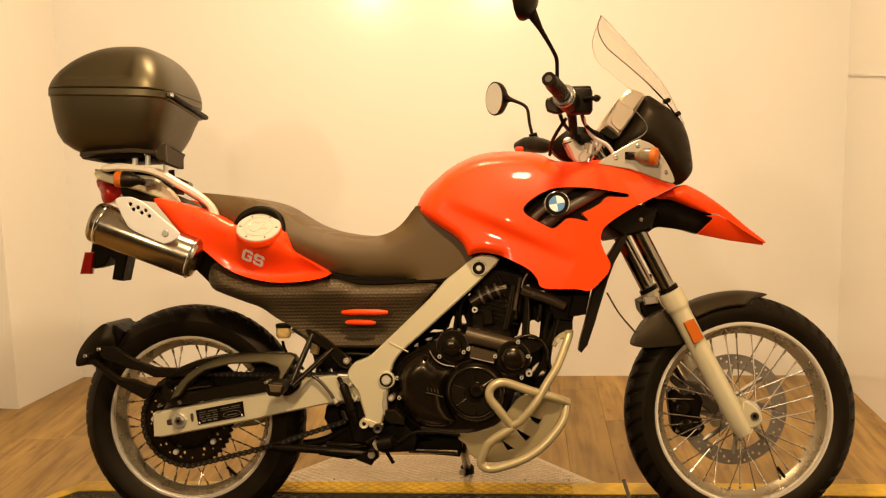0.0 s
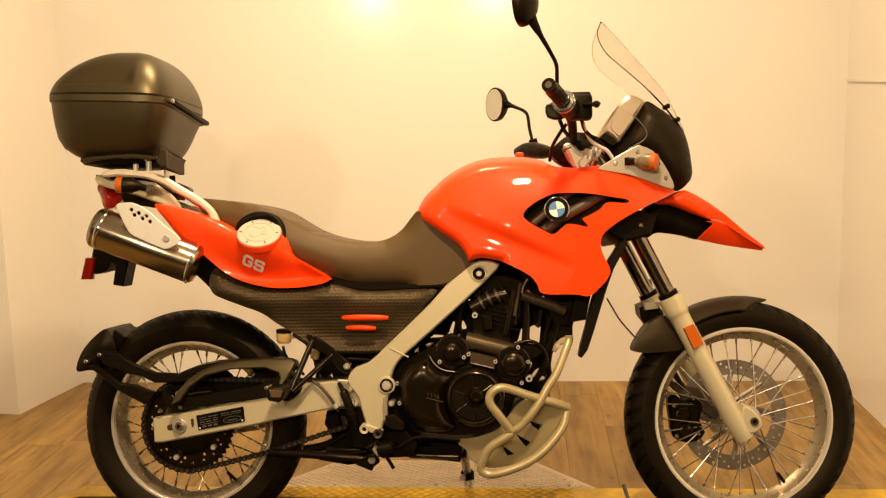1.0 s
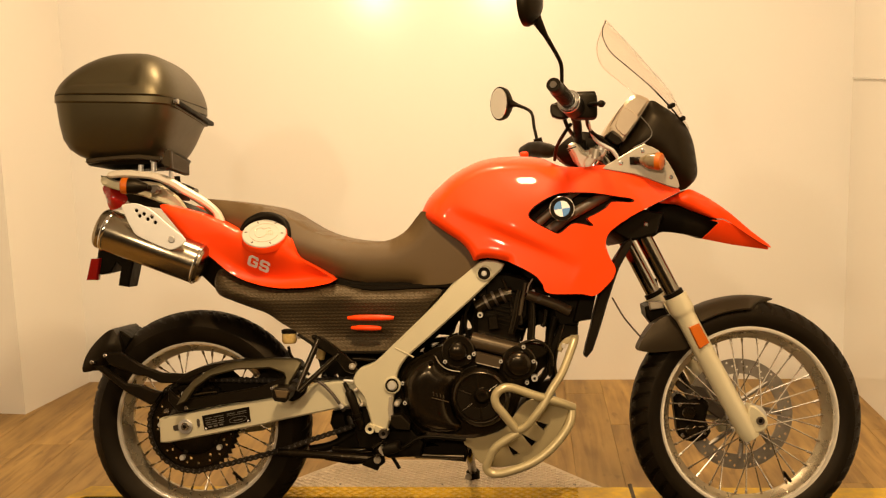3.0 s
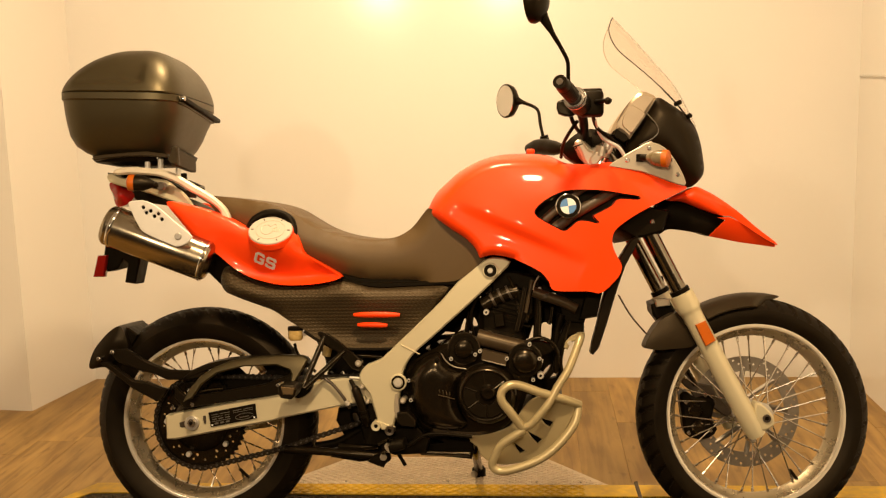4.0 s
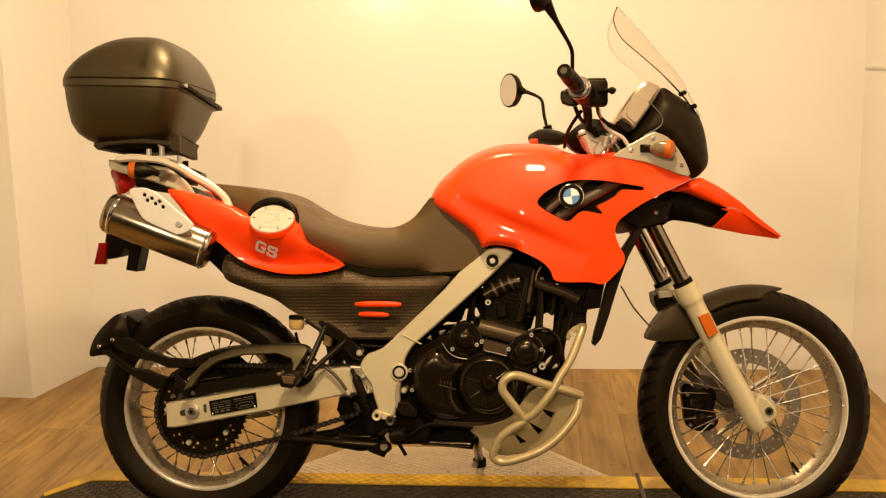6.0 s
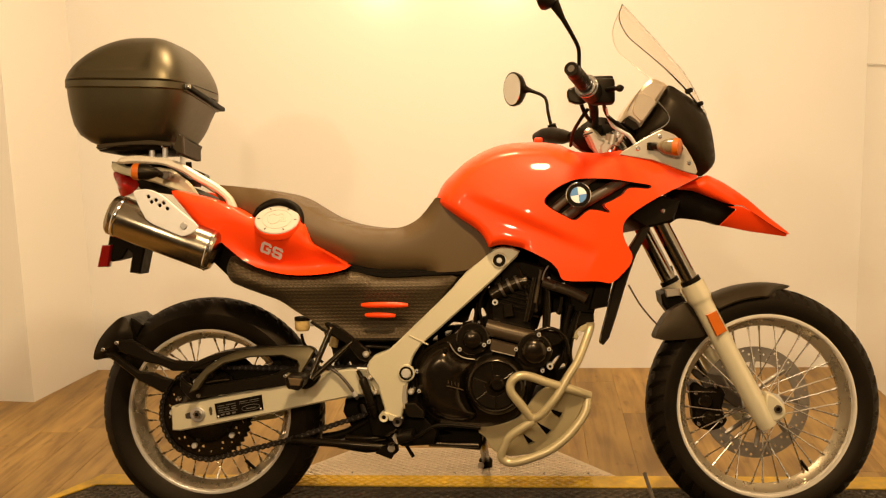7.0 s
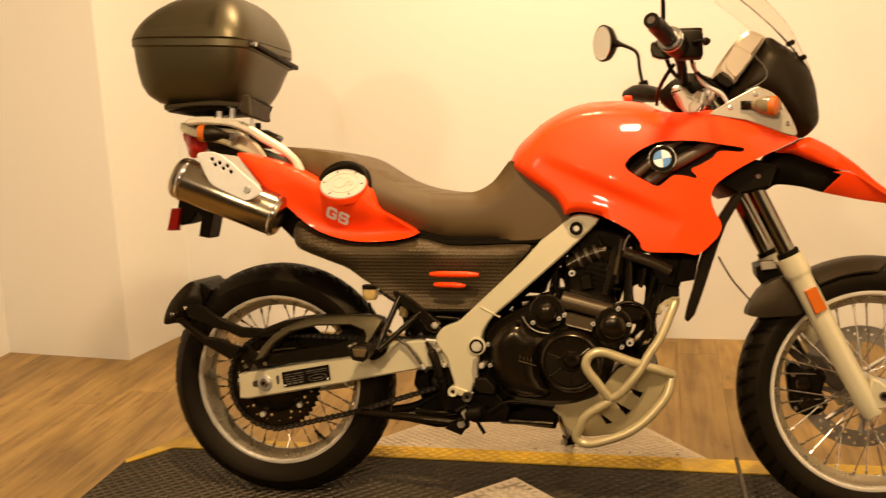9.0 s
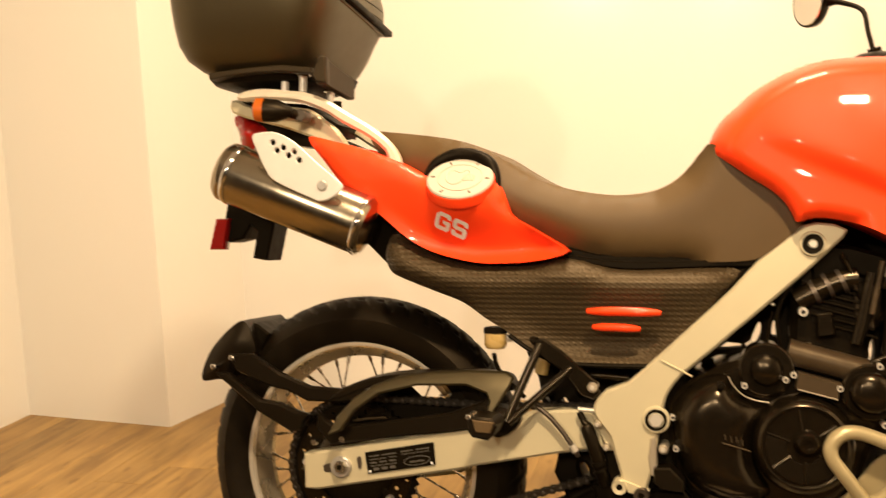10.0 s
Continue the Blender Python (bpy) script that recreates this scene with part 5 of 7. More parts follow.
part("red_cap", moved(boxed(-0.012, 0.012, -0.012, 0.012, -0.007, 0.008, bevel=0.005), Matrix.Translation((0.155, 0.26, 1.05))), RED, bar)


def mirror(stem, head, normal, rx, rz, label):
    ob = part("mirror", tube(stem, [0.0048] * 4 + [0.006, 0.014], 10, 4), MATT, bar, label)
    m = Matrix.Translation(head) @ Vector(normal).to_track_quat("-Y", "Z").to_matrix().to_4x4() @ Matrix.Diagonal((rx, 1, rz, 1))
    part("shell", moved(turned([(0.98, -0.006), (1.0, 0), (0.93, 0.014), (0.6, 0.03), (0.2, 0.036)], 32), m), BLACK, ob)
    part("glass", moved(turned([(0.3, -0.008), (0.9, -0.0075), (0.93, -0.005)], 32), m), MIRROR, ob, "mirror glass")
    return ob


mirror([(0.247, -0.29, 1.179), (0.247, -0.3, 1.201), (0.245, -0.31, 1.226), (0.23, -0.33, 1.253), (0.209, -0.35, 1.286), (0.186, -0.36, 1.326)], (0.166, -0.37, 1.366), (-0.9, 0.36, 0.0), 0.05, 0.062, "round black rear view mirror on a stalk")
mirror([(0.195, 0.3, 1.086), (0.185, 0.31, 1.132), (0.177, 0.33, 1.179), (0.14, 0.36, 1.203), (0.118, 0.37, 1.21)], (0.084, 0.4, 1.215), (-0.9, -0.8, 0.0), 0.042, 0.052, "round black rear view mirror on a stalk")
clamp = part("top_yoke", plate([(0.266, 1.041), (0.276, 1.053), (0.294, 1.052), (0.311, 1.034), (0.34, 1.037), (0.365, 1.042), (0.374, 1.027), (0.354, 1.005), (0.325, 0.992), (0.299, 0.99), (0.281, 1.009)], -0.1, 0.1, 0.006), BRACKET, bike, "silver top yoke and bar clamps")
part("clamp_body", plate([(0.268, 1.049), (0.287, 1.054), (0.303, 1.029), (0.329, 1.018), (0.35, 1.004), (0.345, 0.989), (0.3, 0.985), (0.283, 1.02)], -0.112, -0.07, 0.006, smooth=2), RAIL_PAINT, clamp, "pale alloy bar clamp")
part("clamp_ring", plate([(0.305, 1.007), (0.328, 1.026), (0.351, 1.039), (0.364, 1.034), (0.357, 1.017), (0.336, 1.006), (0.322, 0.988), (0.308, 0.988)], -0.135, -0.1, 0.004, smooth=2), RAIL_PAINT, clamp, "pale alloy fork clamp")
part("clamp_bolt", disc((0.343, 1.021), 0.006, -0.138, -0.13, 14, 0.001), DARK_METAL, clamp)
part("clamp_slot", tube([(0.262, -0.112, 1.035), (0.288, -0.112, 1.043)], 0.0018, 6, 0), MATT, clamp)
part("bar_riser", tube([(0.3, -0.08, 1.061), (0.303, -0.08, 1.038)], 0.014, 16, 0), MATT, clamp)
part("clamp_seam", tube([(0.267, -0.103, 1.031), (0.293, -0.103, 1.045)], 0.0016, 6, 0), MATT, clamp)
part("fork_top", tube([(0.335, -0.12, 1.009), (0.34, -0.12, 1.034)], 0.019, 20, 0), BRACKET, clamp)
part("fork_cap", tube([(0.348, -0.125, 1.027), (0.353, -0.125, 1.04)], 0.012, 16, 0), ALLOY, clamp)
part("fork_neck", tube([(0.329, -0.11, 0.989), (0.338, -0.11, 1.009)], 0.014, 16, 0), CHROME, clamp)
for pts, r in (([(0.306, -0.26, 1.101), (0.319, -0.2, 1.076), (0.36, -0.16, 1.048), (0.388, -0.12, 1.022), (0.396, -0.1, 0.991)], 0.0045), ([(0.271, -0.22, 1.092), (0.252, -0.2, 1.066), (0.237, -0.15, 1.039), (0.233, -0.1, 1.011)], 0.0045), ([(0.255, -0.22, 1.103), (0.266, -0.2, 1.08), (0.284, -0.12, 1.067)], 0.005), ([(0.321, -0.12, 1.069), (0.357, -0.1, 1.061), (0.395, -0.08, 1.035), (0.411, -0.06, 1.011)], 0.006)):
    part("cable", tube(pts, r, 8), MATT, bike, "black control cable")
part("brake_line", tube([(0.313, -0.24, 1.092), (0.322, -0.19, 1.07), (0.336, -0.17, 1.052), (0.358, -0.16, 1.039), (0.376, -0.15, 1.029), (0.39, -0.14, 1.01), (0.398, -0.12, 0.994)], [0.003, 0.003, 0.0045, 0.005, 0.005, 0.005, 0.005], 10), SHIELD_PAINT, bike, "pale braided brake line")
part("inner_console", swell([(0.238, 1.034), (0.297, 1.085), (0.371, 1.069), (0.429, 1.031), (0.414, 0.995), (0.297, 0.992)], 0.05, 0.09, 0.03, step=0.02), MATT, bike)

# radiator shroud blade
part("shroud_blade", plate([(0.404, 0.797), (0.425, 0.797), (0.39, 0.733), (0.358, 0.64), (0.321, 0.525), (0.298, 0.512), (0.316, 0.582), (0.347, 0.697)], -0.15, -0.1, 0.004, smooth=2), BLACK, bike, "black plastic radiator blade")
part("radiator", plate([(0.297, 0.69), (0.349, 0.735), (0.32, 0.6), (0.273, 0.592)], -0.11, 0.11, 0.005), MATT, bike, "black radiator")
part("radiator_side", plate([(0.213, 0.67), (0.301, 0.67), (0.301, 0.636), (0.287, 0.583), (0.24, 0.583), (0.227, 0.607), (0.223, 0.636)], -0.1, -0.06, 0.004), MATT, bike, "black radiator side")
part("hose_cable", tube([(0.375, -0.1, 0.655), (0.408, -0.08, 0.599), (0.45, -0.06, 0.549)], 0.0022, 8), DARK_METAL, bike)

# engine
crank = part("engine", plate([(-0.173, 0.407), (-0.172, 0.458), (-0.152, 0.492), (-0.112, 0.516), (-0.063, 0.537), (0.003, 0.531), (0.075, 0.518), (0.14, 0.503), (0.172, 0.476), (0.153, 0.436), (0.138, 0.404), (0.108, 0.339), (0.041, 0.3), (-0.046, 0.297), (-0.127, 0.311), (-0.16, 0.348)], -0.13, 0.13, 0.012, smooth=3), ENGINE, bike, "black single cylinder engine")
part("alternator_cover", swell([(-0.165, 0.41), (-0.167, 0.451), (-0.154, 0.478), (-0.13, 0.5), (-0.103, 0.513), (-0.078, 0.515), (-0.067, 0.498), (-0.048, 0.483), (-0.019, 0.474), (-0.006, 0.461), (-0.027, 0.435), (-0.037, 0.402), (-0.032, 0.365), (-0.012, 0.329), (-0.033, 0.313), (-0.088, 0.312), (-0.131, 0.329), (-0.154, 0.363)], 0.128, 0.168, 0.04, inner=0.1, step=0.01, smooth=3), ENGINE, crank, "black domed alternator cover")
# The highlight along the scallop is painted as a thin bright line.
part("scallop_highlight", tube([(-0.079, -0.152, 0.514), (-0.071, -0.152, 0.499), (-0.057, -0.152, 0.485), (-0.038, -0.152, 0.477), (-0.016, -0.152, 0.474)], 0.0013, 8, 5), BRACKET, crank)
part("cover_hole", disc((-0.09, 0.499), 0.0055, -0.166, -0.15, 14), MATT, crank)
part("cover_script", tube([(-0.088, -0.17, 0.41), (-0.067, -0.17, 0.405), (-0.045, -0.17, 0.399)], 0.0012, 6, 5), PIPE, crank)
part("script_stroke", tube([(-0.084, -0.17, 0.424), (-0.083, -0.17, 0.415)], 0.0011, 6, 0), PIPE, crank)
part("script_stroke", tube([(-0.075, -0.17, 0.421), (-0.074, -0.17, 0.412)], 0.0011, 6, 0), PIPE, crank)
part("script_stroke", tube([(-0.067, -0.17, 0.42), (-0.065, -0.17, 0.411)], 0.0011, 6, 0), PIPE, crank)
part("script_stroke", tube([(-0.058, -0.17, 0.417), (-0.057, -0.17, 0.408)], 0.0011, 6, 0), PIPE, crank)
CLUTCH, HUB = (0.035, 0.409), (0.04, 0.415)
part("clutch_cover", turned([(0.02, -0.166), (0.06, -0.166), (0.0615, -0.1705), (0.064, -0.1715), (0.067, -0.17), (0.073, -0.163), (0.0775, -0.152), (0.079, -0.12)], 64, at=(CLUTCH[0], 0, CLUTCH[1])), ENGINE, crank, "round black clutch cover with six ribs")
part("clutch_hub", turned([(0.003, -0.176), (0.007, -0.176), (0.0075, -0.181), (0.0135, -0.181), (0.016, -0.178), (0.0205, -0.1725), (0.022, -0.165)], 32, at=(HUB[0], 0, HUB[1])), ENGINE, crank)
for a in (37, 98, 160, 216, 272, 330):
    u, v = math.cos(radians(a)), math.sin(radians(a))
    part("rib", tube([(CLUTCH[0] + 0.024 * u, -0.1665, CLUTCH[1] + 0.024 * v), (CLUTCH[0] + 0.058 * u, -0.1665, CLUTCH[1] + 0.058 * v)], [0.003, 0.0022], 8, 0), ENGINE, crank)
for a0, a1 in ((163, 213), (219, 269), (275, 327)):
    part("clutch_sector", wedge(CLUTCH, 0.057, a0, a1, -0.1685, -0.165, 0.027), BLACK, crank)


def engine_bolt(at, y, r=0.005):
    ob = part("bolt", turned([(r * 0.55, y), (r * 0.92, y), (r, y + 0.0012), (r, y + 0.03)], 16, at=(at[0], 0, at[1])), ZINC, crank)
    part("socket", hexbolt((at[0], at[1]), r * 0.5, y - 0.0006, y + 0.004), MATT, ob, smooth=False)


part("round_cover", turned([(0.004, -0.1745), (0.0135, -0.1735), (0.0211, -0.17), (0.0245, -0.163), (0.0245, -0.12)], 40, at=(-0.021, 0, 0.526)), ENGINE, crank, "round black engine cover")
part("cover_flange", turned([(0.0250, -0.1535), (0.0390, -0.1535), (0.042, -0.151), (0.042, -0.1), (0.0250, -0.1)], 40, at=(-0.021, 0, 0.526), closed=True), ENGINE, crank)
part("round_cover", turned([(0.004, -0.1745), (0.0176, -0.1735), (0.0275, -0.17), (0.032, -0.163), (0.032, -0.12)], 40, at=(0.134, 0, 0.495)), ENGINE, crank, "round black engine cover")
part("cover_flange", turned([(0.0326, -0.1535), (0.0410, -0.1535), (0.044, -0.151), (0.044, -0.1), (0.0326, -0.1)], 40, at=(0.134, 0, 0.495), closed=True), ENGINE, crank)
for at, y in (((-0.054, 0.5), -0.16), ((0.008, 0.511), -0.16), ((0.02, 0.519), -0.16), ((-0.033, 0.56), -0.15), ((0.146, 0.535), -0.155), ((0.171, 0.499), -0.155), ((0.154, 0.444), -0.15), ((0.088, 0.5), -0.16), ((-0.161, 0.391), -0.14), ((-0.166, 0.442), -0.14)):
    engine_bolt(at, y)
engine_bolt((0.173, 0.455), -0.15, 0.0085)
engine_bolt((0.036, 0.616), -0.13, 0.0075)
part("housing_arc", tube([(0.123, -0.135, 0.53), (0.14, -0.135, 0.541), (0.167, -0.135, 0.55), (0.191, -0.135, 0.545), (0.208, -0.135, 0.532), (0.218, -0.135, 0.51), (0.218, -0.135, 0.484)], 0.0045, 10, 5), ENGINE, crank, "raised rim of the water pump housing")
part("pump_back", plate([(0.111, 0.521), (0.155, 0.543), (0.198, 0.537), (0.208, 0.517), (0.183, 0.502), (0.161, 0.488), (0.139, 0.448), (0.11, 0.462)], -0.13, -0.09, 0.004, smooth=2), ENGINE, crank)
part("pump_web", plate([(0.214, 0.518), (0.223, 0.501), (0.224, 0.474), (0.212, 0.453), (0.207, 0.475)], -0.12, -0.1, 0.002, smooth=2), ENGINE, crank)
part("starter_pipe", tube([(0.012, -0.128, 0.554), (0.032, -0.128, 0.548), (0.075, -0.128, 0.537), (0.13, -0.128, 0.523)], 0.0205, 20, 5), PIPE, crank, "bronze black starter housing")
part("pipe_boss", tube([(0.044, -0.13, 0.568), (0.044, -0.13, 0.559)], 0.005, 8, 0), PIPE, crank)
part("pipe_boss", tube([(0.09, -0.13, 0.553), (0.09, -0.13, 0.544)], 0.005, 8, 0), PIPE, crank)
part("name_boss", plate([(0.027, 0.524), (0.09, 0.508), (0.085, 0.48), (0.022, 0.498)], -0.158, -0.12, 0.002, smooth=0), PIPE, crank)
part("name_line", tube([(0.026, -0.1585, 0.497), (0.084, -0.1585, 0.483)], 0.0014, 6, 0), BRACKET, crank)
cyl = part("cylinder", plate([(0.024, 0.666), (0.042, 0.69), (0.089, 0.71), (0.147, 0.695), (0.165, 0.666), (0.163, 0.607), (0.135, 0.575), (0.132, 0.518), (0.032, 0.524), (0.017, 0.575)], -0.1, 0.0, 0.012, smooth=2), ENGINE, crank, "black finned cylinder and head")
for k in range(6):
    part("fin", plate([(0.034, 0.638), (0.127, 0.613), (0.127, 0.609), (0.033, 0.634)], -0.115, 0.1, 0.0005), ENGINE, cyl).matrix_basis = Matrix.Translation((0.004 * k, 0, -0.013 * k + 0.03))
part("throttle_body", tube([(0.027, -0.112, 0.632), (0.06, -0.112, 0.651), (0.095, -0.112, 0.665), (0.118, -0.112, 0.669)], .0185, 18, 5), ENGINE, crank, "black throttle body")
part("clamp_ring", tube([(0.051, -0.112, 0.645), (0.057, -0.112, 0.648)], 0.0202, 18, 0), DARK_METAL, crank)
part("clamp_ring", tube([(0.071, -0.112, 0.656), (0.077, -0.112, 0.659)], 0.0202, 18, 0), DARK_METAL, crank)
part("clamp_ring", tube([(0.092, -0.112, 0.663), (0.098, -0.112, 0.666)], 0.0202, 18, 0), DARK_METAL, crank)
part("coil_stem", tube([(0.137, -0.125, 0.679), (0.131, -0.125, 0.651), (0.123, -0.125, 0.607), (0.113, -0.125, 0.567)], 0.0075, 10, 5), ENGINE, crank)
part("coil_stem", tube([(0.154, -0.125, 0.697), (0.146, -0.125, 0.658), (0.138, -0.125, 0.614)], 0.005, 10, 5), PIPE, crank)
part("hose", tube([(0.117, -0.115, 0.662), (0.132, -0.115, 0.621), (0.116, -0.115, 0.57)], 0.0095, 12, 5), MATT, crank, "black rubber hose")
part("hose", tube([(0.166, -0.105, 0.681), (0.169, -0.105, 0.619), (0.165, -0.105, 0.549)], 0.0105, 12, 5), ENGINE, crank, "black rubber hose")
part("hose", tube([(0.157, -0.118, 0.667), (0.186, -0.118, 0.656), (0.229, -0.118, 0.641), (0.267, -0.118, 0.622)], 0.0135, 12, 5), PIPE, crank, "black rubber hose")
part("hose_clip", tube([(0.185, -0.118, 0.661), (0.189, -0.118, 0.652)], 0.0145, 12, 0), DARK_METAL, crank)
part("hose", tube([(0.205, -0.1, 0.626), (0.201, -0.1, 0.596), (0.195, -0.1, 0.582)], 0.006, 12, 5), ENGINE, crank)
part("hose", tube([(0.229, -0.105, 0.607), (0.218, -0.105, 0.567), (0.213, -0.105, 0.531), (0.219, -0.105, 0.472)], 0.009, 12, 5), MATT, crank, "black rubber hose")
part("cable", tube([(0.011, -0.12, 0.535), (-0.0, -0.12, 0.572), (-0.002, -0.12, 0.616), (0.019, -0.12, 0.659), (0.064, -0.12, 0.71)], 0.0035, 8, 5), MATT, crank)
part("cable", tube([(-0.013, -0.11, 0.534), (-0.018, -0.11, 0.571), (-0.009, -0.11, 0.615)], 0.003, 8, 5), ENGINE, crank)
part("cable", tube([(0.093, -0.125, 0.709), (0.107, -0.125, 0.68), (0.114, -0.125, 0.651)], 0.0035, 8, 5), ENGINE, crank)
part("cable", tube([(0.172, -0.13, 0.708), (0.162, -0.13, 0.691), (0.157, -0.13, 0.672)], 0.002, 8, 5), BRACKET, crank)
part("cable", tube([(0.25, -0.115, 0.59), (0.237, -0.115, 0.546), (0.226, -0.115, 0.488), (0.23, -0.115, 0.459)], 0.004, 8, 5), ENGINE, crank)
part("sensor_box", plate([(0.055, 0.611), (0.08, 0.615), (0.085, 0.579), (0.058, 0.575)], -0.125, -0.1, 0.004, smooth=0), ENGINE, crank)
part("sensor_box", plate([(0.113, 0.65), (0.143, 0.658), (0.144, 0.591), (0.116, 0.583)], -0.11, -0.08, 0.004, smooth=0), PIPE, crank)
part("head_cover", plate([(0.064, 0.723), (0.158, 0.707), (0.176, 0.678), (0.143, 0.661), (0.114, 0.674), (0.051, 0.662)], -0.105, -0.02, 0.006, smooth=2), MATT, crank)
part("head_bolt", disc((0.172, 0.674), 0.006, -0.115, -0.1, 16), ALLOY, crank)
part("head_bolt", disc((0.092, 0.663), 0.004, -0.12, -0.1, 12), ALLOY, crank)
# An added dark plate behind the engine; holes let slivers of wall through.
part("engine_backing", plate([(-0.276, 0.425), (-0.186, 0.496), (-0.095, 0.584), (-0.002, 0.666), (0.023, 0.742), (0.039, 0.78), (0.107, 0.778), (0.196, 0.731), (0.233, 0.678), (0.297, 0.672), (0.302, 0.608), (0.268, 0.533), (0.23, 0.496), (0.236, 0.435), (0.19, 0.382), (-0.13, 0.385)], 0.0, 0.04, 0.002, holes=[[(-0.041, 0.556), (-0.033, 0.58), (-0.026, 0.589), (-0.024, 0.572), (-0.033, 0.552)], [(-0.05, 0.551), (-0.033, 0.563), (-0.038, 0.551), (-0.05, 0.543)], [(-0.096, 0.541), (-0.081, 0.553), (-0.055, 0.551), (-0.058, 0.544)], [(-0.109, 0.524), (-0.096, 0.53), (-0.073, 0.533), (-0.1, 0.52)], [(-0.142, 0.497), (-0.132, 0.512), (-0.123, 0.518), (-0.128, 0.502)], [(-0.007, 0.567), (-0.005, 0.589), (-0.0, 0.589), (0.007, 0.573), (0.004, 0.566)], [(0.133, 0.523), (0.137, 0.532), (0.144, 0.535), (0.154, 0.565), (0.157, 0.564), (0.155, 0.526)], [(0.178, 0.572), (0.204, 0.574), (0.205, 0.555), (0.2, 0.522), (0.18, 0.528)], [(0.198, 0.654), (0.216, 0.655), (0.226, 0.638), (0.207, 0.645)], [(0.168, 0.455), (0.172, 0.474), (0.182, 0.477), (0.179, 0.461), (0.171, 0.449)], [(0.179, 0.434), (0.186, 0.451), (0.202, 0.463), (0.195, 0.446), (0.186, 0.434)], [(0.195, 0.422), (0.209, 0.44), (0.223, 0.444), (0.215, 0.428)], [(0.036, 0.672), (0.042, 0.672), (0.042, 0.666), (0.036, 0.666)], [(0.01, 0.648), (0.018, 0.648), (0.016, 0.642), (0.01, 0.642)], [(-0.007, 0.621), (-0.001, 0.621), (-0.001, 0.616), (-0.007, 0.616)]]), MATT, bike, "black backing plate standing in for the intake parts")
# An added dark filler closes the gap between frame and engine.
part("engine_gap_filler", plate([(-0.233, 0.509), (-0.157, 0.515), (-0.12, 0.458), (-0.121, 0.309), (-0.152, 0.257), (-0.227, 0.256), (-0.29, 0.266), (-0.302, 0.315), (-0.259, 0.346), (-0.225, 0.383)], -0.1, 0.1, 0.006), MATT, crank)

# skid plate and crash bars
lean_under = Matrix.Identity(4)
lean_under[1][2], lean_under[1][3] = -0.2, 0.2 * 0.385
skid = part("skid_plate", moved(plate([(-0.008, 0.297), (0.027, 0.302), (0.064, 0.308), (0.093, 0.322), (0.112, 0.346), (0.133, 0.377), (0.152, 0.395), (0.177, 0.402), (0.217, 0.396), (0.25, 0.388), (0.258, 0.369), (0.249, 0.334), (0.222, 0.288), (0.185, 0.253), (0.142, 0.229), (0.083, 0.216), (0.052, 0.219), (0.029, 0.229), (0.014, 0.245), (0.006, 0.266), (-0.011, 0.279)], -0.136, -0.128, 0.003, smooth=2, holes=[[(0.17, 0.344), (0.203, 0.332), (0.195, 0.319), (0.181, 0.329)], [(0.137, 0.308), (0.174, 0.286), (0.163, 0.274), (0.149, 0.29)], [(0.102, 0.277), (0.131, 0.254), (0.116, 0.249), (0.108, 0.261)]]), lean_under), SKID, bike, "silver slotted skid plate")
part("skid_back", moved(plate([(0.019, 0.284), (0.07, 0.294), (0.107, 0.323), (0.152, 0.381), (0.231, 0.379), (0.239, 0.337), (0.2, 0.279), (0.142, 0.24), (0.069, 0.225), (0.033, 0.243)], -0.126, 0.1, 0.006), Matrix.Translation((0, 0.05, 0)) @ lean_under), MATT, skid)
bars = part("crash_bar", tube([(0.277, -0.12, 0.561), (0.276, -0.12, 0.55), (0.268, -0.13, 0.528), (0.243, -0.15, 0.47), (0.217, -0.16, 0.431), (0.196, -0.165, 0.393), (0.171, -0.165, 0.36), (0.148, -0.16, 0.334), (0.126, -0.155, 0.323)], 0.0105, 14), SKID, bike, "silver painted tubular crash bar")
part("hoop", tube([(0.126, -0.155, 0.323), (0.096, -0.17, 0.365), (0.075, -0.175, 0.394), (0.074, -0.175, 0.416), (0.09, -0.175, 0.433), (0.118, -0.17, 0.434), (0.174, -0.165, 0.414), (0.231, -0.15, 0.395), (0.271, -0.12, 0.376)], 0.0112, 14), SKID, bars)
part("lower_hoop", tube([(0.268, -0.12, 0.371), (0.258, -0.13, 0.33), (0.217, -0.14, 0.278), (0.167, -0.145, 0.24), (0.102, -0.145, 0.215), (0.066, -0.14, 0.209), (0.047, -0.14, 0.223), (0.056, -0.145, 0.251), (0.074, -0.15, 0.281), (0.131, -0.155, 0.319)], 0.0112, 14), SKID, bars)
part("mount", plate([(0.24, 0.59), (0.286, 0.585), (0.286, 0.562), (0.268, 0.555), (0.245, 0.553), (0.228, 0.521), (0.216, 0.463), (0.204, 0.463), (0.216, 0.536)], -0.115, -0.08, 0.003), MATT, bars)
part("mount_lug", plate([(0.233, 0.523), (0.239, 0.54), (0.253, 0.553), (0.272, 0.561), (0.281, 0.555), (0.273, 0.543), (0.253, 0.537), (0.242, 0.517)], -0.122, -0.11, 0.003), SKID, bars)
part("mount_bolt", hexbolt((0.249, 0.535), 0.007, -0.125, -0.09), ZINC, bars, smooth=False)

# footrests, hangers, stand and levers
hanger = part("footrest_hanger", tube([(-0.436, -0.17, 0.429), (-0.411, -0.155, 0.491), (-0.383, -0.14, 0.558)], 0.0075, 12, 0), ENGINE, bike, "black tubular footrest hanger")
part("strut", tube([(-0.432, -0.17, 0.428), (-0.381, -0.155, 0.474), (-0.331, -0.14, 0.519)], 0.007, 12, 0), ENGINE, hanger)
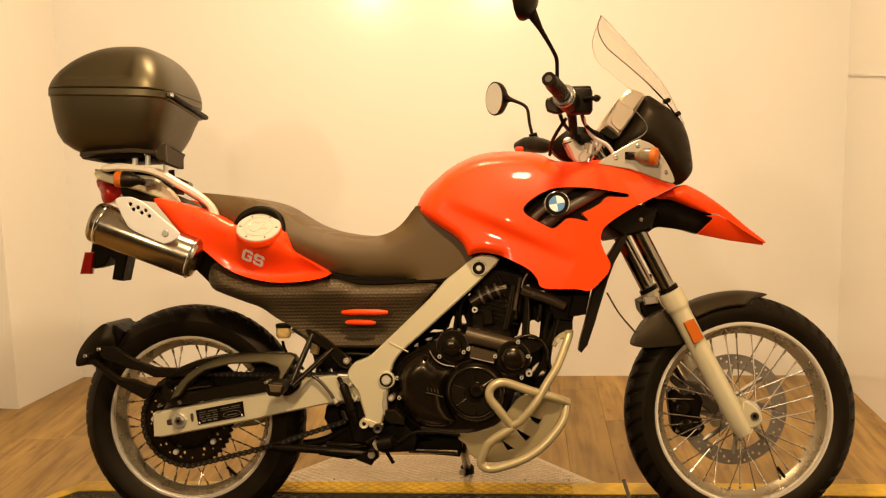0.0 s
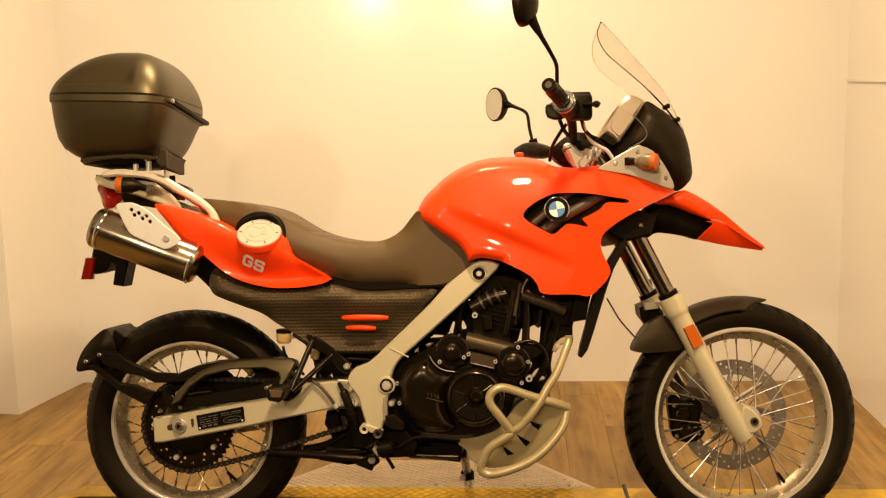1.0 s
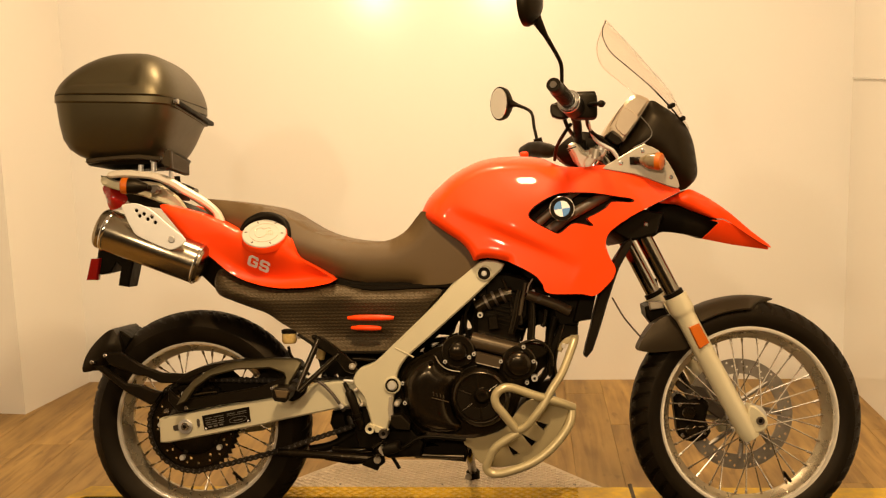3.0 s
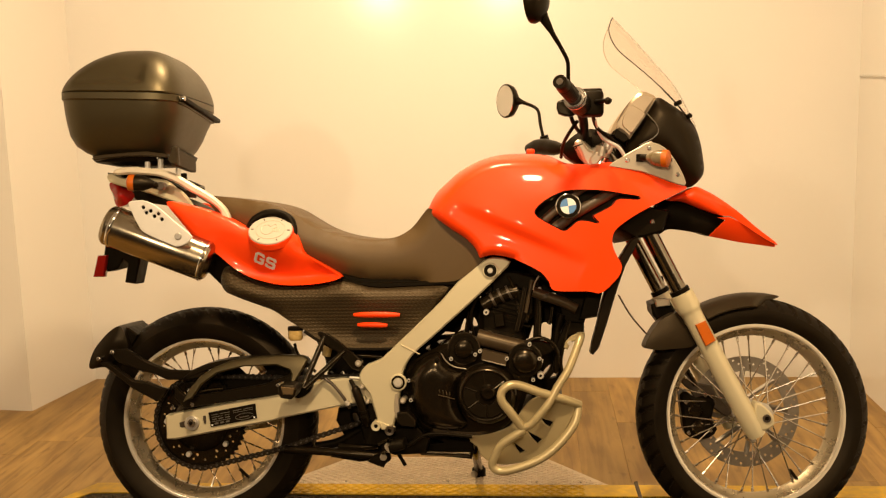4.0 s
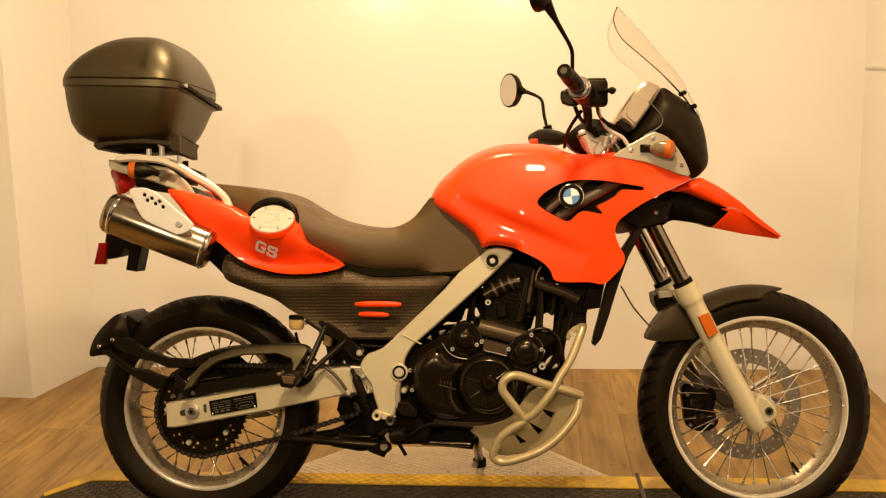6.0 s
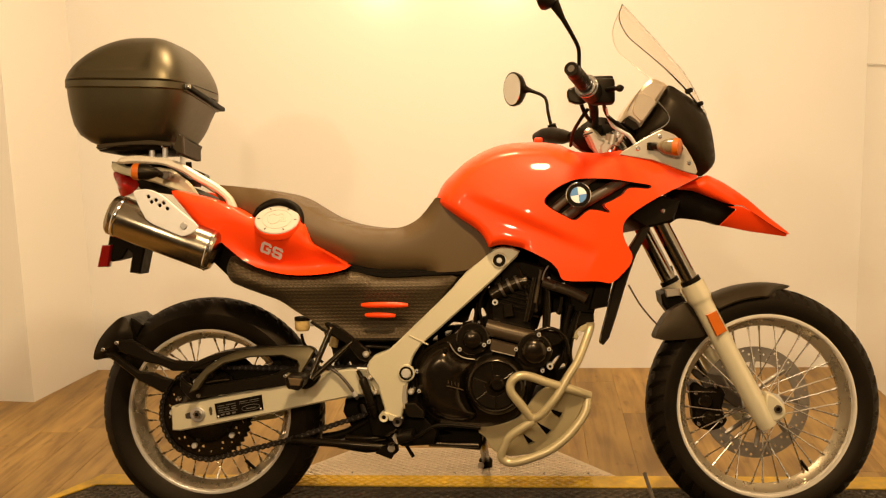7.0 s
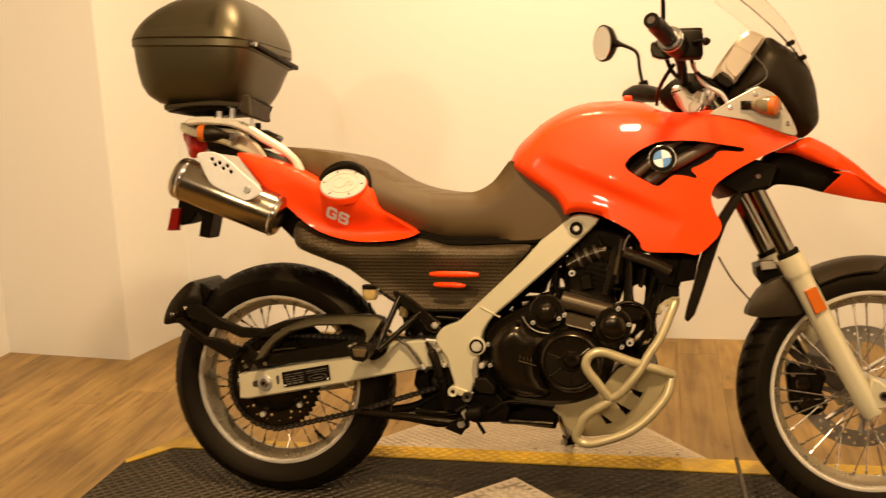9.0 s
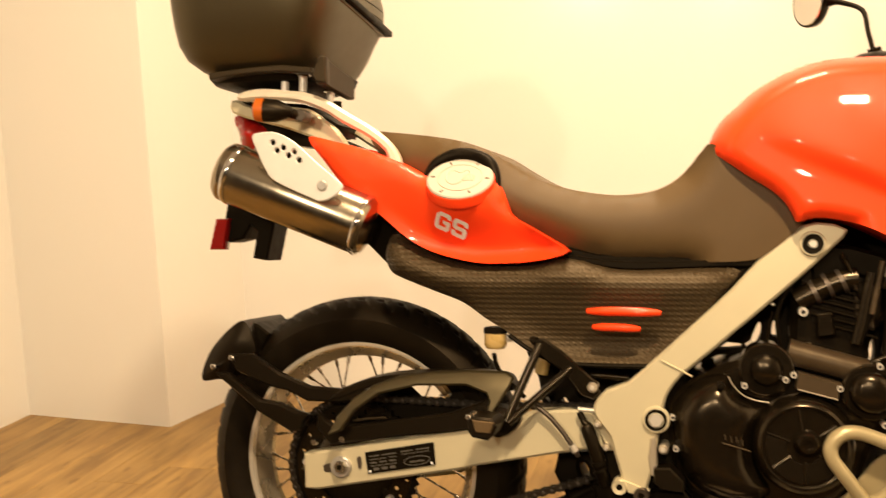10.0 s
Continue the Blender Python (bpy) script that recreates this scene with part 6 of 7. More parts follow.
part("hanger_plate", plate([(-0.395, 0.564), (-0.378, 0.567), (-0.349, 0.548), (-0.32, 0.524), (-0.29, 0.498), (-0.282, 0.477), (-0.294, 0.467), (-0.314, 0.474), (-0.335, 0.501), (-0.352, 0.518), (-0.37, 0.527), (-0.388, 0.542)], -0.145, -0.13, 0.003), ENGINE, hanger)
part("strut", tube([(-0.391, -0.13, 0.56), (-0.445, -0.1, 0.579)], 0.008, 10, 0), BLACK, hanger)
peg = part("footrest", plate([(-0.486, 0.444), (-0.479, 0.448), (-0.446, 0.446), (-0.437, 0.435), (-0.443, 0.419), (-0.452, 0.41), (-0.478, 0.414), (-0.485, 0.424)], -0.24, -0.17, 0.004), BLACK, hanger, "black rubber passenger footrest")
part("end_cap", plate([(-0.477, 0.443), (-0.441, 0.44), (-0.447, 0.422), (-0.472, 0.423)], -0.2425, -0.235, 0.002), SEAT, peg, "lighter grey end face of the footrest")
part("screw", disc((-0.483, 0.447), 0.0045, -0.245, -0.2, 12, 0.001), BRUSHED, peg)
part("knee", swell([(-0.496, 0.445), (-0.458, 0.449), (-0.418, 0.438), (-0.429, 0.411), (-0.459, 0.397), (-0.488, 0.42)], 0.14, 0.165, 0.015, inner=0.1, step=0.012), MATT, hanger)
part("bolt", disc((-0.295, 0.488), 0.0085, -0.152, -0.12, 18), BRACKET, hanger)
part("bolt_core", hexbolt((-0.295, 0.488), 0.0045, -0.1545, -0.14), ZINC, hanger, smooth=False)
fluid = part("fluid_reservoir", turned([(0.017, -0.01), (0.0195, -0.007), (0.0195, 0.012), (0.015, 0.018)], 24), PALE, bike, "small brake fluid reservoir with a black cap")
fluid.matrix_basis = Matrix.Translation((-0.464, -0.12, 0.564)) @ Matrix.Rotation(radians(-90), 4, "X")
part("cap", turned([(0.018, -0.019), (0.0205, -0.017), (0.0205, -0.009)], 24), MATT, fluid)
part("clip", moved(boxed(0.018, 0.03, -0.006, 0.006, -0.004, 0.004, bevel=0.002), Matrix.Identity(4)), ALLOY, fluid)
part("hose", tube([(-0.467, -0.12, 0.537), (-0.459, -0.11, 0.506), (-0.417, -0.1, 0.46)], 0.004, 8), MATT, bike)
shock = part("linkage", plate([(-0.37, 0.353), (-0.283, 0.363), (-0.259, 0.3), (-0.238, 0.262), (-0.241, 0.215), (-0.316, 0.207), (-0.394, 0.22), (-0.394, 0.235), (-0.359, 0.245), (-0.356, 0.279), (-0.377, 0.319)], -0.04, 0.04, 0.006, holes=[[(-0.332, 0.338), (-0.321, 0.337), (-0.313, 0.312), (-0.323, 0.307), (-0.33, 0.323)]]), MATT, bike, "black suspension linkage")
part("master_cylinder", tube([(-0.319, -0.135, 0.445), (-0.31, -0.135, 0.427), (-0.306, -0.135, 0.419), (-0.29, -0.135, 0.375), (-0.283, -0.13, 0.344), (-0.28, -0.12, 0.323)], [0.005, 0.006, 0.0115, 0.0115, 0.0105, 0.009], 14, 3), BLACK, shock, "black rear brake cylinder")
part("cylinder_collar", tube([(-0.32, -0.137, 0.45), (-0.291, -0.137, 0.448)], 0.004, 8, 0), ZINC, shock)
part("cylinder_band", tube([(-0.287, -0.135, 0.364), (-0.286, -0.135, 0.358)], 0.0135, 16, 0), MATT, shock)
part("cylinder_band", tube([(-0.285, -0.135, 0.351), (-0.283, -0.135, 0.347)], 0.013, 16, 0), MATT, shock)
part("cylinder_plate", plate([(-0.301, 0.441), (-0.28, 0.438), (-0.263, 0.406), (-0.257, 0.382), (-0.271, 0.381), (-0.292, 0.423)], -0.13, -0.12, 0.002), SILVER, shock)
part("dark_block", plate([(-0.278, 0.378), (-0.26, 0.379), (-0.249, 0.321), (-0.261, 0.317), (-0.274, 0.344)], -0.118, -0.09, 0.002), MATT, shock)
part("brake_hose", tube([(-0.388, -0.14, 0.451), (-0.367, -0.14, 0.435), (-0.345, -0.14, 0.41), (-0.33, -0.138, 0.387), (-0.322, -0.13, 0.37)], 0.0042, 10), DARK_METAL, shock, "braided brake hose")
part("hose_end", tube([(-0.331, -0.14, 0.39), (-0.325, -0.138, 0.379)], 0.0065, 10, 0), ZINC, shock)
for p, r in (((-0.287, 0.427), 0.006), ((-0.273, 0.389), 0.0055), ((-0.181, 0.391), 0.008)):
    part("bolt", disc(p, r, -0.15, -0.1, 16), BRACKET, shock)
    part("bolt_core", hexbolt(p, r * 0.55, -0.153, -0.14), ZINC, shock, smooth=False)
for p, metal in (((-0.251, 0.327), SILVER), ((-0.216, 0.315), DARK_METAL)):
    part("pivot_ring", turned([(0.0055, -0.156), (0.0115, -0.157), (0.0128, -0.154), (0.0128, -0.12), (0.0055, -0.12)], 24, at=(p[0], 0, p[1]), closed=True), metal, shock)
    part("pivot_core", disc(p, 0.0056, -0.153, -0.12, 16, 0.0005), MATT, shock)
part("pivot_plate", plate([(-0.244, 0.338), (-0.203, 0.323), (-0.212, 0.314), (-0.238, 0.317)], -0.15, -0.13, 0.002), SILVER, shock)
part("frame_bracket", plate([(-0.201, 0.408), (-0.193, 0.411), (-0.191, 0.379), (-0.19, 0.347), (-0.201, 0.347), (-0.205, 0.376)], -0.148, -0.13, 0.002), BRACKET, shock)
part("rest_block", plate([(-0.195, 0.363), (-0.169, 0.365), (-0.147, 0.343), (-0.148, 0.326), (-0.184, 0.328), (-0.196, 0.34)], -0.165, -0.12, 0.003), BLACK, shock)
part("engine_mount", plate([(-0.223, 0.315), (-0.149, 0.319), (-0.117, 0.283), (-0.126, 0.248), (-0.209, 0.244), (-0.245, 0.26)], -0.12, -0.06, 0.004), MATT, shock)
for pts, r, metal in (([(-0.226, -0.15, 0.266), (-0.196, -0.15, 0.286)], 0.0055, BRACKET), ([(-0.248, -0.14, 0.276), (-0.218, -0.14, 0.294)], 0.004, ENGINE), ([(-0.241, -0.13, 0.252), (-0.193, -0.13, 0.271)], 0.005, ENGINE), ([(-0.368, -0.05, 0.252), (-0.306, -0.06, 0.252), (-0.26, -0.06, 0.256)], 0.009, ENGINE), ([(-0.434, -0.03, 0.247), (-0.372, -0.03, 0.26), (-0.31, -0.03, 0.295)], 0.012, MATT), ([(-0.293, -0.125, 0.427), (-0.271, -0.125, 0.417), (-0.261, -0.125, 0.391)], 0.004, ENGINE)):
    part("rod", tube(pts, r, 10), metal, shock)
for p in ((-0.225, 0.276), (-0.184, 0.283), (-0.217, 0.264)):
    part("bolt", hexbolt(p, 0.005, -0.16, -0.12), BRACKET, shock, smooth=False)
# A dark backing is added where the wall would show between the struts.
part("hanger_backing", plate([(-0.428, 0.531), (-0.375, 0.531), (-0.313, 0.52), (-0.204, 0.52), (-0.236, 0.484), (-0.282, 0.462), (-0.283, 0.422), (-0.376, 0.418), (-0.399, 0.446), (-0.406, 0.485)], -0.03, 0.03, 0.004, holes=[[(-0.369, 0.446), (-0.357, 0.452), (-0.351, 0.44), (-0.366, 0.434)], [(-0.397, 0.446), (-0.391, 0.458), (-0.385, 0.446), (-0.391, 0.437)]]), MATT, bike, "black plate added to fill the gaps behind the footrest hanger")
part("frame_tube", tube([(-0.308, -0.1, 0.502), (-0.281, -0.1, 0.502), (-0.239, -0.1, 0.499)], 0.006, 10), ENGINE, bike)
part("shock_body", tube([(-0.389, -0.06, 0.527), (-0.396, -0.06, 0.497)], 0.012, 14, 0), PALE, bike, "pale shock absorber reservoir")
pedal = part("brake_pedal", tube([(-0.218, -0.14, 0.291), (-0.173, -0.15, 0.276), (-0.114, -0.15, 0.306), (-0.004, -0.15, 0.299)], 0.0048, 10), MATT, bike, "black brake pedal")
part("footrest", moved(boxed(-0.02, 0.02, -0.035, 0.035, -0.01, 0.01, bevel=0.004), Matrix.Translation((-0.19, -0.19, 0.287)) @ Matrix.Rotation(radians(-15), 4, "Y")), MATT, bike, "black serrated rider footrest")
part("stand_bar", tube([(-0.508, -0.08, 0.25), (-0.422, -0.09, 0.248), (-0.329, -0.1, 0.244), (-0.251, -0.1, 0.237)], 0.0105, 14), ENGINE, bike, "black stand leg")
part("sump", plate([(-0.214, 0.321), (-0.147, 0.311), (-0.065, 0.297), (-0.011, 0.293), (-0.003, 0.248), (-0.01, 0.225), (-0.066, 0.23), (-0.148, 0.238), (-0.216, 0.238)], -0.08, 0.1, 0.004, holes=[[(-0.114, 0.277), (-0.098, 0.274), (-0.083, 0.269), (-0.115, 0.268)], [(-0.063, 0.29), (-0.048, 0.291), (-0.032, 0.29), (-0.032, 0.284), (-0.049, 0.284), (-0.062, 0.283)]]), MATT, bike, "black sump and frame rail")
part("stand_bar", tube([(-0.143, -0.09, 0.245), (-0.076, -0.09, 0.243), (-0.014, -0.09, 0.241)], 0.0075, 12), ENGINE, bike)
part("stand_tip", plate([(-0.281, 0.225), (-0.263, 0.243), (-0.224, 0.25), (-0.221, 0.229), (-0.233, 0.22), (-0.239, 0.209)], -0.115, -0.085, 0.003), MATT, bike)
part("stand_pivot", disc((-0.238, 0.239), 0.0095, -0.124, -0.1, 18), BRACKET, bike)
part("lever_rod", tube([(-0.202, -0.1, 0.245), (-0.183, -0.1, 0.213)], 0.005, 8, 0), MATT, bike)

# side stand, swung out to the far side, its foot on the ramp
FOOT = Vector((-0.018, 0.409, 0.057))
stand = part("side_stand", tube([(-0.02, 0.09, 0.27), (-0.012, 0.13, 0.2), FOOT + Vector((0, -0.012, 0.03))], [0.013, 0.0125, 0.0125], 14, 4), ENGINE, bike, "black steel side stand")
part("stand_foot", moved(turned([(0.016, -0.006), (0.021, -0.002), (0.021, 0.028), (0.014, 0.036)], 20), Matrix.Translation(FOOT) @ Matrix.Rotation(radians(90), 4, "X")), MATT, stand, "black rubber stand foot")
part("foot_cap", moved(turned([(0.004, -0.003), (0.0105, -0.002), (0.0105, 0.006)], 18), Matrix.Translation(FOOT + Vector((-0.014, -0.02, 0.014))) ), ALLOY, stand, "bright steel stop button")

part("inner_tail", plate([(-0.734, 0.827), (-0.658, 0.774), (-0.583, 0.701), (-0.613, 0.68), (-0.665, 0.69), (-0.702, 0.726), (-0.716, 0.774)], -0.1, 0.09, 0.003), MATT, bike, "black inner tail")

# blocky lettering on the tail panel, laid on its surface
def surface_fit(ob, x, z, reach):
    """The plane y = a + b * x + c * z that lies on the outer side of a panel round x, z."""
    co = np.array([v.co[:] for v in ob.data.vertices])
    near = co[(np.hypot(co[:, 0] - x, co[:, 2] - z) < reach) & (co[:, 1] < -0.12)]
    return np.linalg.lstsq(np.c_[np.ones(len(near)), near[:, 0] - x, near[:, 2] - z], near[:, 1], rcond=None)[0]


GLYPH_G = [(0.24, 1), (0.86, 1), (1, 0.86), (1, 0.7), (0.74, 0.7), (0.74, 0.78), (0.3, 0.78), (0.26, 0.74), (0.26, 0.26), (0.3, 0.22), (0.74, 0.22), (0.74, 0.38), (0.52, 0.38), (0.52, 0.58), (1, 0.58), (1, 0.14), (0.86, 0), (0.14, 0), (0, 0.14), (0, 0.8)]
GLYPH_S = [(0.16, 1), (0.86, 1), (1, 0.86), (1, 0.7), (0.74, 0.7), (0.74, 0.79), (0.28, 0.79), (0.28, 0.61), (0.86, 0.61), (1, 0.47), (1, 0.14), (0.86, 0), (0.14, 0), (0, 0.14), (0, 0.32), (0.26, 0.32), (0.26, 0.21), (0.73, 0.21), (0.73, 0.4), (0.14, 0.4), (0, 0.54), (0, 0.84)]
fx, fz = (-0.527, 0.757)
f0, fdx, fdz = surface_fit(tail, fx, fz, 0.03)
write_m = Matrix.Translation((fx, f0, fz)) @ Matrix(((1, 0, 0, 0), (fdx, 1, fdz, 0), (0, 0, 1, 0), (0, 0, 0, 1))) @ Matrix.Rotation(radians(25), 4, "Y")
for glyph, u in ((GLYPH_G, -0.0285), (GLYPH_S, 0.002)):
    part("letter", moved(plate([(u + 0.0265 * p, 0.0305 * q - 0.015) for p, q in glyph], -0.0022, 0.001, 0.0003), write_m), WHITE, tail, "white block letter", smooth=False)

# ---- top case on the carrier ----
case = tagged(new("top_case"), "black plastic motorcycle top case, closed", "top case")
case.matrix_world = pose(0, 0, 0, -LEAN)


def superbox(rows, n=64, power=4.0):
    """A rounded box lofted through rows of (z, x back, x front, half width, power)."""
    bm = bmesh.new()
    rings = []
    for z, x0, x1, half, p, tilt in rows:
        ring = []
        for i in range(n):
            a = 2 * math.pi * i / n
            c, s = math.cos(a), math.sin(a)
            ux, uy = math.copysign(abs(c) ** (2 / p), c), math.copysign(abs(s) ** (2 / p), s)
            x = (x0 + x1) / 2 + ux * (x1 - x0) / 2
            ring.append(bm.verts.new((x, uy * half, z + tilt * ux)))
        rings.append(ring)
    for a, b in zip(rings, rings[1:]):
        for i in range(n):
            bm.faces.new((a[i], a[(i + 1) % n], b[(i + 1) % n], b[i]))
    bm.faces.new(rings[0][::-1])
    bm.faces.new(rings[-1])
    return bm


CX0, CZS = (-1.073, 1.197)
CX1 = -0.752
CZT = 1.325
CZB = 1.035
shell_rows = [(CZB, CX0 + 0.07, CX1 - 0.055, 0.12, 5, 0.0), (CZB + 0.012, CX0 + 0.045, CX1 - 0.045, 0.142, 5, 0.0), (CZB + 0.03, CX0 + 0.022, CX1 - 0.034, 0.16, 5, 0.0), (CZB + 0.055, CX0 + 0.0105, CX1 - 0.022, 0.176, 5, 0.0), (CZB + 0.085, CX0 + 0.006, CX1 - 0.012, 0.188, 5, -0.002), (CZS - 0.05, CX0 + 0.003, CX1, 0.195, 5, -0.004), (CZS - 0.022, CX0 + 0.001, CX1 + 0.003, 0.2, 5, -0.006), (CZS - 0.018, CX0 - 0.002, CX1 + 0.007, 0.205, 5, -0.006), (CZS - 0.002, CX0 - 0.002, CX1 + 0.007, 0.205, 5, -0.006)]
part("shell", superbox(shell_rows, 128), CASE, case, "black textured lower shell")
lid_rows = [(CZS, CX0 - 0.002, CX1 + 0.007, 0.205, 5, -0.006)]
for k in range(1, 31):
    t = k / 30
    a = t * math.pi / 2
    back, ahead = math.cos(a) ** 1.3, math.cos(a) ** 0.66
    mid = (CX0 + CX1) / 2 + 0.012
    half = 0.203 * math.cos(a) ** 0.7 + 0.005 - 0.003 * t
    lid_rows.append((CZS + (CZT - CZS) * math.sin(a) ** 1.25, mid + (CX0 - mid) * back, mid + (CX1 + 0.007 - mid) * ahead, half, 5 - 1.4 * t, -0.006 * (1 - t)))
lid = part("lid", superbox(lid_rows, 128), CASE, case, "black domed lid")
# a scooped facet on the lid's side, deepest along its lower edge
for v in lid.data.vertices:
    if v.co.y < 0:
        low, back, front = CZS + 0.028, -1.02, -0.83
        s = (v.co.x - back) / (front - back)
        if 0 < s < 1 and v.co.z > low - 0.004:
            top = low + 0.062 * math.sin(min(s * 1.25, 1) * math.pi / 2) ** 0.8
            u = (v.co.z - low) / max(top - low, 0.004)
            v.co.y += 0.009 * min(max((v.co.z - low + 0.004) / 0.005, 0), 1) * max(1 - u, 0) * min(s / 0.1, (1 - s) / 0.06, 1)
part("seam", superbox([(CZS - 0.003, CX0 + 0.002, CX1 + 0.004, 0.2, 5, -0.006), (CZS + 0.003, CX0 + 0.002, CX1 + 0.004, 0.2, 5, -0.006)]), MATT, case)
latch_pose = along((CX1 + 0.002, -0.15, CZS - 0.016), (CX1 + 0.002, 0.165, CZS - 0.046))
latch = part("latch", moved(boxed(-0.006, 0.012, 0, 0.316, -0.006, 0.006, bevel=0.003), latch_pose), MATT, case, "black latch bar")
part("latch_flap", moved(boxed(-0.01, 0.003, 0.004, 0.29, -0.013, -0.006, bevel=0.003), latch_pose), CASE, latch)
part("latch_key", moved(boxed(0.0, 0.014, -0.006, 0.008, -0.006, 0.006, bevel=0.003), latch_pose), CHROME, latch)
part("mount_plate", superbox([(CZB - 0.02, CX0 + 0.1, CX1 - 0.075, 0.1, 3, 0.0), (CZB - 0.012, CX0 + 0.06, CX1 - 0.05, 0.125, 4, 0.0), (CZB - 0.001, CX0 + 0.05, CX1 - 0.05, 0.13, 4, 0.0)]), MATT, case, "black mounting plate")
part("plate_lip", plate([(-0.989, 1.037), (-0.959, 1.04), (-0.898, 1.044), (-0.846, 1.046), (-0.79, 1.039), (-0.787, 1.029), (-0.846, 1.034), (-0.899, 1.034), (-0.952, 1.03), (-0.987, 1.025)], -0.15, -0.12, 0.002), GUARD, case, "grey plastic plate edge")
hook = part("mount_hook", plate([(-0.784, 1.023), (-0.774, 1.049), (-0.767, 1.058), (-0.758, 1.055), (-0.756, 1.008), (-0.774, 1.012)], -0.16, -0.14, 0.003), GUARD, case, "dark grey folded locking bracket")
bm = bmesh.new()
near_far = [bm.verts.new(p) for p in [(-0.761, -0.155, 1.055), (-0.75, -0.03, 1.031), (-0.75, -0.03, 0.994), (-0.761, -0.155, 1.007)]]
behind = [bm.verts.new(v.co + Vector((-0.016, 0.0, 0.0))) for v in near_far]
bm.faces.new(near_far)
bm.faces.new(behind[::-1])
for k in range(4):
    bm.faces.new((near_far[k], near_far[(k + 1) % 4], behind[(k + 1) % 4], behind[k]))
bmesh.ops.bevel(bm, geom=list(bm.edges), offset=0.002, segments=1, affect="EDGES")
part("bracket_front", bm, GUARD, hook)
part("hook_block", plate([(-0.789, 1.053), (-0.764, 1.037), (-0.771, 1.022), (-0.79, 1.028)], -0.03, 0.03, 0.003), MATT, hook)

# ---- the lift deck: black tread plate with a yellow edge and a steel ramp ----
DECK_BACK, STRIP = 0.302, 0.087
plan = [(-1.187, DECK_BACK), (1.43, DECK_BACK + 0.006), (1.43, -1.6), (-1.279, -1.6), (-1.279, 0.125)]
deck = tagged(part("lift_platform", prism(bmesh.new(), plan, FLOOR, DECK), RUBBER_DECK, smooth=False), "black tread plate platform with a yellow edge", "platform")


def tread_plate_bars(name, spots, z_of, material, parent, label):
    """Raised lozenges of a tread plate, joined: (x, y, turn) each."""
    verts, faces = [], []
    for x, y, a in spots:
        c, s = math.cos(a), math.sin(a)
        z = z_of(x, y)
        first = len(verts)
        for u, v, h in ((-0.0128, 0, 0), (0, -0.0045, 0), (0.0128, 0, 0), (0, 0.0045, 0), (-0.007, 0, 0.0034), (0.007, 0, 0.0034)):
            px, py = x + u * c - v * s, y + u * s + v * c
            verts.append((px, py, z_of(px, py) + h))
        faces += [(first, first + 1, first + 4), (first + 1, first + 5, first + 4), (first + 1, first + 2, first + 5), (first + 2, first + 3, first + 5), (first + 3, first + 4, first + 5), (first + 3, first, first + 4)]
    me = bpy.data.meshes.new(name)
    me.from_pydata(verts, [], faces)
    me.materials.append(material)
    ob = new(name, me)
    ob.parent = parent
    return tagged(ob, label, kind="stuff")


def spots_in(x0, x1, y0, y1, ok, pitch=0.0165, rows=0.0165):
    out = []
    for i in range(int((x1 - x0) / pitch) + 1):
        for j in range(int((y1 - y0) / rows) + 1):
            x, y = x0 + i * pitch, y0 + j * rows
            if ok(x, y):
                out.append((x, y, 0.6 if (i + j) % 2 else -0.6))
    return out


def on_deck(x, y):
    return x > -1.265 and y < DECK_BACK - STRIP - 0.004 and (x + 1.279) * 0.177 - (y - 0.125) * 0.092 > 0.009


tread_plate_bars("tread_pattern", spots_in(-1.262, 1.42, -1.575, 0.28, on_deck), lambda x, y: DECK, LOZENGE, deck, "raised black tread lozenges")
strip = part("yellow_edge", prism(bmesh.new(), [(-1.187, DECK_BACK), (1.43, DECK_BACK + 0.006), (1.43, DECK_BACK - STRIP + 0.006), (-1.116, DECK_BACK - STRIP + 0.012), (-1.175, DECK_BACK - STRIP + 0.01), (-1.268, 0.105), (-1.279, 0.125)], DECK - 0.002, DECK + 0.003), YELLOW, deck, "yellow painted safety edge", smooth=False)
tread_plate_bars("tread_pattern", spots_in(-0.75, 0.3, DECK_BACK - STRIP + 0.012, DECK_BACK - 0.008, lambda x, y: True), lambda x, y: DECK + 0.003, YELLOW, strip, "raised yellow tread lozenges")
# steel ramp down to the floor behind
RAMP = [(-0.62, DECK_BACK + 0.001), (0.375, DECK_BACK + 0.003), (0.185, 0.67), (-0.46, 0.67)]


def ramp_z(x, y):
    return DECK + 0.002 + (FLOOR + 0.006 - DECK) * min(max((y - DECK_BACK) / 0.36, 0), 1)


bm = bmesh.new()
top = [bm.verts.new((x, y, ramp_z(x, y))) for x, y in RAMP]
low = [bm.verts.new((x, y, ramp_z(x, y) - 0.005)) for x, y in RAMP]
bm.faces.new(top)
bm.faces.new(low[::-1])
for i in range(4):
    bm.faces.new((top[i], top[(i + 1) % 4], low[(i + 1) % 4], low[i]))
ramp = tagged(part("ramp_plate", bm, STEEL_PLATE, smooth=False), "bare steel tread plate ramp behind the platform", "ramp")


def on_ramp(x, y):
    t = (y - DECK_BACK) / 0.36
    return -0.605 + 0.16 * t < x < 0.355 - 0.185 * t and y < 0.655


tread_plate_bars("tread_pattern", spots_in(-0.79, 0.36, DECK_BACK + 0.012, 0.68, on_ramp), ramp_z, STEEL_PLATE, ramp, "raised steel tread lozenges")
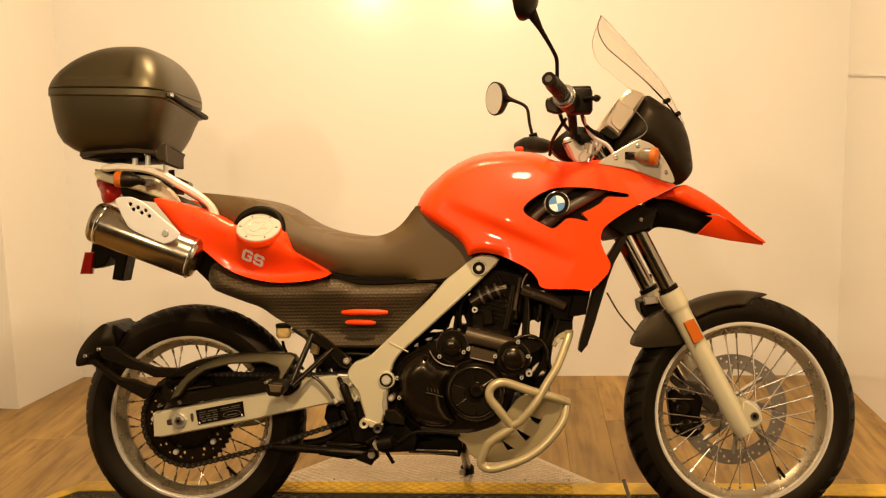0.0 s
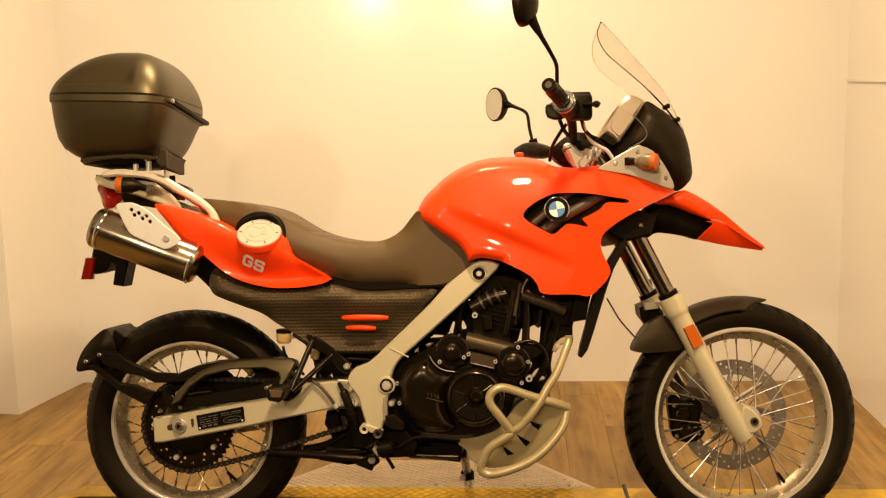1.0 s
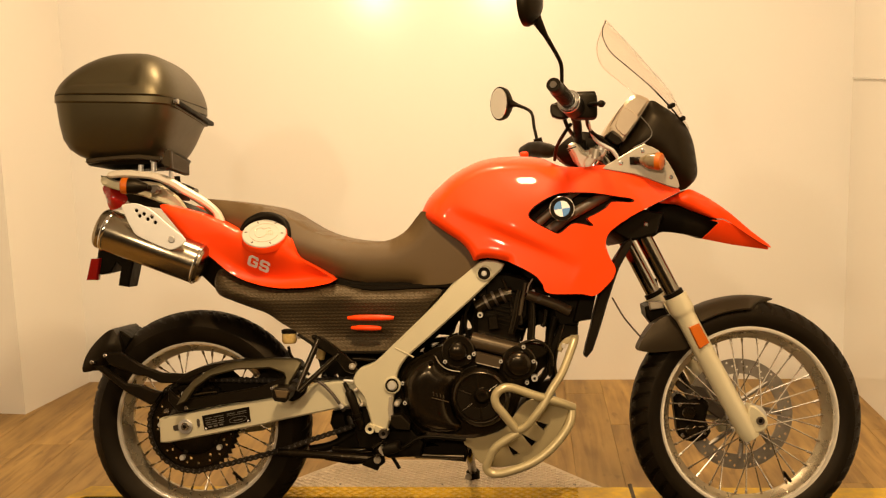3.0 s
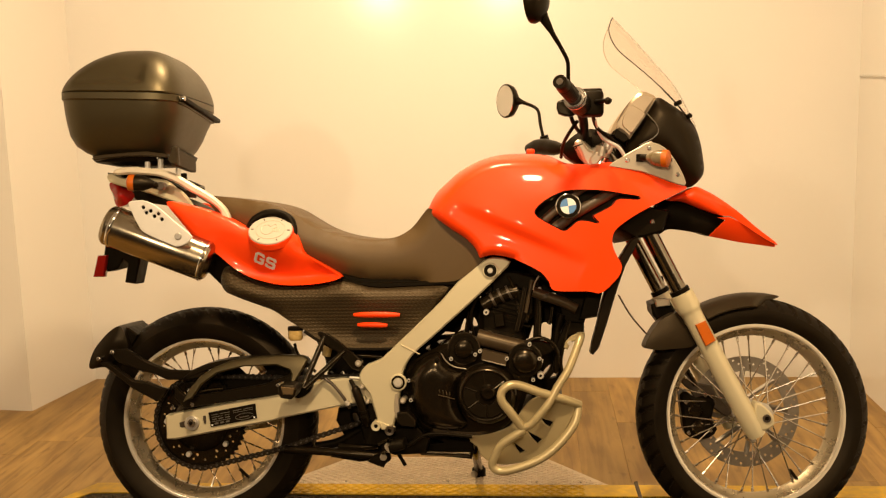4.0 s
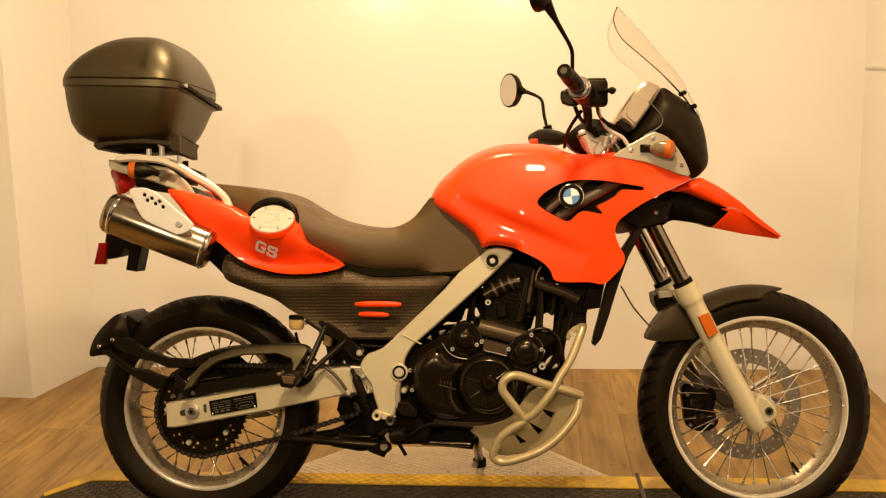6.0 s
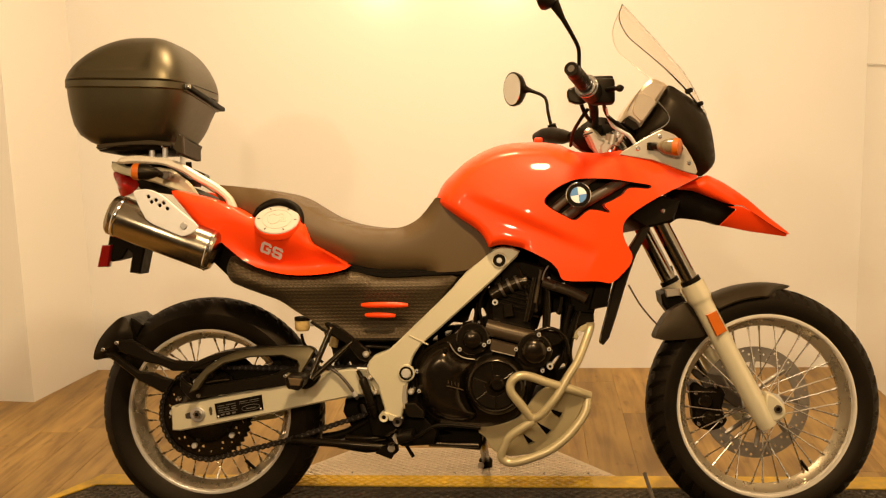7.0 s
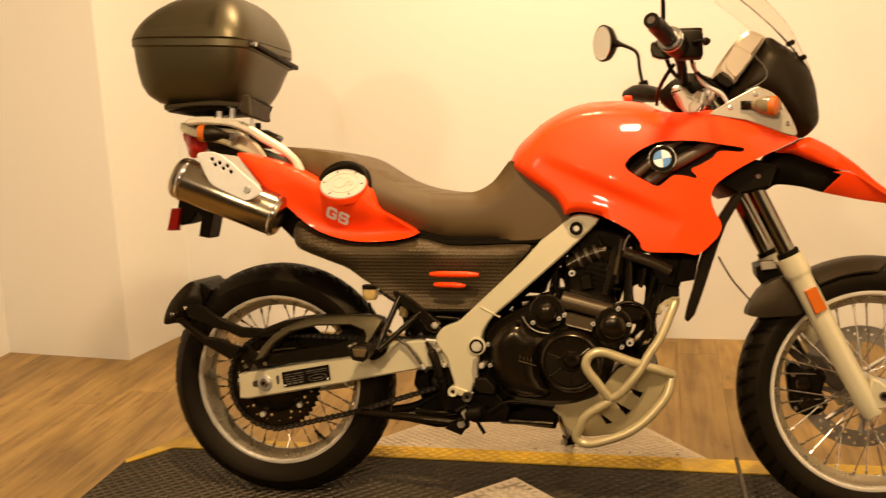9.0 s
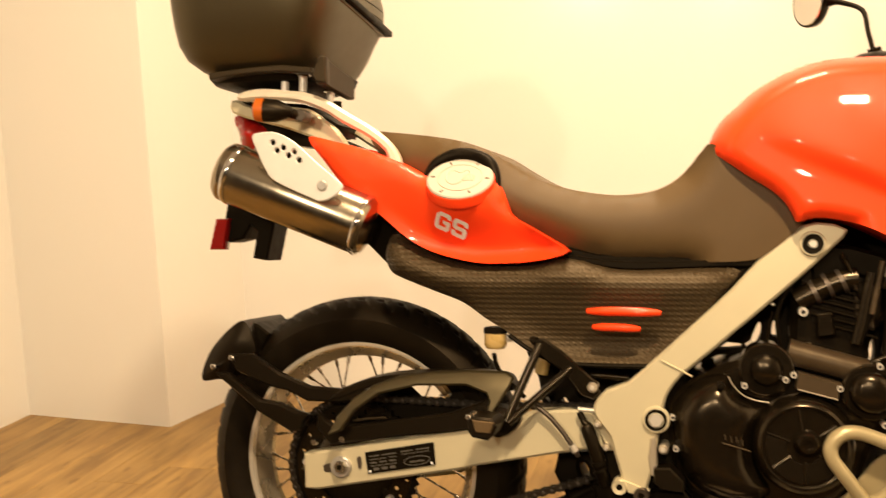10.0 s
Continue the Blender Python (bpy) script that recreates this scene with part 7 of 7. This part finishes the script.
for x, y in ((-0.42, 0.335), (-0.11, 0.335), (0.16, 0.335), (0.29, 0.335)):
    part("bolt", turned([(0.005, 0.0), (0.0065, 0.0012), (0.0065, 0.004)], 10), DARK_METAL, ramp).matrix_basis = Matrix.Translation((x, y, ramp_z(x, y) + 0.002)) @ Matrix.Rotation(radians(-90), 4, "X")
# bright square plate let into the deck
ins = part("steel_insert", prism(bmesh.new(), [(-0.137, 0.125), (0.06, -0.071), (-0.137, -0.268), (-0.334, -0.071)], DECK - 0.001, DECK + 0.005), STEEL_PLATE, deck, "bare steel tread plate square", smooth=False)
tread_plate_bars("tread_pattern", spots_in(-0.325, 0.05, -0.26, 0.12, lambda x, y: abs(x + 0.137) + abs(y + 0.071) < 0.18), lambda x, y: DECK + 0.005, STEEL_PLATE, ins, "raised steel tread lozenges")
# a loose rod of the wheel clamp beside the front tyre
rod = tagged(part("clamp_lever", tube([(0.455, -0.2, DECK + 0.004), (0.448, 0.0, DECK + 0.045), (0.436, 0.135, DECK + 0.074), (0.4355, 0.142, DECK + 0.076)], [0.0055, 0.0055, 0.0055, 0.0065], 10, 0), DARK_METAL), "thin dark steel lever by the front tyre", "lever")


# ---- the floor: oak laminate planks, laid along the room ----
floor = tagged(part("floor", boxed(-2.7, 1.7, FRONT - 0.15, BACK + 0.15, FLOOR - 0.06, FLOOR - 0.004), JOINT, smooth=False), "brown oak laminate plank floor", "floor", kind="structure")
PLANK_L, PLANK_W = 1.2, 0.15


def plank_mesh(length):
    bm = boxed(-length / 2, length / 2, -PLANK_W / 2 + 0.0003, PLANK_W / 2 - 0.0003, -0.006, 0, bevel=0)
    bmesh.ops.bevel(bm, geom=[e for e in bm.edges if all(v.co.z > -0.001 for v in e.verts)], offset=0.0006, segments=1, affect="EDGES")
    me = bpy.data.meshes.new("plank")
    bm.to_mesh(me)
    bm.free()
    me.materials.append(OAK)
    return me


whole_plank = plank_mesh(PLANK_L - 0.0006)
rng = random.Random(4)
turn = Matrix.Rotation(radians(90), 4, "Z")
for j in range(28):
    x = -2.62 + j * PLANK_W
    y = FRONT - 0.1 - rng.random() * PLANK_L
    while y < BACK + 0.1:
        a, b = max(y, FRONT - 0.1), min(y + PLANK_L, BACK + 0.1)
        if b - a > 0.02:
            ob = new("plank", whole_plank if b - a > PLANK_L - 0.001 else plank_mesh(b - a - 0.0006))
            ob.parent = floor
            ob.matrix_basis = Matrix.Translation((x, (a + b) / 2, FLOOR)) @ turn
        y += PLANK_L
